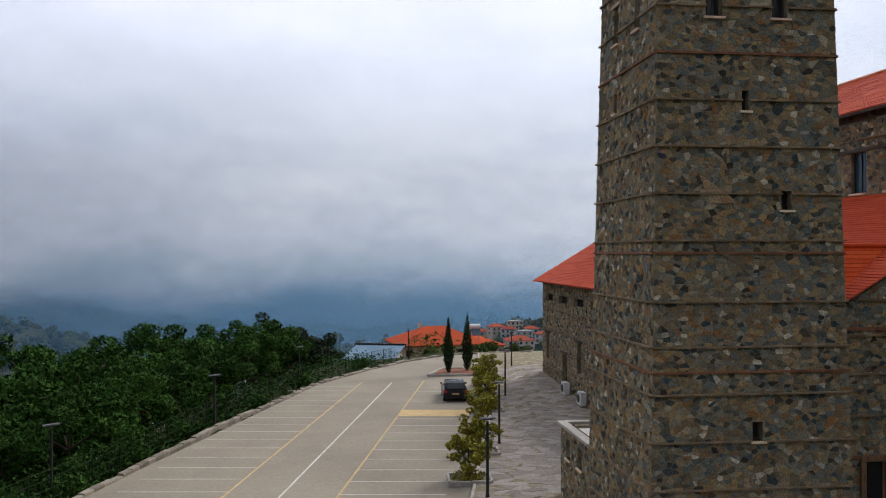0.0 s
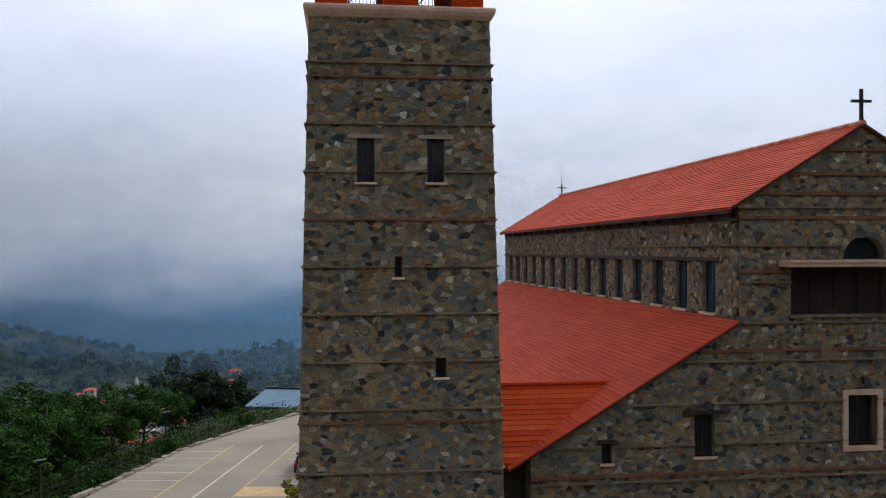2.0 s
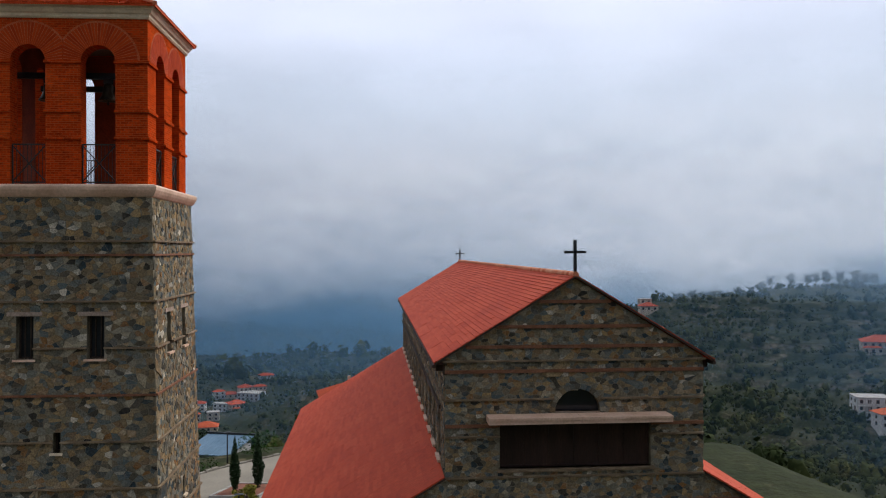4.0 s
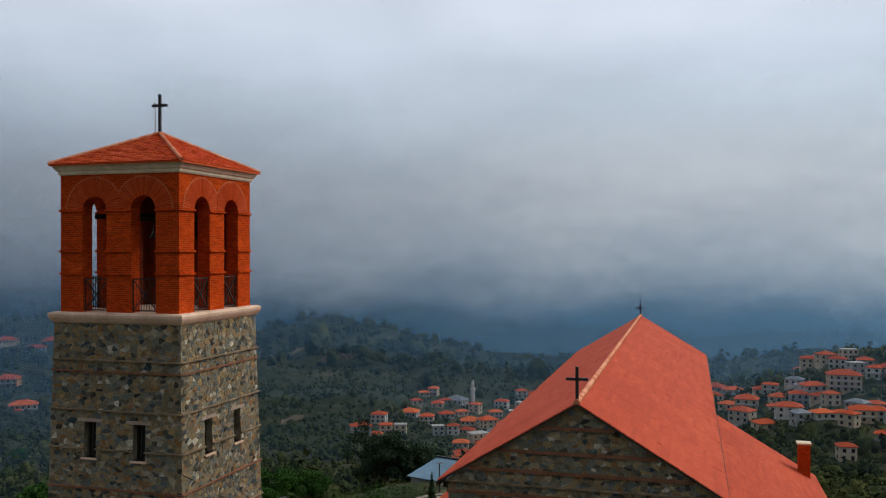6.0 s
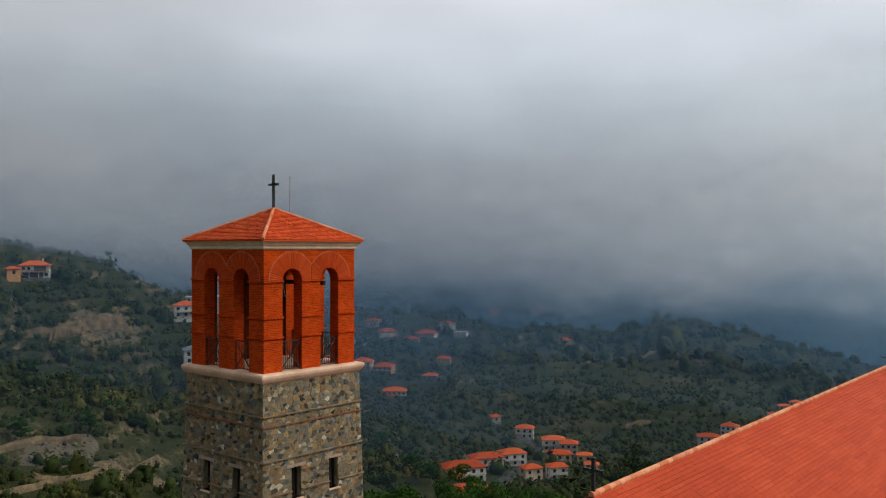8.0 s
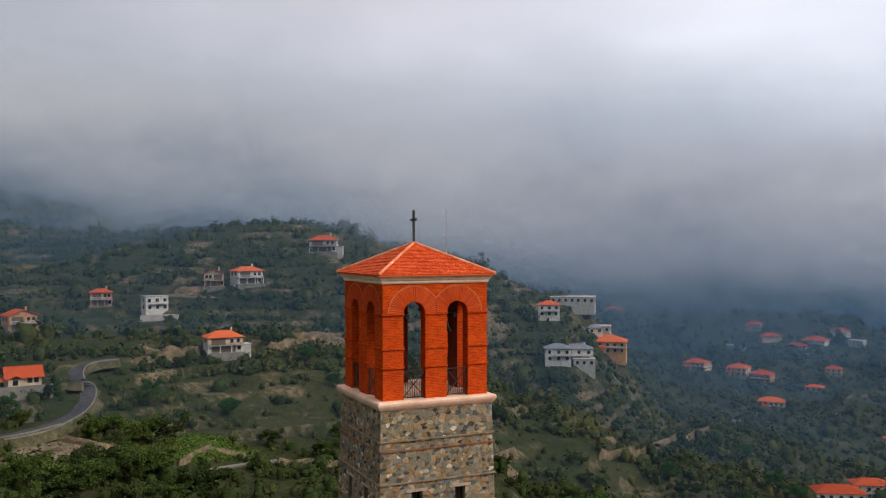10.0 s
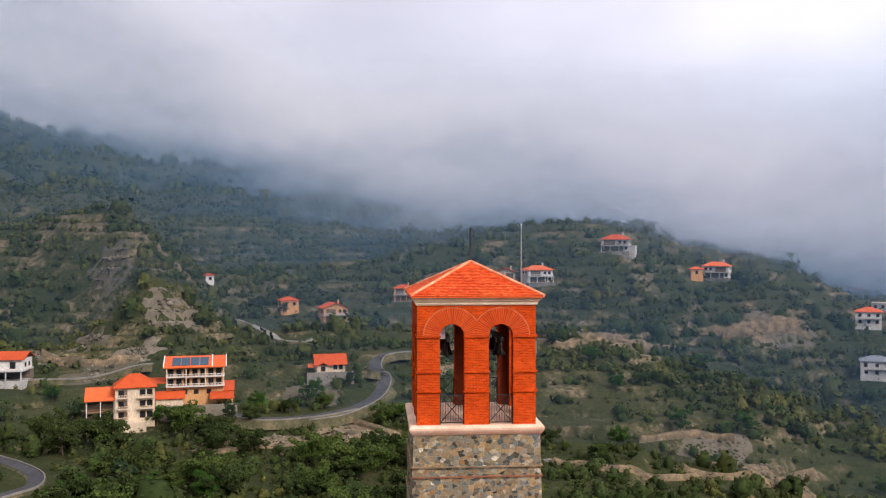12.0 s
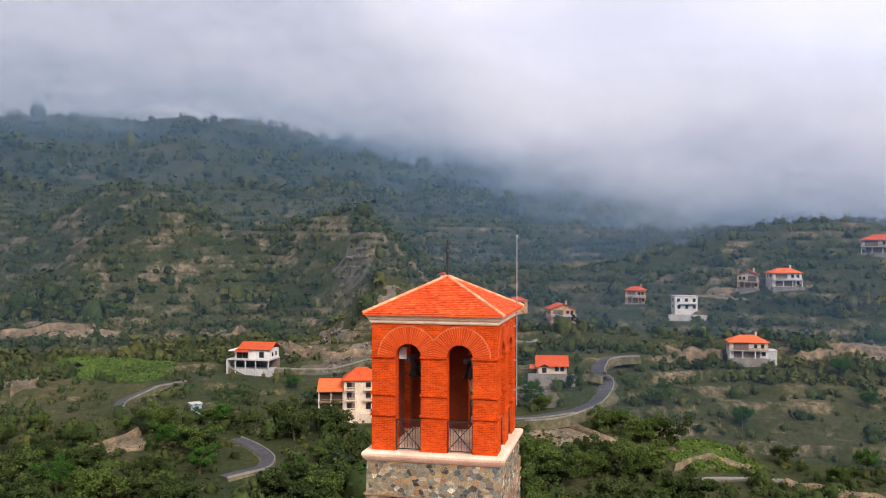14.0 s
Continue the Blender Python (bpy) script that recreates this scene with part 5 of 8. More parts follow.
for a in ((-3.3, -2.9, 2.9, 8.75), (-2.9, 3.0, 8.4, 8.75)):
    b = Mesh()
    b.box(a[0], a[1], a[2], a[3], 3.3, 3.42)
    part("coping", b, "concrete", annex)

# air conditioners against the aisle wall
ac = thing("air_conditioner", "pale grey outdoor air-conditioning unit beside the church wall", "air conditioner", pose(3.75, 33.9, 0.30, 0, 0, 0.84), "air conditioners")
b = Mesh()
b.rings([[(x, y, z) for x, y in ((-0.2, -0.45), (0.2, -0.45), (0.2, 0.45), (-0.2, 0.45))] for z in (0.08, 1.0)])
part("casing", b, "aluminium", ac)
b = Mesh()
b.tube((-0.205, 0.08, 0.55), (-0.225, 0.08, 0.55), 0.3, 0.3, 18)
part("fan_grille", b, "dark_metal", ac)
for y in (-0.3, 0.3):
    b = Mesh()
    b.box(-0.2, 0.2, y - 0.05, y + 0.05, -0.3, 0.08)
    part("foot", b, "grey_metal", ac)
copy_thing(ac, pose(3.8, 29.7, 0.25, 0, 0, 0.84))


# ---- plants ----
def leaf_cloud(blobs, count, size, seed, flat=0.0, aim=0.6):
    """Many small bent leaves in and on the skins of ellipsoids (x, y, z, rx, ry, rz)."""
    g = np.random.default_rng(seed)
    wts = np.array([b[3] * b[4] + b[3] * b[5] for b in blobs], float)
    pick = g.choice(len(blobs), count, p=wts / wts.sum())
    B = np.array(blobs, float)[pick]
    d = g.normal(size=(count, 3))
    d /= np.linalg.norm(d, axis=1, keepdims=True)
    rad = g.uniform(0.55, 1.08, (count, 1)) ** 0.6
    c = B[:, :3] + d * B[:, 3:] * rad
    n = d * aim + g.normal(size=(count, 3)) * 0.7 + np.array([0, 0, 0.35])
    n /= np.linalg.norm(n, axis=1, keepdims=True)
    t = np.cross(n, g.normal(size=(count, 3)))
    t /= np.linalg.norm(t, axis=1, keepdims=True)
    s = np.cross(n, t)
    L = size * g.uniform(0.6, 1.4, (count, 1))
    W = L * g.uniform(0.4, 0.65, (count, 1))
    droop = n * L * 0.18
    v = np.stack([c - t * L / 2, c + s * W / 2 - droop, c + t * L / 2 - droop * 0.5, c - s * W / 2 - droop], 1)
    f = np.arange(count * 4).reshape(-1, 4)
    return v.reshape(-1, 3), f


def limbs(seed, height, spread, n, r):
    """A tapered, slightly bent trunk with limbs; gives the mesh and the limb tips."""
    rnd = random.Random(seed)
    m = Mesh()
    p = Vector((0, 0, -0.5))
    tips = []
    segs = 5
    pts = [p]
    for i in range(segs):
        p = p + Vector((rnd.uniform(-0.12, 0.12) * spread * 0.3, rnd.uniform(-0.12, 0.12) * spread * 0.3, (height * 0.75 + 0.5) / segs))
        pts.append(p)
    for i in range(segs):
        m.tube(pts[i], pts[i + 1], r * (1 - 0.15 * i), r * (1 - 0.15 * (i + 1)), 7)
    for i in range(n):
        a = 2 * math.pi * (i + rnd.uniform(-0.3, 0.3)) / n
        start = pts[2 + i % 3]
        reach = spread * rnd.uniform(0.55, 0.95)
        mid = start + Vector((math.cos(a) * reach * 0.5, math.sin(a) * reach * 0.5, height * rnd.uniform(0.08, 0.2)))
        tip = mid + Vector((math.cos(a + 0.3) * reach * 0.5, math.sin(a + 0.3) * reach * 0.5, height * rnd.uniform(0.0, 0.2)))
        m.tube(start, mid, r * 0.45, r * 0.3, 6)
        m.tube(mid, tip, r * 0.3, r * 0.1, 5)
        tips += [tip, mid]
    tips.append(pts[-1])
    return m, tips


def make_tree(seed, height, spread, leaves, size, mat, label, cat, at, group="", name="tree", tiers=False):
    rnd = random.Random(seed)
    t = thing(name, label, cat, at, group)
    m, tips = limbs(seed, height, spread, 9, 0.05 + height * 0.016)
    part("trunk", m, "bark", t)
    blobs = []
    for q in tips:
        for _ in range(2):
            k = spread * rnd.uniform(0.16, 0.30)
            blobs.append((q.x + rnd.uniform(-0.4, 0.4) * spread * 0.4, q.y + rnd.uniform(-0.4, 0.4) * spread * 0.4, q.z + rnd.uniform(-0.1, 0.22) * height * 0.5, k, k, k * (0.7 if tiers else rnd.uniform(0.55, 0.8))))
    v, f = leaf_cloud(blobs, leaves, size, seed)
    ob = new("crown", bulk("crown", v, f, M[mat]))
    ob.parent = t
    return t


shapes = []
for i in range(4):
    shapes.append(make_tree(70 + i, 7.2, 3.3, 9000, 0.25, "leaf", "leafy green broadleaf tree below the car park wall", "tree", pose(0, 0, 0), "trees along the car park"))
TREES = [(-29.5, 2.0, 1.0), (-30.5, 8.0, 0.95), (-28.8, 13.5, 0.9), (-33.5, 15.0, 1.1), (-27.3, 19.0, 1.0), (-31.5, 22.0, 1.15), (-25.6, 24.5, 0.95), (-29.0, 28.5, 1.1), (-23.6, 30.0, 0.95),
         (-27.0, 34.0, 1.12), (-22.0, 36.0, 1.0), (-25.5, 40.0, 1.12), (-20.0, 41.5, 1.0), (-24.0, 46.0, 1.1), (-19.0, 47.5, 0.95), (-33.0, 33.0, 1.2), (-36.0, 24.0, 1.15), (-31.0, 41.0, 1.2), (-27.5, 50.0, 1.1),
         (-37.0, 12.0, 1.1), (-34.0, 3.0, 1.0), (-17.8, 52.0, 0.8), (-40.0, 33.0, 1.2), (-44.0, 20.0, 1.2)]
for i, (x, y, s) in enumerate(TREES):
    gz = float(ground_height(x, y))
    s = s * 0.93 + max(0.0, (-gz - 2.0) * 0.10)
    mtx = pose(x, y, gz - 0.1, 0, 0, i * 77) @ Matrix.Scale(s, 4)
    if i < 4:
        shapes[i].matrix_basis = mtx
    else:
        c = copy_thing(shapes[i % 4], mtx)
        c.matrix_basis = mtx
for i, (x, y, top, w) in enumerate([(-19.6, 80.0, 2.4, 4.0), (-16.8, 79.0, 1.4, 3.2), (-22.5, 83.0, 0.9, 4.2), (-15.5, 84.0, -1.4, 3.4)]):
    gz = float(ground_height(x, y))
    make_tree(90 + i, (top - gz) * 1.02, w, 6500, 0.34, "pine", "dark open-crowned pine beyond the car park", "tree", pose(x, y, gz - 0.1), "pines", tiers=True)


LONE_PINE = make_tree(97, 7.0, 2.6, 5200, 0.26, "pine", "dark green pine on the slope", "tree", pose(-236, -51, float(ground_height(-236, -51)) - 0.1), "trees on the slope")


SLOPE = [make_tree(60 + i, 5.4, 3.4, 4200, 0.36, "bright_tree" if i == 2 else "slope_tree", "rounded yellow-green tree on the scrubby slope" if i == 2 else "rounded olive-green tree on the scrubby slope", "tree", pose(-236 - 9 * i, -44 + 11 * i, float(ground_height(-236 - 9 * i, -44 + 11 * i)) - 0.2), "trees on the slope") for i in range(3)]


def slope_tree(x, y, k, s):
    """One more of the rounded trees of the scrubby slopes."""
    c = copy_thing(SLOPE[k], pose(0, 0, 0))
    c.matrix_basis = pose(x, y, float(ground_height(x, y)) - 0.3, 0, 0, x * 11 + y) @ Matrix.Scale(s, 4)


def grove(x, y, k, s):
    """One more tree on the slopes, of a kind that already stands."""
    c = copy_thing(LONE_PINE if k == 4 else shapes[k], pose(0, 0, 0))
    c.matrix_basis = pose(x, y, float(ground_height(x, y)) - 0.2, 0, 0, x * 7 + y) @ Matrix.Scale(s, 4)
    tagged(c, "dark green pine on the slope" if k == 4 else "leafy green tree on the open slope", group="trees on the slope")


def cypress(seed, x, y, h, r):
    t = thing("cypress", "slim dark green columnar cypress in the soil bed", "tree", pose(x, y, 0.1), "cypresses")
    m = Mesh()
    m.tube((0, 0, -0.3), (0, 0, h * 0.8), 0.09, 0.03, 7)
    part("trunk", m, "bark", t)
    rnd = random.Random(seed)
    blobs = []
    for i in range(22):
        f = (i + 0.5) / 22
        w = r * (math.sin(min(1, f * 1.9 + 0.25) * math.pi / 2)) * (1 - max(0, f - 0.35) / 0.65 * 0.88)
        blobs.append((rnd.uniform(-0.12, 0.12) * w, rnd.uniform(-0.12, 0.12) * w, 0.25 + f * (h - 0.3), w, w, h / 22 * 1.5))
    v, f = leaf_cloud(blobs, 3800, 0.15, seed)
    ob = new("crown", bulk("crown", v, f, M["cypress"]))
    ob.parent = t


cypress(1, -3.2, 48.6, 5.0, 0.52)
cypress(2, -1.3, 49.8, 5.2, 0.58)

def undergrowth():
    """A dense dark belt of bushes and creepers under the trees, hanging over the edging."""
    rnd = random.Random(31)
    blobs = []
    for (x0, y0), (x1, y1) in zip(EDGE[:8], EDGE[1:9]):
        n = max(2, round(math.hypot(x1 - x0, y1 - y0) / 0.9))
        for i in range(n):
            f = (i + rnd.random()) / n
            d = Vector((x1 - x0, y1 - y0)).normalized()
            for off, top in ((0.7, 0.35), (1.8, 1.0), (3.2, 1.3), (5.0, 1.0)):
                o = off + rnd.uniform(-0.4, 0.5)
                s = rnd.uniform(0.5, 1.1) * (0.65 if off < 1 else 1.2)
                x, y = x0 + (x1 - x0) * f - d.y * o, y0 + (y1 - y0) * f + d.x * o
                blobs.append((x, y, top * rnd.uniform(0.1, 1.0) - s * 0.5, s, s, s * 0.9))
                if off > 1.5:
                    blobs.append((x, y, -s * 1.6, s * 1.2, s * 1.2, s))
    v, f = leaf_cloud(blobs, 42000, 0.24, 31)
    tagged(new("undergrowth", bulk("undergrowth", v, f, M["leaf"])), "dense dark green bushes under the trees along the car park", "bushes", kind="stuff")


undergrowth()

# small yellowing trees in planters along the bays
for i, (x, y, h) in enumerate([(-6.9, 11.6, 2.3), (-5.5, 17.2, 2.1), (-4.4, 22.6, 2.7), (-2.9, 29.5, 2.6), (-2.0, 35.5, 2.9), (-1.1, 41.5, 2.6)]):
    t = make_tree(120 + i, h, 1.1, 1500, 0.21, "yellow_leaf", "small yellow-green tree in a planting pit beside the bays", "tree", pose(x, y, 0.1), "yellow trees beside the bays")
    hd = thing("hedge", "clipped yellow-green shrub round the foot of a young tree", "shrub", pose(x, y, 0.1), "shrubs beside the bays")
    v, f = leaf_cloud([(-0.35, 0, 0.22, 0.45, 0.5, 0.26), (0.35, 0.1, 0.22, 0.45, 0.5, 0.26), (0, -0.3, 0.2, 0.5, 0.4, 0.24)], 500, 0.15, 300 + i)
    ob = new("foliage", bulk("foliage", v, f, M["yellow_leaf"]))
    ob.parent = hd
    kerb("planter_kerb", [(x - 1.0, y - 0.7), (x + 1.0, y - 0.8), (x + 1.1, y + 0.7), (x - 0.9, y + 0.8), (x - 1.0, y - 0.7)], 0.14, 0.26, "pale kerb round a planting pit", "kerb", 0.9)
for i, (x, y, s) in enumerate([(-23.9, 18.0, 0.9), (-21.9, 26.0, 0.7), (-19.0, 34.0, 0.8), (-16.2, 43.0, 0.9), (-25.6, 12.0, 0.9), (-11.0, 54.0, 0.8), (-3.4, 64.6, 2.1), (3.5, 65.5, 1.0)]):
    hd = thing("shrub", "rounded green shrub along the wall", "shrub", pose(x, y, float(ground_height(x, y))), "shrubs along the wall")
    v, f = leaf_cloud([(-0.4 * s, 0, 0.5 * s, 0.7 * s, 0.7 * s, 0.6 * s), (0.4 * s, 0.3 * s, 0.6 * s, 0.7 * s, 0.6 * s, 0.6 * s)], 700, 0.2, 330 + i)
    ob = new("foliage", bulk("foliage", v, f, M["leaf"]))
    ob.parent = hd


# ---- lamps, fence, car ----
def street_lamp(x, y, h, yaw, label):
    t = thing("street_lamp", label, "street lamp", pose(x, y, 0, 0, 0, yaw), "street lamps")
    m = Mesh()
    m.tube((0, 0, 0), (0, 0, 0.25), 0.11, 0.09, 10)
    part("base", m, "dark_metal", t)
    m = Mesh()
    m.tube((0, 0, 0.2), (0, 0, h - 0.1), 0.075, 0.06, 10)
    part("pole", m, "dark_metal", t)
    m = Mesh()
    m.rings([[(-0.38, -0.13, h - 0.02), (0.38, -0.13, h + 0.03), (0.38, 0.13, h + 0.03), (-0.38, 0.13, h - 0.02)], [(-0.34, -0.10, h + 0.03), (0.34, -0.10, h + 0.08), (0.34, 0.10, h + 0.08), (-0.34, 0.10, h + 0.03)]])
    part("head", m, "lamp_grey", t)
    m = Mesh()
    m.box(-0.25, 0.25, -0.08, 0.08, h - 0.04, h - 0.01)
    part("diffuser", m, "dark_metal", t)


for x, y in ((-26.0, 11.6), (-20.9, 27.0), (-16.3, 43.0), (-5.9, 60.0), (-34.5, -18.0)):
    street_lamp(x, y, 3.2, 20, "slim dark lamp post with flat head at the car park wall")
for x, y in ((-6.5, 8.6), (-4.0, 19.2), (-0.6, 35.0), (2.9, 50.0)):
    street_lamp(x, y, 3.6, -12, "slim dark lamp post with flat head on the stone pavement")

fence = thing("fence", "dark green wire fence below the trees along the wall", "fence")
for (x0, y0), (x1, y1) in zip(EDGE[1:8], EDGE[2:9]):
    a, b = Vector((x0 - 0.9, y0 + 0.2, 0)), Vector((x1 - 0.9, y1 + 0.2, 0))
    n = max(1, round((b - a).length / 2.4))
    for i in range(n):
        p, q = a.lerp(b, i / n), a.lerp(b, (i + 1) / n)
        m = Mesh()
        m.tube(p + Vector((0, 0, -0.6)), p + Vector((0, 0, 1.5)), 0.035, 0.035, 6)
        part("post", m, "cypress", fence)
        w = Mesh()
        for z in (0.15, 0.6, 1.05, 1.45):
            w.beam(p + Vector((0, 0, z)), q + Vector((0, 0, z)), 0.02, 0.02)
        for j in range(1, 12):
            c = p.lerp(q, j / 12)
            w.beam(c + Vector((0, 0, 0.1)), c + Vector((0, 0, 1.48)), 0.012, 0.012)
        part("mesh_panel", w, "cypress", fence)


def car(x, y, yaw):
    t = thing("car", "dark grey parked hatchback in a parking bay", "car", pose(x, y, 0, 0, 0, yaw))
    # side outline from tail (y=0) to nose (y=4.2)
    low = [(0.05, 0.35), (0.0, 0.62), (0.06, 0.92), (0.42, 0.98), (1.0, 1.0), (2.9, 0.98), (3.7, 0.86), (4.15, 0.68), (4.2, 0.4), (4.1, 0.25), (0.2, 0.25)]
    body = Mesh()
    body.rings([[(sx * w, yy + (0.06 if w > 0.8 else 0), zz * (1 - 0.02 * (w > 0.8))) for yy, zz in low] for sx, w in ((-1, 0.86), (-1, 0.80), (1, 0.80), (1, 0.86))])
    part("body", body, "car_paint", t)
    cab = [(0.10, 0.95), (0.42, 1.36), (0.9, 1.47), (1.9, 1.46), (2.35, 1.34), (3.05, 0.97)]
    top = Mesh()
    top.rings([[(sx * (0.78 - 0.22 * max(0, zz - 0.95)), yy, zz) for yy, zz in cab] for sx in (-1, 1)])
    part("cabin", top, "car_paint", t)
    w = Mesh()
    w.poly([(-0.62, 0.14, 1.02), (0.62, 0.14, 1.02), (0.54, 0.385, 1.34), (-0.54, 0.385, 1.34)])
    w.v = [(a, b - 0.012, c + 0.008) for a, b, c in w.v]
    part("rear_window", w, "glass", t)
    for s in (-1, 1):
        w = Mesh()
        w.poly([(s * 0.765, 0.45, 1.03), (s * 0.765, 2.75, 1.03), (s * 0.69, 2.3, 1.31), (s * 0.675, 0.6, 1.36)])
        w.v = [(a + s * 0.012, b, c) for a, b, c in w.v]
        part("side_window", w, "glass", t)
        l = Mesh()
        l.rings([[(s * 0.83, d, 0.68), (s * 0.6, d, 0.70), (s * 0.62, d, 0.86), (s * 0.82, d, 0.90)] for d in (0.06, -0.015)])
        part("tail_light", l, "red_lamp", t)
        mi = Mesh()
        mi.box(min(s * 0.84, s * 1.0), max(s * 0.84, s * 1.0), 2.5, 2.62, 0.98, 1.1)
        part("mirror", mi, "car_paint", t)
        for yy in (0.75, 3.35):
            wh = thing_part("wheel", t)
            m = Mesh()
            m.tube((s * 0.66, yy, 0.32), (s * 0.875, yy, 0.32), 0.32, 0.32, 18)
            part("tyre", m, "rubber", wh)
            m = Mesh()
            m.tube((s * 0.8, yy, 0.32), (s * 0.885, yy, 0.32), 0.2, 0.19, 12)
            part("rim", m, "grey_metal", wh)
    b = Mesh()
    b.box(-0.84, 0.84, -0.03, 0.12, 0.28, 0.5)
    part("bumper", b, "rubber", t)
    b = Mesh()
    b.box(-0.26, 0.26, -0.02, 0.03, 0.56, 0.68)
    part("number_plate", b, "yellow_line", t, "plain pale number plate")


car(-4.55, 33.7, -4)

# ---- houses ----
WALLS = {"white": "white", "cream": "wall_cream", "ochre": "wall_ochre", "grey": "wall_grey", "blue": "wall_blue"}
WIN = Mesh()
WIN.rings([[(x, d, z) for x, z in ((-0.7, -0.1), (0.7, -0.1), (0.7, 1.5), (-0.7, 1.5))] for d in (0, -0.07)])
WIN_FRAME = WIN.data("window", M["wood"])
PANE = Mesh()
PANE.rings([[(x, d, z) for x, z in ((-0.6, 0.0), (0.6, 0.0), (0.6, 1.4), (-0.6, 1.4))] for d in (-0.06, -0.09)])
PANE_DATA = PANE.data("pane", M["glass"])
count = [0]


def house(x, y, yaw, w, d, storeys, style, roof, foot=None):
    count[0] += 1
    rnd = random.Random(count[0])
    gz = float(ground_height(x, y))
    gz = gz if foot is None else foot
    colour = {"white": "white-walled", "cream": "cream-walled", "ochre": "ochre-walled", "grey": "bare grey", "blue": "small blue"}[style]
    cover = {"tile": "with red tiled roof", "flat": "with flat roof", "slate": "with grey sheet roof"}[roof]
    storey = {1: "one-storey", 2: "two-storey", 3: "three-storey"}[storeys]
    t = thing("house", f"{storey} {colour} village house {cover} on the slope", "house", pose(x, y, gz, 0, 0, yaw), "village houses")
    h = storeys * 2.95 + 0.3
    b = Mesh()
    b.box(-w / 2, w / 2, -d / 2, d / 2, -6.0, h)
    step = w > 13 and roof == "tile" and rnd.random() < 0.45 and storeys < 3
    if step:                                # a lower wing in front
        b.box(-w / 2 + 0.3, -w * 0.05, -d / 2 - 2.6, -d / 2, -4.0, h - 2.9)
    part("wall", b, WALLS[style], t)
    o = 0.55
    r = Mesh()
    def hip(x0, x1, y0, y1, z, rise):
        short = min(x1 - x0, y1 - y0) / 2
        if x1 - x0 >= y1 - y0:
            a, c = (x0 + short, (y0 + y1) / 2, z + rise), (x1 - short, (y0 + y1) / 2, z + rise)
        else:
            a, c = ((x0 + x1) / 2, y0 + short, z + rise), ((x0 + x1) / 2, y1 - short, z + rise)
        q = [(x0, y0, z), (x1, y0, z), (x1, y1, z), (x0, y1, z)]
        k = len(r.v)
        r.v += [(u, v, ww - 0.18) for u, v, ww in q] + q + [a, c]
        r.f += [(k, k + 3, k + 2, k + 1)] + [(k + i, k + (i + 1) % 4, k + 4 + (i + 1) % 4, k + 4 + i) for i in range(4)]
        if x1 - x0 >= y1 - y0:
            r.f += [(k + 4, k + 5, k + 9, k + 8), (k + 5, k + 6, k + 9), (k + 6, k + 7, k + 8, k + 9), (k + 7, k + 4, k + 8)]
        else:
            r.f += [(k + 4, k + 5, k + 8), (k + 5, k + 6, k + 9, k + 8), (k + 6, k + 7, k + 9), (k + 7, k + 4, k + 8, k + 9)]
    if roof == "flat":
        r.box(-w / 2 - 0.25, w / 2 + 0.25, -d / 2 - 0.25, d / 2 + 0.25, h, h + 0.35)
        part("roof", r, "concrete", t)
    else:
        hip(-w / 2 - o, w / 2 + o, -d / 2 - o, d / 2 + o, h + 0.1, min(w, d) * 0.24)
        if step:
            hip(-w / 2 + 0.1, -w * 0.05 + 0.3, -d / 2 - 3.0, -d / 2 + 0.4, h - 2.8, 0.9)
        ob = part("roof", r, "village_tile" if roof == "tile" else "slate", t)
        if rnd.random() < 0.5 and w > 8:
            c = Mesh()
            cx = rnd.uniform(-w / 4, w / 4)
            c.box(cx - 0.3, cx + 0.3, d * 0.1, d * 0.1 + 0.6, h + 0.3, h + min(w, d) * 0.24 + 0.6)
            part("chimney", c, WALLS[style], ob)
    nw = max(1, int(w / 3.3))
    nd = max(1, int(d / 5.0))
    for s in range(storeys):
        z = s * 2.95 + 1.0
        for i in range(nw):
            u = -w / 2 + w * (i + 0.5) / nw + rnd.uniform(-0.2, 0.2)
            low_hidden = step and s < storeys - 1 and u < -w * 0.05
            win = part("window", WIN_FRAME, "wood", t, at=pose(u, -d / 2 - 0.003 - (2.6 if low_hidden else 0), z))
            part("pane", PANE_DATA, "glass", win)
        for i in range(nd):
            v = -d / 2 + d * (i + 0.5) / nd
            for sx in (-1, 1):
                win = part("window", WIN_FRAME, "wood", t, at=pose(sx * (w / 2 + 0.003), v, z, 0, 0, 90 * sx))
                part("pane", PANE_DATA, "glass", win)
    if storeys > 1 and w > 7 and not step and rnd.random() < 0.75:
        bal = thing_part("balcony", t)
        bw = w * rnd.uniform(0.3, 0.45)
        c = rnd.uniform(-0.2, 0.2) * w
        zz = 2.95 * (storeys - 1) + 0.2
        q = Mesh()
        q.box(c - bw, c + bw, -d / 2 - 1.4, -d / 2, zz - 0.18, zz)
        part("balcony_slab", q, "concrete", bal)
        q = Mesh()
        q.box(c - bw, c + bw, -d / 2 - 1.4, -d / 2 - 1.32, zz, zz + 0.9)
        part("parapet", q, WALLS[style] if rnd.random() < 0.5 else "white", bal)
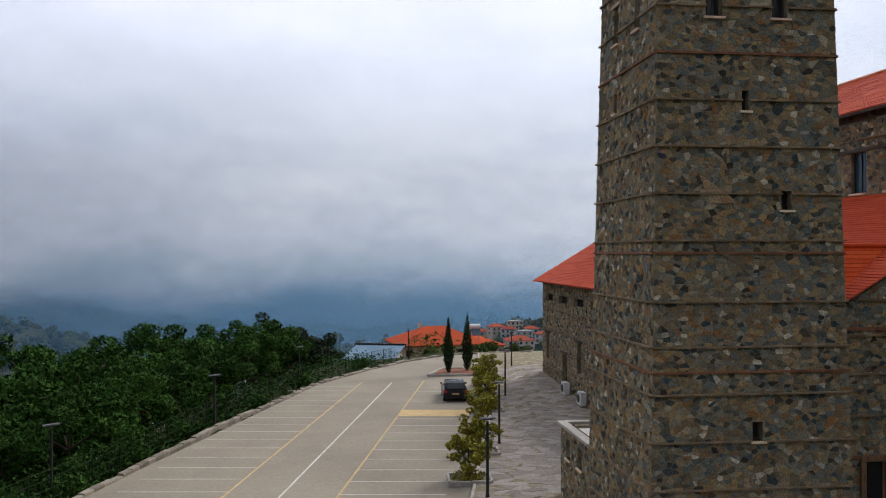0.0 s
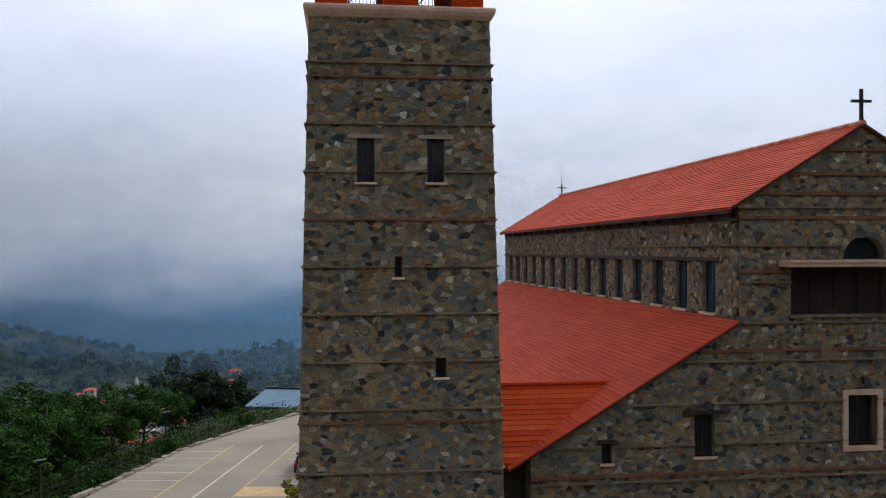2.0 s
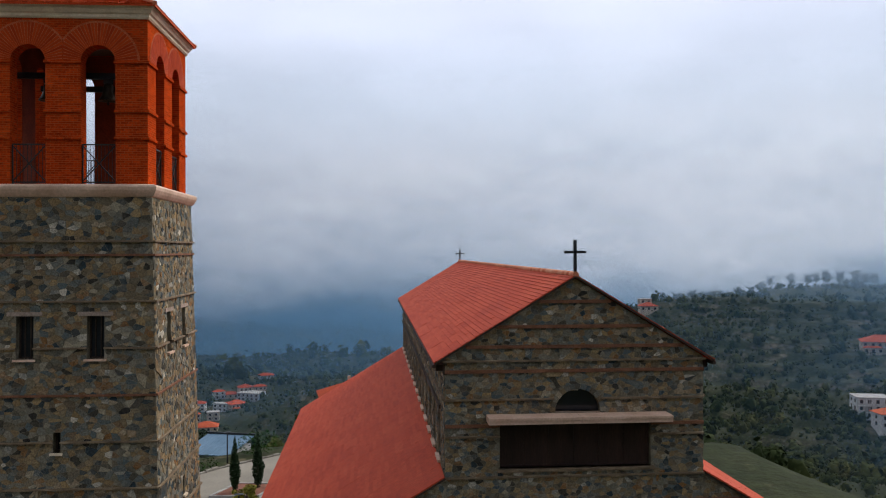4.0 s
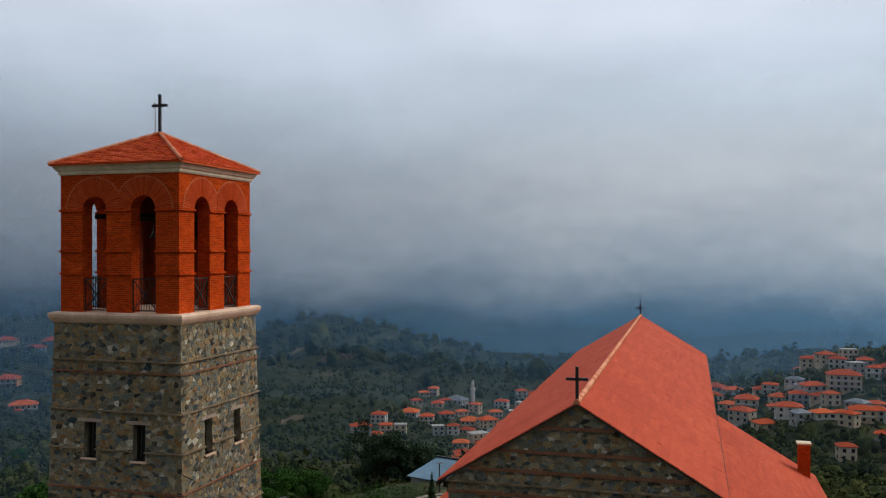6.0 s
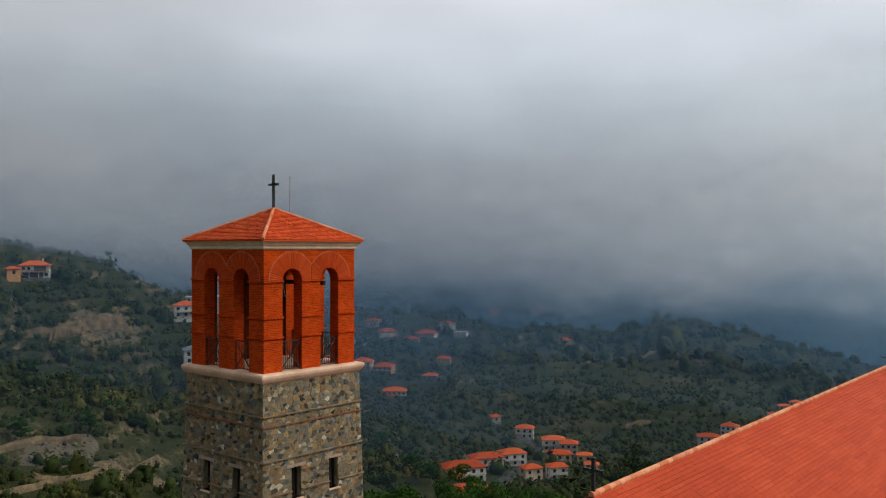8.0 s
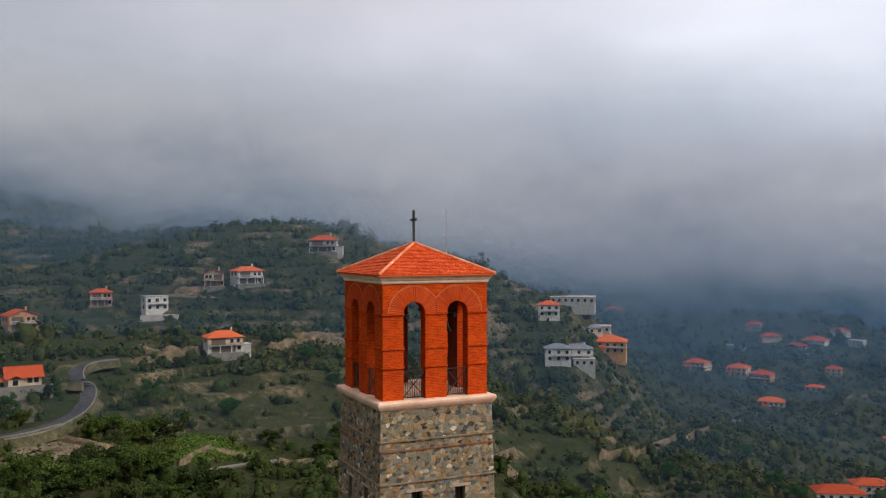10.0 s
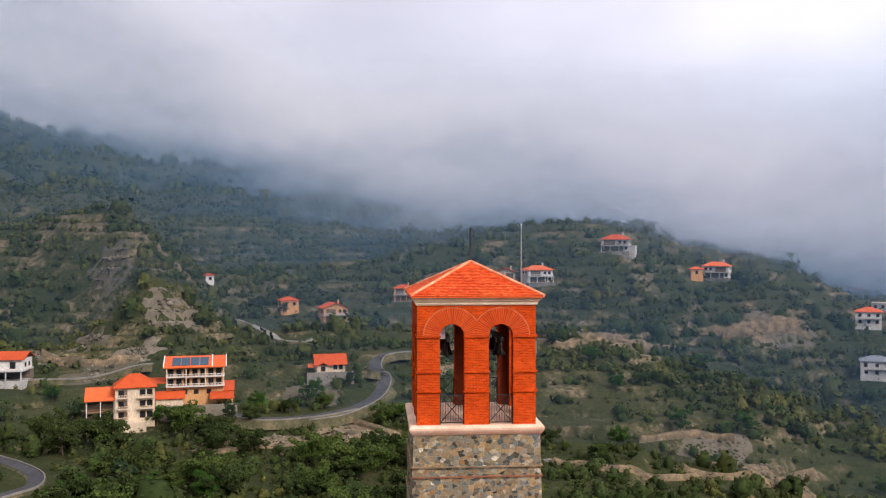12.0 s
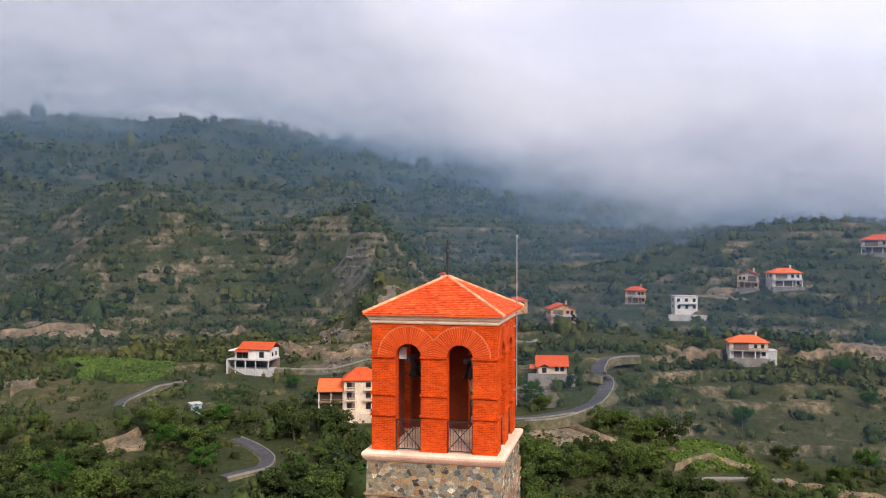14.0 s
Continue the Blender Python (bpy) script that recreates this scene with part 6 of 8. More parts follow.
    if storeys == 3:                        # a long balcony with posts on each upper floor
        for s in range(1, storeys):
            bal = thing_part("balcony", t)
            zz = 2.95 * s + 0.1
            q = Mesh()
            q.box(-w * 0.46, w * 0.46, -d / 2 - 1.6, -d / 2, zz - 0.2, zz)
            part("balcony_slab", q, "white", bal)
            q = Mesh()
            q.box(-w * 0.46, w * 0.46, -d / 2 - 1.6, -d / 2 - 1.54, zz + 0.82, zz + 0.9)
            part("handrail", q, "white", bal)
            for i in range(int(w * 2.2)):
                if i == 0:
                    post = Mesh()
                    post.box(-0.05, 0.05, -0.03, 0.03, 0, 0.85)
                    post_data = post.data("baluster", M["white"])
                part("baluster", post_data, "white", bal, at=pose(-w * 0.45 + i * 0.9 * w / int(w * 2.2), -d / 2 - 1.57, zz))
            for i in range(4):
                q = Mesh()
                u = -w * 0.45 + 0.9 * w * i / 3
                q.box(u - 0.12, u + 0.12, -d / 2 - 1.55, -d / 2 - 1.3, zz, zz + 2.75)
                part("post", q, WALLS[style], bal)
    if step:
        q = Mesh()
        q.box(-w * 0.02, w / 2 - 0.3, -d / 2 - 1.5, -d / 2, h - 3.1, h - 2.9)
        bal = thing_part("balcony", t)
        part("balcony_slab", q, "concrete", bal)
        q = Mesh()
        q.box(-w * 0.02, w / 2 - 0.3, -d / 2 - 1.5, -d / 2 - 1.42, h - 2.9, h - 2.1)
        part("parapet", q, "white", bal)
    return t


house(-223, -133, 135, 3.4, 3.2, 1, "blue", "flat")
house(-388, -86, 110, 4, 6, 1, "white", "tile")
house(-1046, 935, 56, 24, 15, 2, "white", "flat")
house(-729, 742, 17, 18, 12, 2, "cream", "tile")
house(-671, 706, 62, 20, 14, 1, "cream", "tile")
house(-683, 668, 31, 22, 13, 1, "grey", "flat")
house(-526, 478, 20, 19, 12, 2, "cream", "tile")
house(-494, 492, 31, 16, 14, 2, "cream", "tile")
house(-476, 499, 29, 16, 13, 2, "ochre", "tile")
house(-634, 706, 38, 19, 13, 1, "white", "tile")
house(-641, 740, 27, 24, 18, 1, "white", "tile")
house(-649, 787, 70, 17, 13, 2, "white", "tile")
house(-619, 778, 24, 15, 12, 2, "white", "flat")
house(-729, 989, 67, 22, 14, 2, "white", "tile")
house(-676, 1027, 42, 22, 15, 1, "cream", "tile")
house(-515, 623, 35, 13, 9, 2, "cream", "tile")
house(-428, 503, 26, 12, 8, 1, "grey", "tile")
house(-405, 437, 39, 17, 11, 1, "cream", "tile")
house(-506, 828, 50, 14, 11, 1, "cream", "tile")
house(-310, 432, 55, 6, 6, 1, "grey", "tile")
house(-278, 420, 30, 11, 8, 2, "white", "tile")
house(-249, 408, 38, 13, 9, 2, "white", "tile")
house(-227, 335, 58, 13, 9, 2, "white", "tile")
house(-219, 303, 58, 15, 9, 2, "cream", "tile")
house(-202, 264, 58, 18, 10, 2, "white", "tile")
house(-173, 234, 30, 16, 12, 1, "white", "tile")
house(-200, 313, 62, 9, 7, 2, "cream", "tile")
house(-217, 364, 40, 12, 8, 2, "cream", "tile")
house(-236, 404, 32, 10, 8, 2, "cream", "tile")
house(-192, 323, 50, 9, 7, 2, "white", "tile")
house(-219, 393, 32, 8, 6, 1, "cream", "tile")
house(-198, 365, 30, 7, 6, 1, "white", "tile")
house(-350, 225, 60, 11, 9, 2, "white", "tile")
house(-354, 256, 70, 8, 7, 1, "cream", "slate")
house(-310, 205, 62, 12, 9, 2, "white", "slate")
house(-312, 218, 62, 13, 9, 2, "white", "slate")
house(-306, 217, 62, 10, 7, 1, "grey", "flat")
house(-190, 492, 30, 13, 8, 2, "grey", "tile")
house(-192, 531, 6, 10, 8, 2, "white", "tile")
house(-182, 497, 6, 9, 6, 1, "cream", "tile")
house(-185, 575, 4, 13, 11, 1, "grey", "tile")
house(-201, 660, 26, 9, 6, 1, "cream", "tile")
house(-176, 616, 12, 9, 8, 1, "cream", "tile")
house(-170, 570, 12, 10, 8, 2, "cream", "tile")
house(-167, 638, 348, 16, 12, 1, "grey", "slate")
house(-145, 599, 10, 14, 11, 1, "cream", "tile")
house(-140, 571, 347, 10, 7, 1, "cream", "tile")
house(-112, 519, 345, 16, 10, 1, "cream", "tile")
house(-114, 463, 33, 18, 14, 1, "grey", "tile")
house(-136, 665, 358, 11, 7, 2, "white", "tile")
house(-131, 594, 44, 13, 10, 2, "cream", "tile")
house(-116, 596, 7, 16, 13, 1, "cream", "tile")
house(-117, 700, 6, 13, 8, 1, "cream", "tile")
house(-99, 693, 341, 19, 14, 2, "grey", "flat")
house(-107, 666, 40, 14, 11, 2, "cream", "tile")
house(-105, 826, 16, 14, 9, 1, "white", "tile")
house(-118, 666, 343, 12, 7, 2, "white", "flat")
house(-164, 599, 34, 11, 8, 1, "grey", "tile")
house(90, 596, 2, 12, 7, 2, "cream", "tile")
house(98, 581, 23, 11, 8, 2, "cream", "tile")
house(101, 551, 347, 10, 7, 2, "white", "tile")
house(96, 491, 0, 17, 11, 3, "cream", "tile")
house(81, 497, 23, 13, 8, 2, "white", "tile")
house(64, 449, 3, 13, 9, 2, "white", "tile")
house(66, 520, 340, 13, 8, 1, "cream", "tile")
house(78, 433, 23, 10, 7, 1, "white", "tile")
house(87, 433, 337, 10, 7, 1, "white", "tile")
house(96, 432, 359, 12, 8, 2, "cream", "tile")
house(114, 436, 357, 12, 8, 1, "cream", "tile")
house(123, 515, 321, 11, 9, 1, "cream", "tile")
house(134, 510, 343, 16, 10, 2, "white", "tile")
house(141, 491, 5, 14, 11, 2, "white", "tile")
house(170, 544, 3, 10, 7, 2, "cream", "tile")
house(189, 550, 352, 12, 10, 1, "cream", "tile")
house(171, 483, 339, 12, 9, 3, "white", "tile")
house(133, 441, 342, 12, 8, 1, "cream", "tile")
house(129, 402, 331, 15, 9, 2, "grey", "flat")
house(156, 437, 2, 17, 14, 2, "cream", "tile")
house(116, 344, 16, 7, 6, 1, "cream", "tile")
house(99, 390, 344, 9, 6, 1, "grey", "tile")
house(134, 351, 351, 12, 8, 2, "white", "flat")
house(79, 365, 9, 7, 6, 2, "cream", "tile")
house(106, 458, 345, 9, 6, 1, "cream", "tile")
house(156, 515, 341, 16, 13, 1, "grey", "slate")
house(169, 510, 15, 10, 6, 1, "white", "tile")
house(148, 399, 338, 8, 6, 1, "cream", "tile")
house(142, 401, 14, 6, 6, 1, "cream", "tile")
house(73, 492, 2, 10, 7, 2, "grey", "tile")
house(108, 531, 21, 9, 7, 2, "grey", "flat")
house(-997, 596, 68, 24, 18, 2, "cream", "tile")
house(-349, 262, 50, 19, 13, 2, "ochre", "tile")
house(-359, 262, 51, 14, 10, 1, "grey", "flat")
house(-871, 643, 73, 24, 18, 1, "cream", "tile")
house(-368, 252, 53, 24, 16, 1, "grey", "flat")
house(7, 642, 31, 13, 9, 2, "cream", "tile")
house(19, 645, 8, 12, 9, 1, "white", "tile")
house(30, 638, 345, 13, 11, 2, "cream", "tile")
house(42, 630, 29, 13, 9, 2, "grey", "tile")
house(12, 619, 356, 14, 11, 1, "cream", "tile")
house(27, 591, 18, 14, 9, 2, "white", "tile")
house(38, 546, 344, 13, 8, 1, "cream", "tile")
house(47, 523, 353, 13, 11, 2, "cream", "tile")
house(58, 552, 5, 12, 8, 1, "cream", "tile")
house(42, 466, 330, 12, 9, 2, "cream", "tile")
house(52, 441, 27, 11, 8, 1, "cream", "tile")
house(21, 550, 18, 13, 10, 1, "grey", "slate")
house(-1373, 824, 77, 24, 17, 2, "white", "tile")
house(280, 425, 337, 21, 14, 2, "cream", "tile")
house(226, 343, 347, 14, 11, 3, "white", "flat")
house(225, 324, 358, 14, 9, 2, "white", "tile")
house(229, 316, 299, 11, 7, 2, "white", "tile")
house(278, 389, 345, 10, 7, 1, "white", "flat")
house(90, 642, 24, 10, 7, 1, "white", "tile")
house(101, 640, 23, 10, 7, 2, "grey", "slate")
house(110, 572, 21, 10, 6, 2, "cream", "flat")
house(115, 542, 359, 9, 7, 1, "grey", "tile")
house(115, 512, 335, 8, 6, 2, "white", "tile")
house(62, 548, 341, 9, 6, 2, "grey", "tile")
house(75, 536, 339, 10, 7, 1, "white", "slate")
house(78, 522, 12, 8, 6, 1, "grey", "slate")
house(82, 479, 1, 9, 6, 1, "cream", "tile")
house(86, 465, 22, 8, 6, 2, "cream", "tile")
house(61, 492, 13, 9, 6, 1, "cream", "tile")
house(68, 432, 24, 8, 7, 2, "grey", "slate")
house(96, 447, 323, 10, 7, 2, "grey", "slate")
house(103, 434, 345, 8, 7, 2, "grey", "tile")
house(88, 418, 323, 8, 6, 2, "cream", "tile")
house(143, 523, 5, 10, 7, 1, "grey", "tile")
house(128, 507, 321, 12, 9, 2, "grey", "slate")
house(161, 495, 340, 9, 6, 2, "grey", "flat")
house(189, 558, 2, 8, 6, 2, "cream", "flat")
house(124, 439, 5, 11, 8, 2, "grey", "flat")
house(143, 426, 340, 8, 7, 1, "cream", "slate")
house(122, 396, 355, 10, 7, 1, "cream", "flat")
house(161, 433, 1, 10, 7, 1, "cream", "flat")
house(121, 450, 343, 7, 6, 2, "cream", "slate")
house(136, 464, 332, 7, 6, 1, "cream", "tile")
house(-188, 600, 36, 8, 6, 1, "cream", "tile")
house(-195, 667, 2, 8, 7, 2, "cream", "tile")
house(-174, 631, 34, 9, 6, 1, "grey", "tile")
house(-155, 610, 45, 9, 6, 1, "cream", "tile")
house(-148, 625, 346, 9, 6, 2, "cream", "tile")
house(-131, 620, 31, 10, 7, 2, "cream", "tile")
house(-117, 626, 7, 9, 7, 2, "cream", "flat")
house(-126, 696, 29, 9, 6, 2, "white", "tile")
house(-106, 704, 18, 11, 10, 2, "cream", "tile")
house(-95, 713, 17, 10, 7, 1, "cream", "tile")
house(-122, 531, 44, 12, 9, 2, "cream", "flat")
house(-113, 548, 358, 12, 9, 2, "white", "slate")
house(-129, 514, 10, 10, 8, 1, "cream", "tile")
house(-144, 548, 11, 8, 6, 2, "white", "tile")
house(-153, 542, 25, 8, 6, 2, "grey", "flat")
house(-173, 521, 14, 8, 6, 2, "cream", "flat")
house(-179, 509, 15, 8, 6, 2, "cream", "tile")
house(-110, 481, 346, 9, 6, 1, "cream", "tile")
house(-97, 504, 30, 8, 7, 2, "cream", "flat")


# ---- the three larger houses on the slope opposite ----
def gable_roof(x0, x1, y0, y1, z, rise, t, mat="village_tile", along="x"):
    """A pitched roof slab of 0.2 m with overhang, ridge along x or y."""
    r = Mesh()
    if along == "x":
        c = (y0 + y1) / 2
        prof = [(y0, z), (c, z + rise), (y1, z), (y1, z - 0.2), (c, z + rise - 0.25), (y0, z - 0.2)]
        r.rings([[(x, y, zz) for y, zz in prof] for x in (x0, x1)])
    else:
        c = (x0 + x1) / 2
        prof = [(x0, z), (c, z + rise), (x1, z), (x1, z - 0.2), (c, z + rise - 0.25), (x0, z - 0.2)]
        r.rings([[(x, y, zz) for x, zz in prof] for y in (y0, y1)])
    return part("roof", r, mat, t)


def lean_roof(x0, x1, y0, y1, z0, z1, t, mat="village_tile"):
    r = Mesh()
    r.rings([[(x, y0, z0), (x, y1, z1), (x, y1, z1 + 0.2), (x, y0, z0 + 0.2)] for x in (x0, x1)])
    return part("roof", r, mat, t)


def block(name, t, mat, *b):
    m = Mesh()
    m.box(*b)
    return part(name, m, mat, t)


def windows(t, us, y, z, yaw=0, scale=(1, 1, 1)):
    for u in us:
        win = part("window", WIN_FRAME, "wood", t, at=pose(u, y - 0.003, z, 0, 0, yaw) @ Matrix.Diagonal((*scale, 1)))
        part("pane", PANE_DATA, "glass", win)


def balustrade(t, x0, x1, y, z, mat="white"):
    bal = thing_part("balcony", t)
    block("handrail", bal, mat, x0, x1, y - 0.05, y + 0.05, z + 0.8, z + 0.92)
    block("balcony_slab", bal, mat, x0, x1, y - 0.08, y + 1.5, z - 0.2, z)
    n = int((x1 - x0) / 0.45)
    post = Mesh()
    post.box(-0.06, 0.06, -0.03, 0.03, 0, 0.8)
    data = post.data("baluster", M[mat])
    for i in range(n + 1):
        part("baluster", data, mat, bal, at=pose(x0 + (x1 - x0) * i / n, y, z))


def hill_house(x, y, yaw, w, d, style, upper="cream", gable=False, base="white", wing=0.0):
    """A two-storey house set into the slope: open veranda below, balcony and shuttered windows above, tiled roof and a chimney."""
    rnd = random.Random(int(abs(x) * 3 + abs(y)))
    t = thing("house", "two-storey %s house with veranda and red tiled roof" % style, "house", pose(x, y, float(ground_height(x, y)), 0, 0, yaw), "village houses")
    f = -d / 2
    block("lower_wall", t, WALLS[base], -w / 2, w / 2, f + 1.8, d / 2, -5, 3.0)
    block("terrace_base", t, "lane_concrete", -w / 2 - 0.6, w / 2 + 0.6, f - 0.8, f + 1.8, -5, 0.0)
    # dark sheet on the back wall paints the veranda's shade
    block("veranda_recess", t, "plaster_and_shade", -w * 0.38, w * 0.3, f + 1.74, f + 1.8, 0.1, 2.6)
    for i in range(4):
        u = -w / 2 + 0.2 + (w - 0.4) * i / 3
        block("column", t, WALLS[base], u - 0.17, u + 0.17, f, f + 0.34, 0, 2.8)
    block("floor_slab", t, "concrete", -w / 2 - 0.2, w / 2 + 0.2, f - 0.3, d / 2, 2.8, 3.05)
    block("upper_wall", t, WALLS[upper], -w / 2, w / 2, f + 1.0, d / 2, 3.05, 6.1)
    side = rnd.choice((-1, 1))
    # flat dark sheet in place of a hollow: balcony shade as colour
    block("balcony_recess", t, "plaster_and_shade", min(0, side * w * 0.4), max(0, side * w * 0.4), f + 0.94, f + 1.0, 3.15, 5.6)
    balustrade(t, -w / 2, w / 2, f - 0.2, 3.05, rnd.choice(("white", "wood", "wall_cream")))
    windows(t, (-side * w * 0.18, -side * w * 0.36), f + 1.0, 3.9, scale=(0.9, 1, 0.95))
    windows(t, (w * 0.4,), f + 1.8, 0.9)
    for v in (-d * 0.1, d * 0.25):
        for e in (-1, 1):
            windows(t, (e * (w / 2 + 0.003),), v, 4.0, 90 * e)
    if gable:
        gable_roof(-w / 2 - 0.6, w / 2 + 0.6, f + 0.2, d / 2 + 0.5, 6.1, d * 0.26, t, along="y")
        pent = Mesh()
        pent.rings([[(-w / 2, yy, 6.05), (w / 2, yy, 6.05), (0, yy, 6.0 + d * 0.24)] for yy in (f + 1.0, d / 2)])
        part("gable_wall", pent, WALLS[upper], t)
    else:
        r = Mesh()
        q = [(-w / 2 - 0.6, f + 0.2, 6.1), (w / 2 + 0.6, f + 0.2, 6.1), (w / 2 + 0.6, d / 2 + 0.6, 6.1), (-w / 2 - 0.6, d / 2 + 0.6, 6.1)]
        r.v = [(a, b, c - 0.2) for a, b, c in q] + q + [(-w / 2 + d * 0.42, 0.4, 6.1 + d * 0.24), (w / 2 - d * 0.42, 0.4, 6.1 + d * 0.24)]
        r.f = [(3, 2, 1, 0), (0, 1, 5, 4), (1, 2, 6, 5), (2, 3, 7, 6), (3, 0, 4, 7), (4, 5, 9, 8), (5, 6, 9), (6, 7, 8, 9), (7, 4, 8)]
        part("roof", r, "village_tile", t)
    block("chimney", t, WALLS[upper], w * 0.22, w * 0.22 + 0.7, 1.0, 1.6, 6.3, 6.3 + d * 0.24 + 0.9)
    if wing:
        block("garage", t, "wall_grey", w / 2, w / 2 + wing, f + 2.0, d / 2 - 1, -5, 2.7)
        block("garage_roof", t, "concrete", w / 2, w / 2 + wing + 0.2, f + 1.8, d / 2 - 0.8, 2.7, 2.95)
    return t


hill_house(-379, 58, 80, 9, 8, "cream", "cream", True, "ochre")
hill_house(-376, 73, 104, 13, 9, "white", "white")
hill_house(-314, 50, 92, 14, 10, "cream", "cream", wing=3.5)
hill_house(-402, 119, 66, 14, 11, "grey and white", "grey", base="grey", wing=3.0)
hill_house(-388, 167, 58, 13, 9, "white", "white")
hill_house(-346, -24, 112, 11, 9, "ochre", "ochre", True, "ochre")
hill_house(-376, 8, 88, 9, 7, "ochre", "ochre", base="ochre")
house(-387, 156, 78, 6, 6, 1, "ochre", "tile")
house(-360, 29, 104, 10, 6, 2, "white", "flat")
house(-359, -45, 110, 8, 7, 1, "ochre", "tile")
bungalow = thing("house", "low cream bungalow under a broad bright orange gable roof", "house", pose(-284, -22, float(ground_height(-284, -22)), 0, 0, 98), "village houses")
block("wall", bungalow, "wall_cream", -5.6, 5.2, -3.6, 4.5, -5, 2.7)
gable_roof(-6.2, 6.0, -4.8, 5.6, 2.7, 3.4, bungalow)
block("porch_wall", bungalow, "wall_cream", -5.2, -0.6, -5.6, -3.6, -5, 2.3)
gable_roof(-5.8, 0.0, -6.4, -2.2, 2.3, 1.5, bungalow, along="y")
windows(bungalow, (1.6, 3.6), -3.6, 0.8, scale=(1.1, 1, 1.1))
windows(bungalow, (-3.0,), -5.6, 0.5, scale=(1.2, 1, 1.2))
lean_roof(-8.2, -6.2, -4.0, 2.0, 1.6, 2.2, bungalow)
block("garden_wall", bungalow, "lane_concrete", -9, 8, -8.4, -8.0, -5, 0.5)

villa = thing("house", "white modern two-storey house over an open dark terrace", "house", pose(-268, -132.5, -15.2, 0, 0, 92), "village houses")
block("floor_slab", villa, "wall_grey", -9, 8, -6, 5, 4.3, 4.7)
block("rear_wall", villa, "plaster_and_shade", -9, 8, 2, 5, -3, 4.3)
block("basement", villa, "wall_grey", -8.4, 8, -5.2, 2, -3, 1.0)
block("side_wall", villa, "wall_grey", -9, -8.4, -6, 2, -3, 4.3)
for x in (-5.5, -1.5, 2.5, 7.5):
    block("column", villa, "wall_grey", x - 0.2, x + 0.2, -5.8, -5.4, -3, 4.3)
block("upper_wall", villa, "white", -6.5, 7.5, -4, 5, 4.7, 8.3)
windows(villa, (-4.5, -2.2), -4.0, 5.0, scale=(1.7, 1, 1.7))
windows(villa, (4.2,), -4.0, 5.3, scale=(1.4, 1, 1.5))
for y in (-1.5, 2.0):
    windows(villa, (7.503,), y, 5.6, 90)
gable_roof(-5.2, 8.3, -4.8, 5.8, 8.4, 2.3, villa)
block("flat_roof", villa, "white", -9, -5, -4, 4, 7.4, 7.8)
lean_roof(-6, -0.5, -5.8, -3.9, 7.3, 8.1, villa)

guest = thing("house", "cream three-storey house with red hip roof and dark balcony wing", "house", pose(-238, -80.5, -24.0, 0, 0, 106), "village houses")
block("wall", guest, "wall_cream", -5.8, 5.8, -4.5, 5, -4, 12.2)
r = Mesh()
k = [(-6.5, -5.2, 12.2), (6.5, -5.2, 12.2), (6.5, 5.7, 12.2), (-6.5, 5.7, 12.2)]
r.v = [(a, b, c - 0.25) for a, b, c in k] + k + [(-1.6, 0.2, 15.8), (1.6, 0.2, 15.8)]
r.f = [(3, 2, 1, 0), (0, 1, 5, 4), (1, 2, 6, 5), (2, 3, 7, 6), (3, 0, 4, 7), (4, 5, 9, 8), (5, 6, 9), (6, 7, 8, 9), (7, 4, 8)]
part("roof", r, "village_tile", guest)
for z in (2.6, 6.0, 9.4):
    windows(guest, (-4.0, 2.2, 4.3), -4.5, z + 0.1, scale=(1.25, 1, 1.3))
    # no hollow here, a dark sheet paints the shade behind the balcony
    block("recess", guest, "plaster_and_shade", -4.9, -2.2, -4.54, -4.49, z - 0.3, z + 2.0)
    balustrade(guest, -5.0, -2.0, -5.8, z - 0.35, "wall_cream")
balustrade(guest, 0.8, 5.4, -5.8, 5.6, "wall_cream")
balustrade(guest, 0.8, 5.4, -5.8, 9.0, "wall_cream")
block("wing_wall", guest, "wall_cream", -14.2, -5.8, -2.5, 4.5, -4, 8.6)
for z in (1.6, 5.2):
    # dark sheet on the wing wall stands for shade behind the wooden balcony
    block("recess", guest, "dark_wood", -13.8, -6.2, -2.56, -2.45, z - 0.2, z + 2.6)
    balustrade(guest, -14.0, -6.0, -3.9, z - 0.3, "wood")
for x in (-14.0, -10.0, -6.1):
    block("post", guest, "white", x - 0.12, x + 0.12, -4.0, -3.76, -4, 8.4)
lean_roof(-14.6, -5.8, -4.4, 4.6, 8.3, 11.2, guest)
block("porch", guest, "wall_cream", -6.5, 3.2, -8.2, -4.5, -4, 1.8)

hotel = thing("house", "ochre guest house with white balustraded balconies and red gable roof", "house", pose(-251, -64.5, -17.2, 0, 0, 99), "village houses")
block("wall", hotel, "wall_ochre", -8.8, 9.2, -4.5, 5.5, -8, 3.4)
block("upper_wall", hotel, "wall_ochre", -8.8, 9.2, -4.5, 5.5, 3.4, 9.6)
gable_roof(-9.6, 10.0, -6.3, 6.3, 9.8, 3.0, hotel)
solar = Mesh()
for i in range(4):
    x = -7.0 + i * 2.9
    solar.rings([[(x, -5.3, 10.3 + d), (x + 2.7, -5.3, 10.3 + d), (x + 2.7, -1.2, 12.3 + d), (x, -1.2, 12.3 + d)] for d in (0.0, 0.1)])
part("solar_panel", solar, "blue_glass", hotel, "dark blue solar panels")
for x in (-9.6, 5.6, 10.0):
    v = Mesh()
    v.beam((x, -6.35, 9.95), (x, 0, 13.0), 0.3, 0.3)
    part("verge", v, "white", hotel)
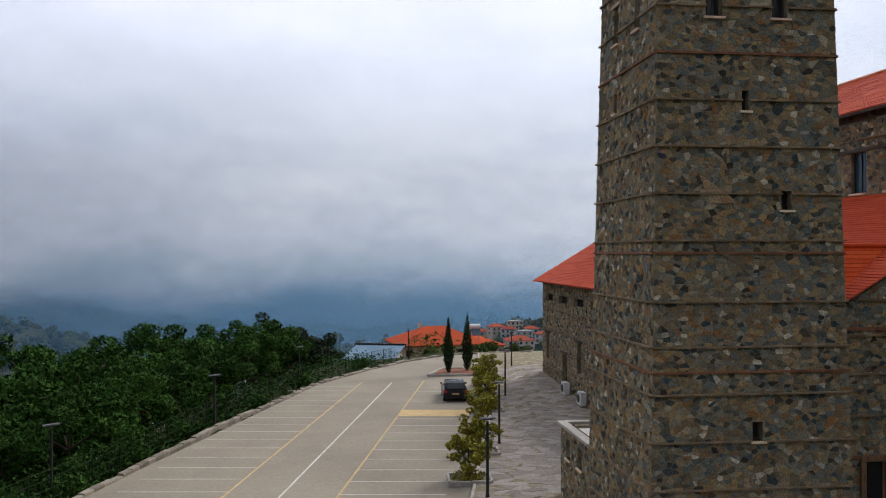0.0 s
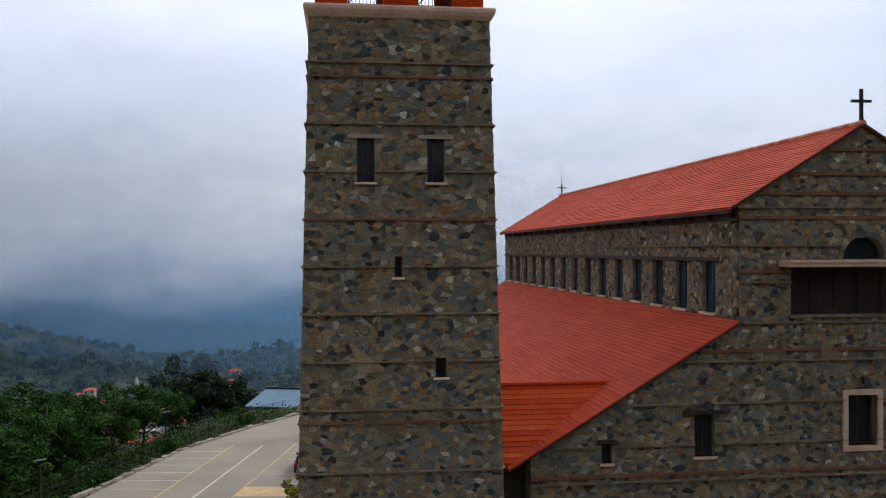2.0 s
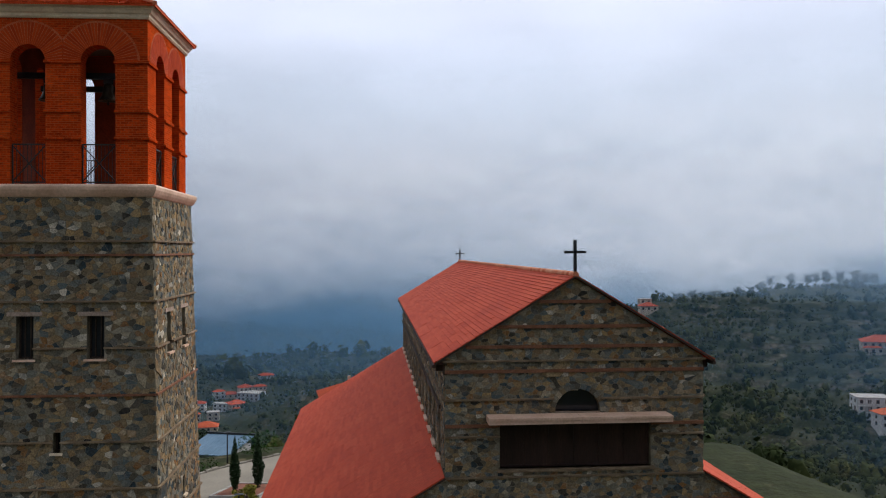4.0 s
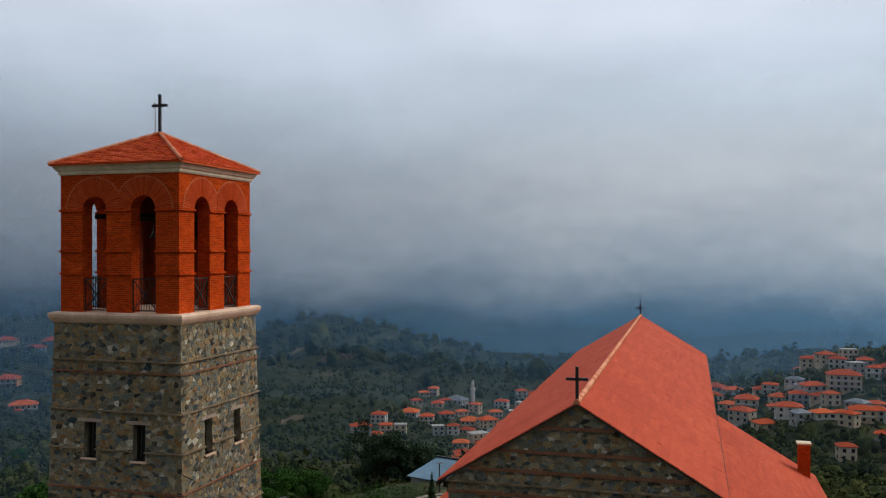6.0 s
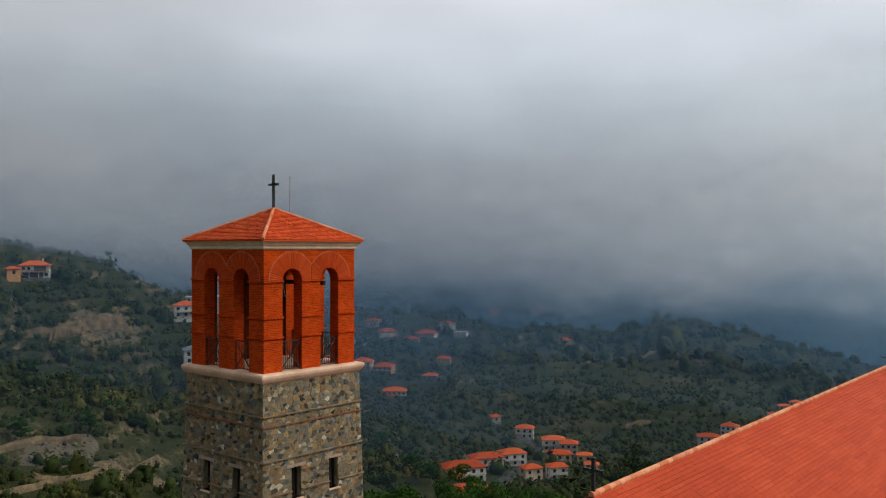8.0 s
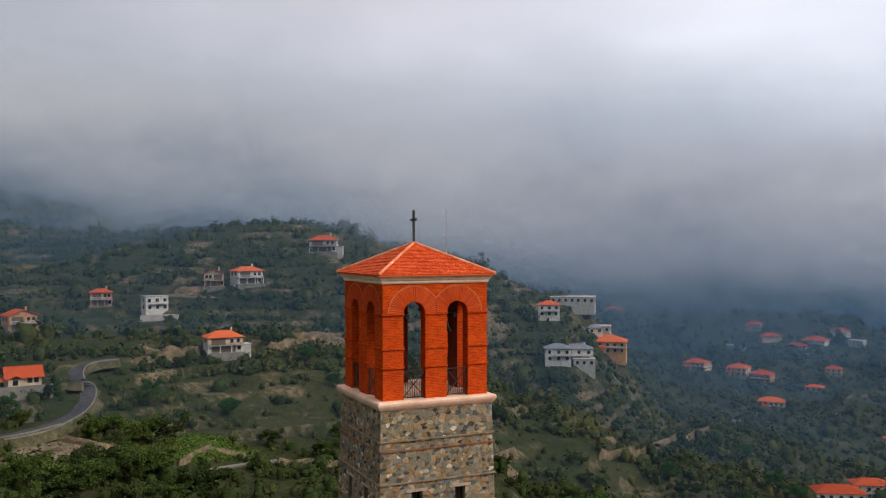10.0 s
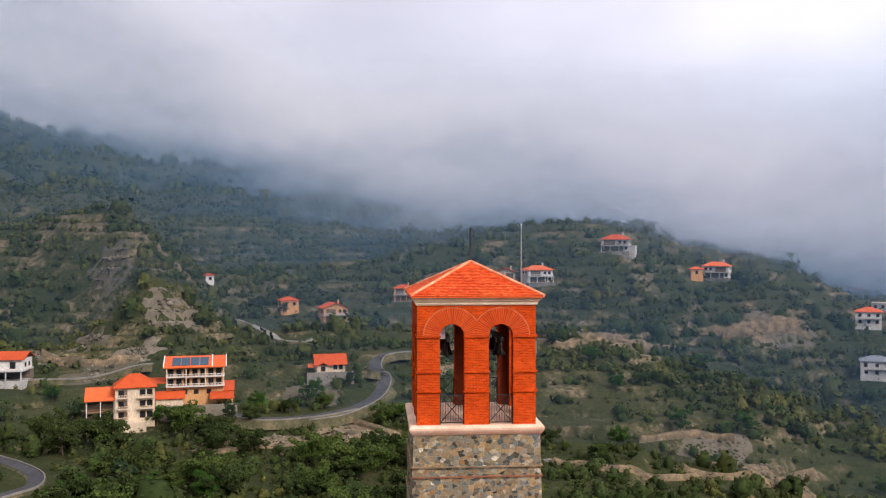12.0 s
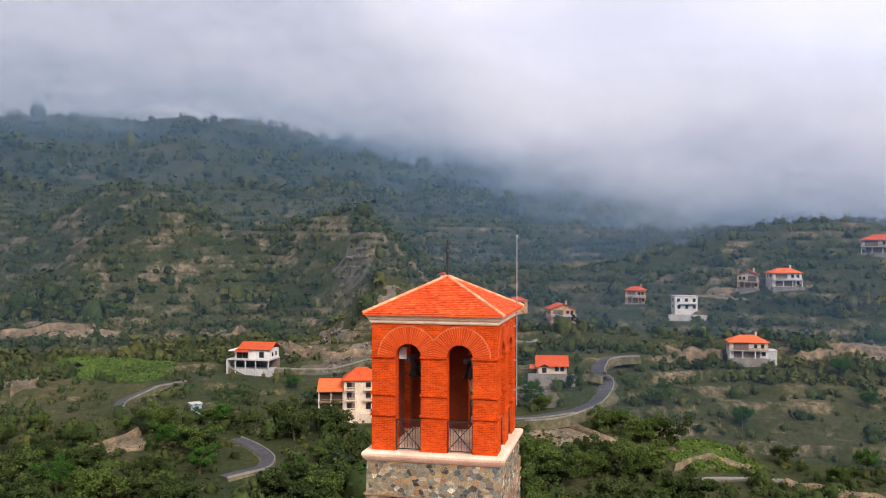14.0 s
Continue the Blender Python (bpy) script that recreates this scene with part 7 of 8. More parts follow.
for z in (3.6, 6.7):
    balustrade(hotel, -8.8, 9.4, -6.0, z)
    windows(hotel, [-7.4 + i * 2.5 for i in range(7)], -4.5, z + 0.2, scale=(1.3, 1, 1.45))
    for x in (-8.6, -2.6, 3.4, 9.2):
        block("post", hotel, "wall_cream", x - 0.15, x + 0.15, -6.0, -5.7, z, z + 3.0)
windows(hotel, (-6.5, -3.0, 0.5, 4.5), -4.5, 0.9, scale=(1.1, 1, 1.0))
lean_roof(-15.5, -8.9, -4.8, 4.0, 4.6, 5.2, hotel)
lean_roof(-12.5, -2.8, -9.0, -4.5, 0.2, 2.0, hotel)
block("porch", hotel, "wall_cream", -11.8, -3.4, -8.4, -4.5, -8, 0.2)
lean_roof(4.8, 12.5, -8.6, -4.5, -0.4, 1.3, hotel)
block("annex_wall", hotel, "wall_ochre", 9.2, 12.0, -4.4, 3.0, -8, 1.5)
lean_roof(9.0, 12.6, -5.0, 3.4, 1.6, 3.6, hotel)
terrace = tagged(block("retaining_wall", None, "edge_stone", -10.5, 13.5, -10.2, -8.6, -9, -2.0), "grey stone retaining wall below the guest house", "wall", kind="structure")
terrace.matrix_basis = pose(-251, -64.5, -17.2, 0, 0, 99)
deck = tagged(block("retaining_wall", None, "concrete", -7, 9, -0.4, 0.4, -4, 0.3), "pale garden wall below a white house", "wall", kind="structure")
deck.matrix_basis = pose(-351, 29, 2.0, 0, 0, 92)
grove(-212, -118, 0, 0.9)
grove(-235, -67, 1, 1.15)
grove(-236, -73, 2, 1.0)
grove(-166, -101, 0, 1.1)
grove(-235, -98, 4, 1.0)
grove(-253, -111, 1, 0.9)
grove(-171, -60, 0, 1.0)
grove(-173, -46, 3, 1.1)
grove(-180, -119, 2, 1.2)
grove(-251, -44, 0, 0.9)
grove(-166, -75, 2, 1.2)
grove(-178, -67, 4, 1.2)
grove(-138, -122, 0, 1.3)
grove(-182, -114, 1, 1.1)
grove(-216, -120, 0, 1.0)
grove(-194, -135, 4, 1.0)
grove(-258, -27, 3, 1.3)
grove(-278, 18, 2, 1.1)
grove(-247, 4, 1, 1.0)
grove(-272, -14, 4, 0.9)
grove(-301, 81, 1, 1.2)
grove(-240, 75, 0, 1.0)
grove(-257, 126, 3, 1.1)
grove(-271, 144, 2, 1.0)
grove(-315, 68, 4, 1.0)
grove(-349, -46, 4, 1)
grove(-267, 43, 1, 1.2)
grove(-280, 85, 2, 1.0)
grove(-257, 102, 3, 1.2)
grove(-311, 129, 0, 1.1)
grove(-241, 254, 1, 1.2)
grove(-202, 231, 2, 1.3)
grove(-220, 197, 0, 1.2)
grove(-189, 228, 1, 1.3)
grove(95, 307, 0, 1.4)
grove(110, 293, 2, 1.4)

# near neighbours beyond the car park
house(6.2, 144, 8, 17, 13, 1, "cream", "tile", -10.2)
house(15.5, 154, 20, 9, 9, 1, "cream", "tile", -11.8)
heater = thing("water_heater", "white solar water tank on a stand beside the red roof", "water heater", pose(14.6, 146.5, -6.2, 0, 0, 12))
b = Mesh()
b.tube((-1.1, 0, 2.0), (1.1, 0, 2.0), 0.55, 0.55, 14)
part("tank", b, "aluminium", heater)
b = Mesh()
for u in (-0.9, 0.9):
    b.beam((u, 0.3, -3.0), (u, 0.3, 1.6), 0.1, 0.1)
    b.beam((u, -0.9, 0.2), (u, 0.1, 1.5), 0.08, 0.08)
part("stand", b, "grey_metal", heater)
b = Mesh()
b.rings([[(-1.0, -1.4, 0.3 + d), (1.0, -1.4, 0.3 + d), (1.0, -0.3, 1.5 + d), (-1.0, -0.3, 1.5 + d)] for d in (0.0, 0.1)])
part("collector", b, "blue_glass", heater)
shed = thing("shed", "low shed with a blue-grey metal sheet roof beyond the wall", "shed", pose(-9.0, 71.5, -0.62, 0, 0, -16))
b = Mesh()
b.box(-2.7, 2.7, -3.0, 3.0, -9, -0.35)
part("wall", b, "wall_grey", shed)
b = Mesh()
b.rings([[(-3.0, -3.4, z - 0.45), (3.0, -3.4, z - 0.45), (3.0, 3.4, z + 0.45), (-3.0, 3.4, z + 0.45)] for z in (0.0, 0.08)])
roof_sheet = part("roof", b, "blue_sheet", shed)
for i in range(13):
    b = Mesh()
    u = -2.95 + i * 5.9 / 12
    b.beam((u, -3.4, -0.36), (u, 3.4, 0.55), 0.05, 0.05)
    part("rib", b, "blue_sheet", roof_sheet)
b = Mesh()
b.box(-3.1, 3.1, 3.35, 3.6, 0.35, 0.75)
part("ridge_cap", b, "dark_metal", shed)
minaret = thing("minaret", "slim white stone minaret tower in the village", "tower", pose(-154, 640, float(ground_height(-154, 640))))
b = Mesh()
b.lathe([(1.7, -3), (1.6, 14), (2.3, 14.4), (2.3, 15.2), (1.4, 15.3), (1.3, 19), (1.5, 19.2), (0.05, 22.5)], 0, 0, 12)
part("shaft", b, "white", minaret)



def drape(x, y):
    return float(max(ground_height(x + a, y + b) for a in (-1.5, 0, 1.5) for b in (-1.5, 0, 1.5)))


def smooth_line(pts, n=5):
    """Points along a Catmull-Rom curve."""
    out = []
    q = [pts[0]] + list(pts) + [pts[-1]]
    for i in range(1, len(q) - 2):
        p0, p1, p2, p3 = (np.array(q[i + k], float) for k in (-1, 0, 1, 2))
        for k in range(n):
            t = k / n
            out.append(tuple(0.5 * (2 * p1 + (p2 - p0) * t + (2 * p0 - 5 * p1 + 4 * p2 - p3) * t * t + (3 * p1 - p0 - 3 * p2 + p3) * t ** 3)))
    return out + [pts[-1]]


def lane(pts, width, mat, label, walls=True):
    """A country road laid on the slope, with a low pale wall on its outer side."""
    line = smooth_line(pts)
    zs = np.array([drape(*p) for p in line])
    for _ in range(6):
        zs[1:-1] = (zs[:-2] + 2 * zs[1:-1] + zs[2:]) / 4
    zs = zs + 0.35
    m, under = Mesh(), Mesh()
    ring, bank = [], []
    for i, (x, y) in enumerate(line):
        x0, y0 = line[max(0, i - 1)]
        x1, y1 = line[min(len(line) - 1, i + 1)]
        d = Vector((x1 - x0, y1 - y0, 0)).normalized()
        s = Vector((d.y, -d.x, 0)) * width / 2
        c = Vector((x, y, zs[i]))
        ring.append([c - s, c + s, c + s - Vector((0, 0, 0.25)), c - s - Vector((0, 0, 0.25))])
        bank.append([c - s * 1.12 - Vector((0, 0, 0.12)), c + s * 1.12 - Vector((0, 0, 0.12)), c + s * 2.2 - Vector((0, 0, 2.6)), c - s * 2.2 - Vector((0, 0, 2.6))])
        CLEAR_ROADS.append((x, y, width * 0.75 + 2.6))
    m.rings(ring)
    ob = tagged(part("road", m, mat), label, "road", kind="structure")
    under.rings(bank)
    part("embankment", under, "bank_soil", ob, "green and ochre earth bank")
    if walls:
        w = Mesh()
        w.rings([[p[1] + Vector((0, 0, -0.2)), p[1] * 1.0 + (p[1] - p[0]).normalized() * 0.3 + Vector((0, 0, -0.2)), p[1] + (p[1] - p[0]).normalized() * 0.3 + Vector((0, 0, 0.3)), p[1] + Vector((0, 0, 0.3))] for p in ring])
        part("kerb_wall", w, "lane_concrete", ob)


def cut_bank(pts, height, seed):
    """A bare earth scarp with an uneven crest."""
    rnd = random.Random(seed)
    line = smooth_line(pts, 14)
    crest = np.array([rnd.uniform(0.2, 1.0) for _ in line])
    for _ in range(3):
        crest[1:-1] = (crest[:-2] + 2 * crest[1:-1] + crest[2:]) / 4
    ring = []
    for i, (x, y) in enumerate(line):
        r = math.hypot(x, y)
        ox, oy = x / r, y / r
        z = float(ground_height(x, y))
        h = height * crest[i] * (0.25 if i in (0, len(line) - 1) else 1)
        ring.append([(x - ox * 1.6, y - oy * 1.6, z - 1.2), (x - ox * 0.5, y - oy * 0.5, z + h * 0.55 + rnd.uniform(-0.2, 0.2)), (x + ox * 0.6, y + oy * 0.6, z + h), (x + ox * 2.4, y + oy * 2.4, z + h * 0.8), (x + ox * 2.6, y + oy * 2.6, z - 2)])
        CLEAR_ROADS.append((x, y, 2.2))
    m = Mesh()
    m.rings(ring)
    tagged(part("earth_bank", m, "earth"), "bare ochre earth bank cut into the hillside", "earth bank", kind="structure")


lane([(-213, -155), (-224, -159), (-234, -156), (-238, -151), (-242, -147)], 3.2, "road", "grey asphalt lane winding across the slope", True)
lane([(-165, -94), (-170, -91), (-175, -88), (-181, -89), (-186, -92), (-193, -99), (-199, -107)], 3.6, "road", "grey asphalt lane winding across the slope", True)
lane([(-240, -27), (-245, -16), (-261, -8), (-271, -3), (-283, -2), (-285, -5), (-297, -5), (-301, 0), (-304, 9)], 4.6, "road", "grey asphalt lane winding across the slope", True)
lane([(-264, -141), (-268, -128), (-274, -117), (-281, -105), (-285, -94), (-286, -87)], 3.0, "lane_concrete", "pale concrete lane winding across the slope", True)
lane([(-240, -50), (-237, -41), (-240, -30), (-244, -20), (-251, -13)], 4.6, "road", "grey asphalt lane winding across the slope", True)
lane([(-334, -65), (-336, -58), (-327, -49), (-323, -43), (-320, -34), (-325, -31)], 4.0, "lane_concrete", "pale concrete lane winding across the slope", True)
lane([(-278, 408), (-262, 401), (-253, 399), (-221, 346), (-216, 327), (-199, 290), (-179, 255)], 5.0, "road", "dark asphalt street between the village houses", False)
lane([(-515, 720), (-547, 789), (-643, 955)], 4.3, "lane_concrete", "pale concrete lane winding across the slope")
lane([(-523, 831), (-500, 830), (-471, 810), (-380, 674)], 2.9, "lane_concrete", "pale concrete lane winding across the slope")
lane([(-215, 24), (-223, 35), (-226, 50)], 2.9, "lane_concrete", "pale concrete lane winding across the slope")
cut_bank([(-333, 149), (-338, 168), (-337, 189)], 7, 1)
cut_bank([(-322, 60), (-315, 75), (-326, 97), (-334, 116)], 3.5, 2)
cut_bank([(-342, 135), (-338, 150), (-334, 164)], 6, 3)
cut_bank([(-320, 14), (-313, 27), (-314, 41)], 4, 4)
cut_bank([(-293, -130), (-287, -108), (-291, -92)], 5, 5)
cut_bank([(-364, -115), (-362, -101), (-360, -86)], 4, 6)
cut_bank([(-294, -161), (-310, -160), (-302, -149)], 6, 7)
cut_bank([(-245, -14), (-232, -3), (-233, 9)], 3.5, 8)
cut_bank([(-217, 19), (-235, 31), (-234, 42)], 3, 9)
cut_bank([(-235, 176), (-259, 223), (-304, 291), (-387, 407)], 5, 10)
cut_bank([(-324, 80), (-322, 109), (-334, 136)], 4, 11)
cut_bank([(-223, 49), (-213, 67), (-219, 97)], 3, 12)
cut_bank([(-288, 360), (-384, 483), (-409, 550)], 3, 13)
cut_bank([(-333, 739), (-320, 755), (-305, 761)], 8, 14)
cut_bank([(-249, 495), (-243, 520)], 5, 15)
cut_bank([(-259, -237), (-276, -229), (-299, -221)], 5, 16)
cut_bank([(-208, -191), (-224, -192)], 4, 17)
cut_bank([(-175, -137), (-194, -135)], 4, 18)
cut_bank([(-334, 148), (-339, 164), (-344, 188)], 5, 19)
cut_bank([(-394, 748), (-394, 854), (-305, 758)], 5, 20)
cut_bank([(-335, 751), (-310, 753)], 6, 21)
cut_bank([(-247, 84), (-253, 106), (-247, 118)], 3.5, 22)
cut_bank([(-223, 90), (-218, 106), (-237, 141)], 4, 23)


# ---- rubble slopes and small green plots ----
def rock_scatter(cx, cy, r, n, size):
    """Loose pale rocks strewn over a bare patch of slope."""
    g = np.random.default_rng(int(abs(cx * 7 + cy)))
    a, q = g.uniform(0, 2 * math.pi, n), np.sqrt(g.uniform(0, 1, n)) * r * g.uniform(0.6, 1.15, n)
    x, y = cx + np.cos(a) * q, cy + np.sin(a) * q * 0.8
    z = ground_height(x, y)
    base = np.array([(1, 0, 0), (0, 1, 0), (-1, 0, 0), (0, -1, 0), (0, 0, 0.8), (0, 0, -0.6)], float)
    s = size * np.exp(g.normal(0, 0.55, n))
    v = base[None] * g.uniform(0.5, 1.3, (n, 6, 1)) * s[:, None, None] + g.normal(0, 0.2, (n, 6, 3)) * s[:, None, None]
    v += np.stack([x, y, z + s * 0.15], 1)[:, None, :]
    f = np.array([(0, 1, 4), (1, 2, 4), (2, 3, 4), (3, 0, 4), (1, 0, 5), (2, 1, 5), (3, 2, 5), (0, 3, 5)])
    faces = (f[None] + (np.arange(n) * 6)[:, None, None]).reshape(-1, 3)
    tagged(new("rubble", bulk("rubble", v.reshape(-1, 3), faces, M["rock"])), "loose grey and ochre rocks on the bare slope", "rocks", kind="stuff")
    CLEAR_ROADS.append((cx, cy, r * 0.75))


def bare_patch(cx, cy, rx, ry, mat):
    """Open ground with a ragged outline, laid over the slope, with loose rocks on it; rx runs up the slope."""
    rnd = random.Random(int(abs(cx * 3 + cy * 11)))
    up = math.atan2(cy, cx)
    n, wave = 34, [rnd.uniform(0, 6.3) for _ in range(4)]
    m = Mesh()
    rings = []
    for k in range(1, 8):
        f = k / 7
        ring = []
        for i in range(n):
            a = 2 * math.pi * i / n
            w = f * (1 + 0.22 * math.sin(2 * a + wave[0]) + 0.16 * math.sin(3 * a + wave[1]) + 0.1 * math.sin(7 * a + wave[2]) + rnd.uniform(-0.05, 0.05))
            u, v = rx * w * math.cos(a), ry * w * math.sin(a)
            x, y = cx + u * math.cos(up) - v * math.sin(up), cy + u * math.sin(up) + v * math.cos(up)
            ring.append((x, y, float(ground_height(x, y)) + (0.16 + rnd.uniform(-0.06, 0.1) if k < 7 else -0.5)))
        rings.append(ring)
    m.rings(rings, False)
    m.poly(rings[0])
    tagged(part("bare_ground", m, mat, smooth=True), "bare ochre earth on the slope" if mat == "earth" else "bare pale rock and rubble on the slope", "bare ground", kind="structure")
    for _ in range(3):
        CLEAR_ROADS.append((cx + rnd.uniform(-0.3, 0.3) * rx, cy + rnd.uniform(-0.3, 0.3) * ry, min(rx, ry) * 0.6))
    rock_scatter(cx, cy, min(rx, ry) * 0.9, 260 if mat == "rock" else 60, 0.42)


def green_patch(cx, cy, r, n):
    """Low bright green plants on a small terrace plot."""
    g = np.random.default_rng(int(abs(cx * 5 + cy * 3)))
    a, q = g.uniform(0, 2 * math.pi, n), np.sqrt(g.uniform(0, 1, n)) * r * g.uniform(0.5, 1.2, n)
    x, y = cx + np.cos(a) * q, cy + np.sin(a) * q
    z = ground_height(x, y)
    k = 16
    d = g.normal(size=(n, k, 3))
    d /= np.linalg.norm(d, axis=2, keepdims=True)
    d[..., 2] = np.abs(d[..., 2])
    s = g.uniform(0.35, 1.1, n)
    c = np.stack([x, y, z + 0.1], 1)[:, None, :] + d * s[:, None, None] * g.uniform(0.5, 1.0, (n, k, 1))
    t = np.cross(d, g.normal(size=d.shape))
    t /= np.linalg.norm(t, axis=2, keepdims=True)
    b = np.cross(d, t)
    L = g.uniform(0.25, 0.55, (n, k, 1))
    v = np.stack([c - t * L, c + b * L * 0.6, c + t * L, c - b * L * 0.6], 2).reshape(-1, 3)
    tagged(new("plot_plants", bulk("plot_plants", v, np.arange(len(v)).reshape(-1, 4), M["meadow"])), "low bright green plants on a terrace plot", "plants", kind="stuff")
    CLEAR_ROADS.append((cx, cy, r * 1.0))


bare_patch(-305, -116, 7, 9, "rock")
bare_patch(-292, -131, 6, 8, "rock")
bare_patch(-294, -95, 6, 9, "rock")
bare_patch(-283, -104, 9, 14, "rock")
bare_patch(-181, -135, 9, 12, "earth")
bare_patch(-221, -198, 8, 10, "rock")
bare_patch(-218, -35, 9, 22, "earth")
bare_patch(-231, -15, 12, 14, "earth")
bare_patch(-240, 30, 6, 15, "earth")
bare_patch(-285, -225, 9, 18, "earth")
bare_patch(-304, -157, 6, 8, "earth")
bare_patch(-312, -87, 9, 11, "rock")
bare_patch(-346, -119, 14, 10, "rock")
bare_patch(-267, -27, 8, 12, "rock")
bare_patch(-322, 85, 6, 22, "earth")
bare_patch(-339, 176, 14, 14, "rock")
bare_patch(-338, 166, 10, 10, "earth")
bare_patch(-247, 112, 12, 12, "rock")
bare_patch(-231, 121, 5, 20, "earth")
bare_patch(-374, 46, 6, 12, "earth")
bare_patch(-325, 97, 5, 18, "earth")
bare_patch(-299, 273, 4, 10, "earth")
bare_patch(-250, 203, 4, 12, "earth")
green_patch(-253, -195, 9, 500)
green_patch(-259, -183, 9, 500)
green_patch(-256, -168, 8, 400)
green_patch(-246, -183, 9, 500)
green_patch(-245, -167, 8, 400)
green_patch(-246, 28, 8, 400)
green_patch(-240, 36, 9, 500)
green_patch(-230, 23, 7, 300)
green_patch(-239, 34, 8, 400)
green_patch(-257, -44, 6, 250)


# ---- hillside bushes and trees ----
def hillside_plants(seed, count, rmin, rmax, azmin, azmax, leaves, size, name, label, mat, clear=0.0, sides=6):
    """Many bushes and crowns, each a lumpy dark heart under a coat of leaf sprays, joined into one sheet of growth."""
    g = np.random.default_rng(seed)
    r = np.exp(g.uniform(np.log(rmin), np.log(rmax), count))
    az = np.radians(g.uniform(azmin, azmax, count))
    x, y = -np.sin(az) * r, np.cos(az) * r
    keep = (plateau_gap(x, y) > 6) & (wobble(x / 70 + 3, y / 70) + 0.5 * wobble(x / 23, y / 23) + g.uniform(-0.7, 0.7, count) > clear)
    for hx, hy, hr in CLEAR:
        keep &= np.hypot(x - hx, y - hy) > hr
    x, y = x[keep], y[keep]
    z = ground_height(x, y)
    steep = np.hypot(ground_height(x + 1.5, y) - z, ground_height(x, y + 1.5) - z) / 1.5
    keep = (steep < 0.8) | (g.random(len(x)) < 0.45)      # little grows on the rocky banks
    x, y, z = x[keep], y[keep], z[keep]
    n = len(x)
    s = size * np.exp(g.normal(-0.38, 0.42, n))
    tall = g.uniform(0.75, 1.5, n)
    foot = np.stack([x, y, z + s * 0.3], 1)[:, None, :]
    wide = g.uniform(0.7, 1.3, n)
    grow = np.stack([s * wide, s / wide, s * tall], 1)[:, None, :]
    d = g.normal(size=(n, leaves, 3))
    d /= np.linalg.norm(d, axis=2, keepdims=True)
    d[..., 2] = np.abs(d[..., 2]) * 1.15 - 0.15
    lump = 1 + 0.28 * np.sin(3 * np.arctan2(d[..., 1], d[..., 0]) + g.uniform(0, 6.3, (n, 1))) + 0.22 * np.sin(5 * d[..., 2] + g.uniform(0, 6.3, (n, 1)))
    c = foot + d * grow * (g.uniform(0.5, 1.15, (n, leaves)) * lump)[..., None]
    nn = d + np.array([0, 0, 0.3]) + g.normal(size=d.shape) * 0.45
    nn /= np.linalg.norm(nn, axis=2, keepdims=True)
    t = np.cross(nn, g.normal(size=d.shape))
    t /= np.linalg.norm(t, axis=2, keepdims=True)
    b = np.cross(nn, t)
    L = s[:, None, None] * g.uniform(0.3, 0.7, (n, leaves, 1)) * (12 / leaves) ** 0.5
    v = np.stack([c - t * L * 0.6, c + b * L * 0.5 - nn * L * 0.15, c + t * L * 0.6, c - b * L * 0.5 - nn * L * 0.15], 2).reshape(-1, 3)
    f = np.arange(len(v)).reshape(-1, 4)
    # the heart: three uneven rings and a flat top
    turn = np.arange(sides) * 2 * math.pi / sides
    rings = np.concatenate([np.stack([np.cos(turn + k) * w, np.sin(turn + k) * w, np.full(sides, h)], 1) for k, w, h in ((0, 0.45, -0.5), (0.3, 0.62, 0.1), (0.1, 0.34, 0.62))])
    heart = foot + rings[None] * grow * g.uniform(0.7, 1.2, (n, 3 * sides, 1))
    quads = [(i * sides + j, i * sides + (j + 1) % sides, (i + 1) * sides + (j + 1) % sides, (i + 1) * sides + j) for i in (0, 1) for j in range(sides)]
    quads += [(2 * sides, 2 * sides + 1, 2 * sides + 2, 2 * sides + 3)] + ([(2 * sides, 2 * sides + 3, 2 * sides + 4, 2 * sides + 5)] if sides == 6 else [])
    hf = (np.array(quads)[None] + (np.arange(n) * 3 * sides)[:, None, None]).reshape(-1, 4) + len(v)
    tagged(new(name, bulk(name, np.concatenate([v, heart.reshape(-1, 3)]), np.concatenate([f, hf]), M[mat])), label, "bushes", kind="stuff")


CLEAR = [(o.location.x, o.location.y, 9.0) for o in bpy.data.objects if o.name.startswith("house") and o.parent is None and o.location.y > -200] + CLEAR_ROADS
CLEAR.append((-11.4, 73.0, 12.0))
rnd = random.Random(21)
n_slope = 0
while n_slope < 112:                    # SLOPE_SPOTS: scattered in loose clusters, clear of houses and lanes
    a, r = math.radians(rnd.uniform(38, 135)), math.exp(rnd.uniform(math.log(110), math.log(400)))
    x, y = -math.sin(a) * r, math.cos(a) * r
    if wobble(x / 50 + 1, y / 50) < rnd.uniform(-0.5, 0.7) or plateau_gap(x, y) < 25 or any(math.hypot(x - cx, y - cy) < cr + 3 for cx, cy, cr in CLEAR):
        continue
    slope_tree(x, y, n_slope % 3, rnd.uniform(0.5, 1.25))
    n_slope += 1
n_slope = 0
while n_slope < 125:
    a, r = math.radians(rnd.uniform(80, 136)), rnd.uniform(125, 245)
    x, y = -math.sin(a) * r, math.cos(a) * r
    if plateau_gap(x, y) < 25 or any(math.hypot(x - cx, y - cy) < cr + 3 for cx, cy, cr in CLEAR):
        continue
    slope_tree(x, y, n_slope % 3, rnd.uniform(0.95, 1.95))
    n_slope += 1
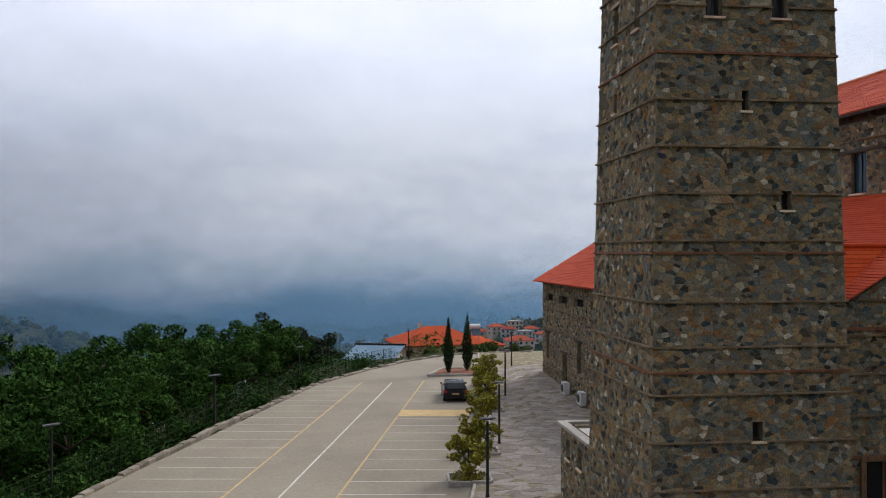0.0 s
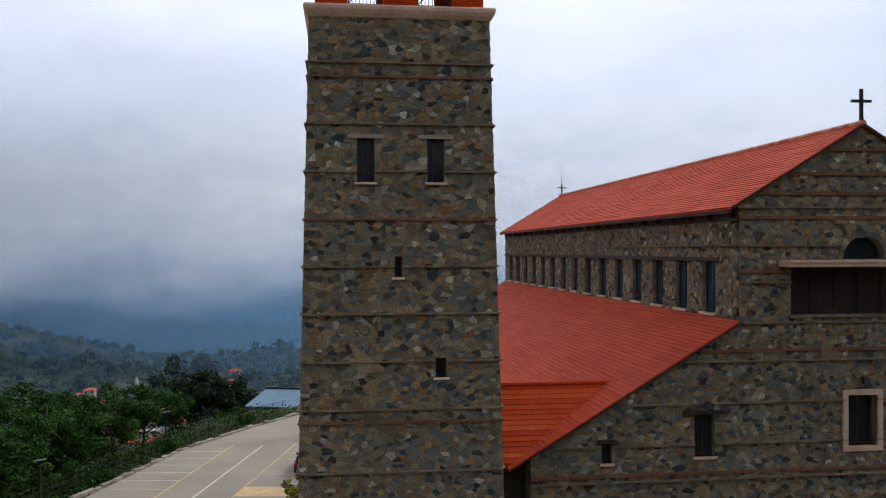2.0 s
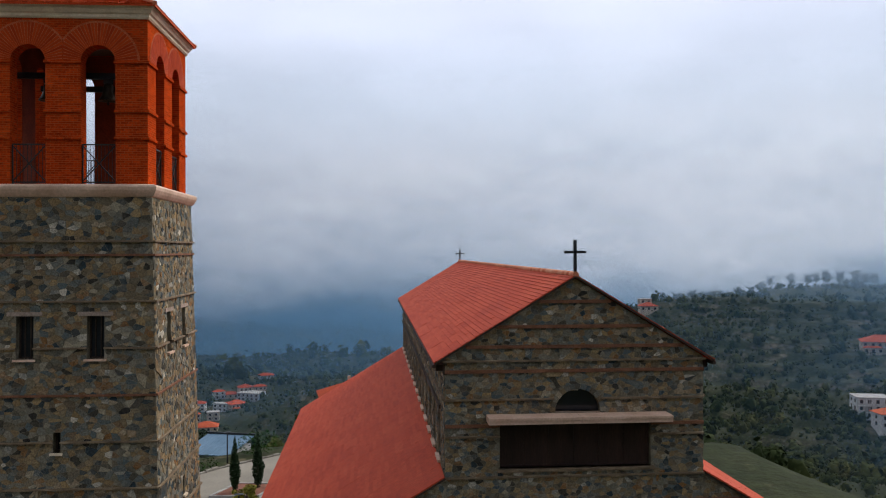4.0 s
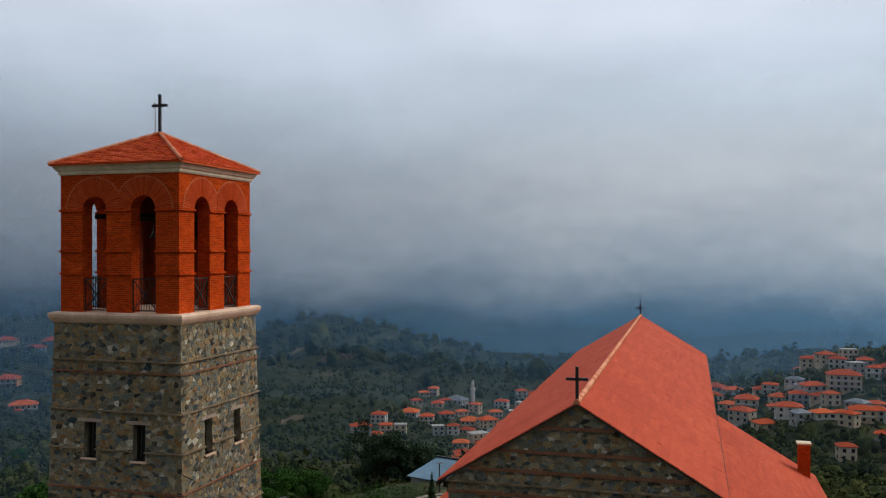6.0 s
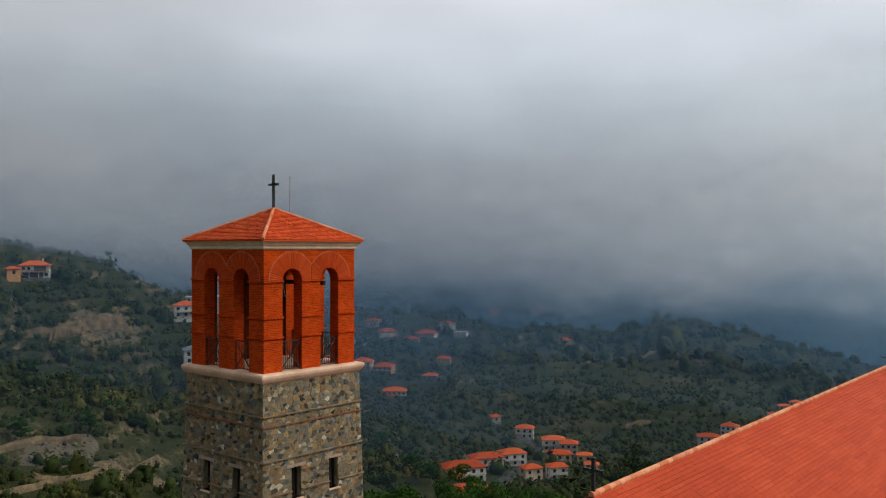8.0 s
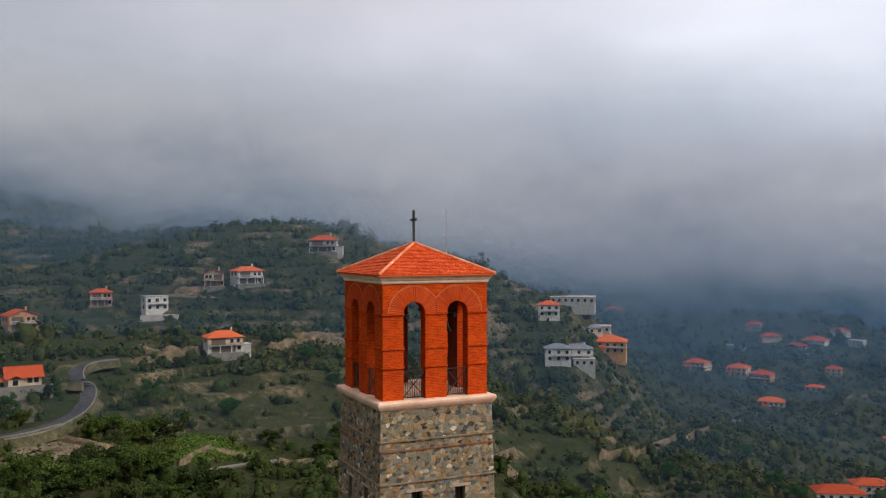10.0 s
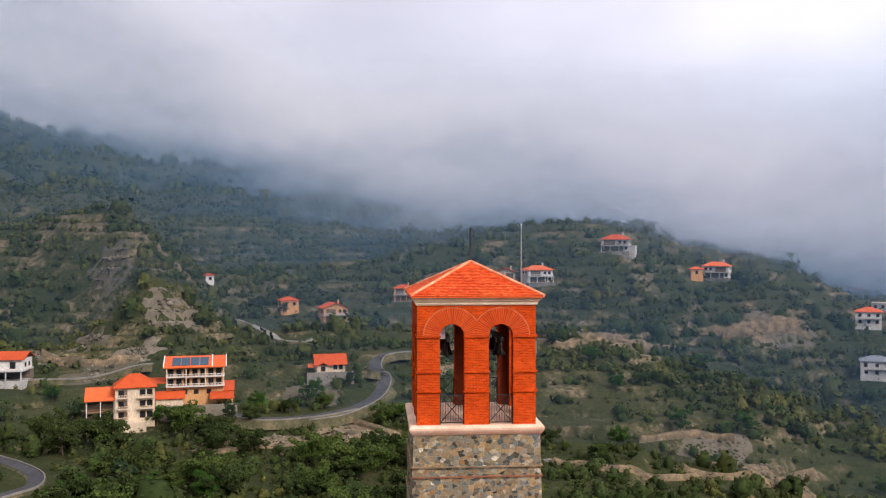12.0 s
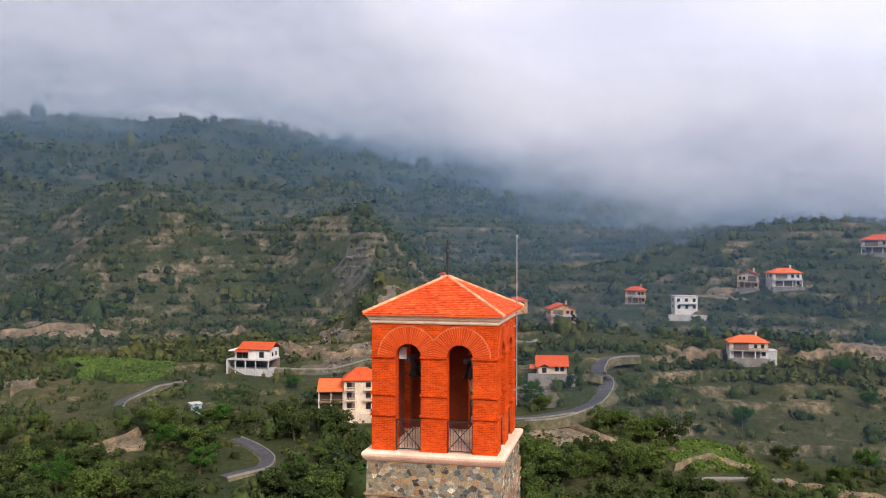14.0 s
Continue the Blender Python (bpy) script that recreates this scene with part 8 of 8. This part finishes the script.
# conifers on the ridge beyond the village (ridge_pines)
for i in range(26):
    f = i / 25
    x, y = 222 + 228 * f + rnd.uniform(-8, 8), 655 - 20 * f + rnd.uniform(-14, 14)
    c = copy_thing(LONE_PINE, pose(0, 0, 0))
    c.matrix_basis = pose(x, y, float(ground_height(x, y)) - 0.3, 0, 0, i * 47) @ Matrix.Diagonal((1.5, 1.5, rnd.uniform(1.5, 2.2), 1))
    tagged(c, "tall dark pine on the ridge beyond the village", group="trees on the slope")
hillside_plants(1, 12500, 75, 340, -40, 150, 36, 1.9, "thicket", "dense green bushes and small trees on the near slopes", "wild", -0.6)
hillside_plants(4, 3800, 115, 430, 30, 140, 84, 3.0, "copse", "rounded dark green tree crowns among the scrub", "slope_tree", -0.2)
hillside_plants(2, 31000, 300, 850, -40, 150, 15, 2.7, "woodland", "dark green bushes and trees across the valley", "wild", -0.75, 4)
hillside_plants(3, 17000, 800, 2200, -40, 150, 8, 6.2, "far_woodland", "dark woods on the far hillsides", "wild", -0.7, 4)

# ---- pavement stones and single wall stones ----
def pave_z(x, y):
    return 0.12 + 0.95 * max(0, min(1, (y - 28) / 18)) * max(0, min(1, (x + 1.5) / 5))


pav = Mesh()
for j in range(20):
    for i in range(6):
        def pp(i, j):
            y = 5 + j * 2.1
            xl = -7.9 + (y - 5) * 0.19
            x = xl + (4.6 - xl) * i / 6
            return (x, y, pave_z(x, y) + 0.004)
        pav.poly([pp(i, j), pp(i + 1, j), pp(i + 1, j + 1), pp(i, j + 1)])
bed = tagged(part("pavement", pav, "mortar"), "uneven pale grey stone paving beside the church", "pavement", kind="structure")
rest = Mesh()
rnd = random.Random(4)
n_single = 0
for x, y, p in stone_cells((-8, 4.6, 5, 46.5), [(1, 0, 4.5), (-1, 0.19, 7.75 + 0.95), (0, 1, 46.5), (0, -1, -5.2)], [(-3.3, 4.6, 0, 8.8)], 81, 0.62, 0.5):
    one = Mesh() if n_single < 300 and y < 24 else rest
    stone_mesh(one, x, y, p, lambda u, v, d: (u, v, pave_z(u, v) + 0.005 + d * 0.35), rnd)
    if one is not rest:
        part("paving_stone", one, "cobble", bed)
        n_single += 1
tagged(part("paving_stones", rest, "cobble", bed), kind="stuff")
for one, parent in SINGLES:
    part("stone", one, "stone", parent)
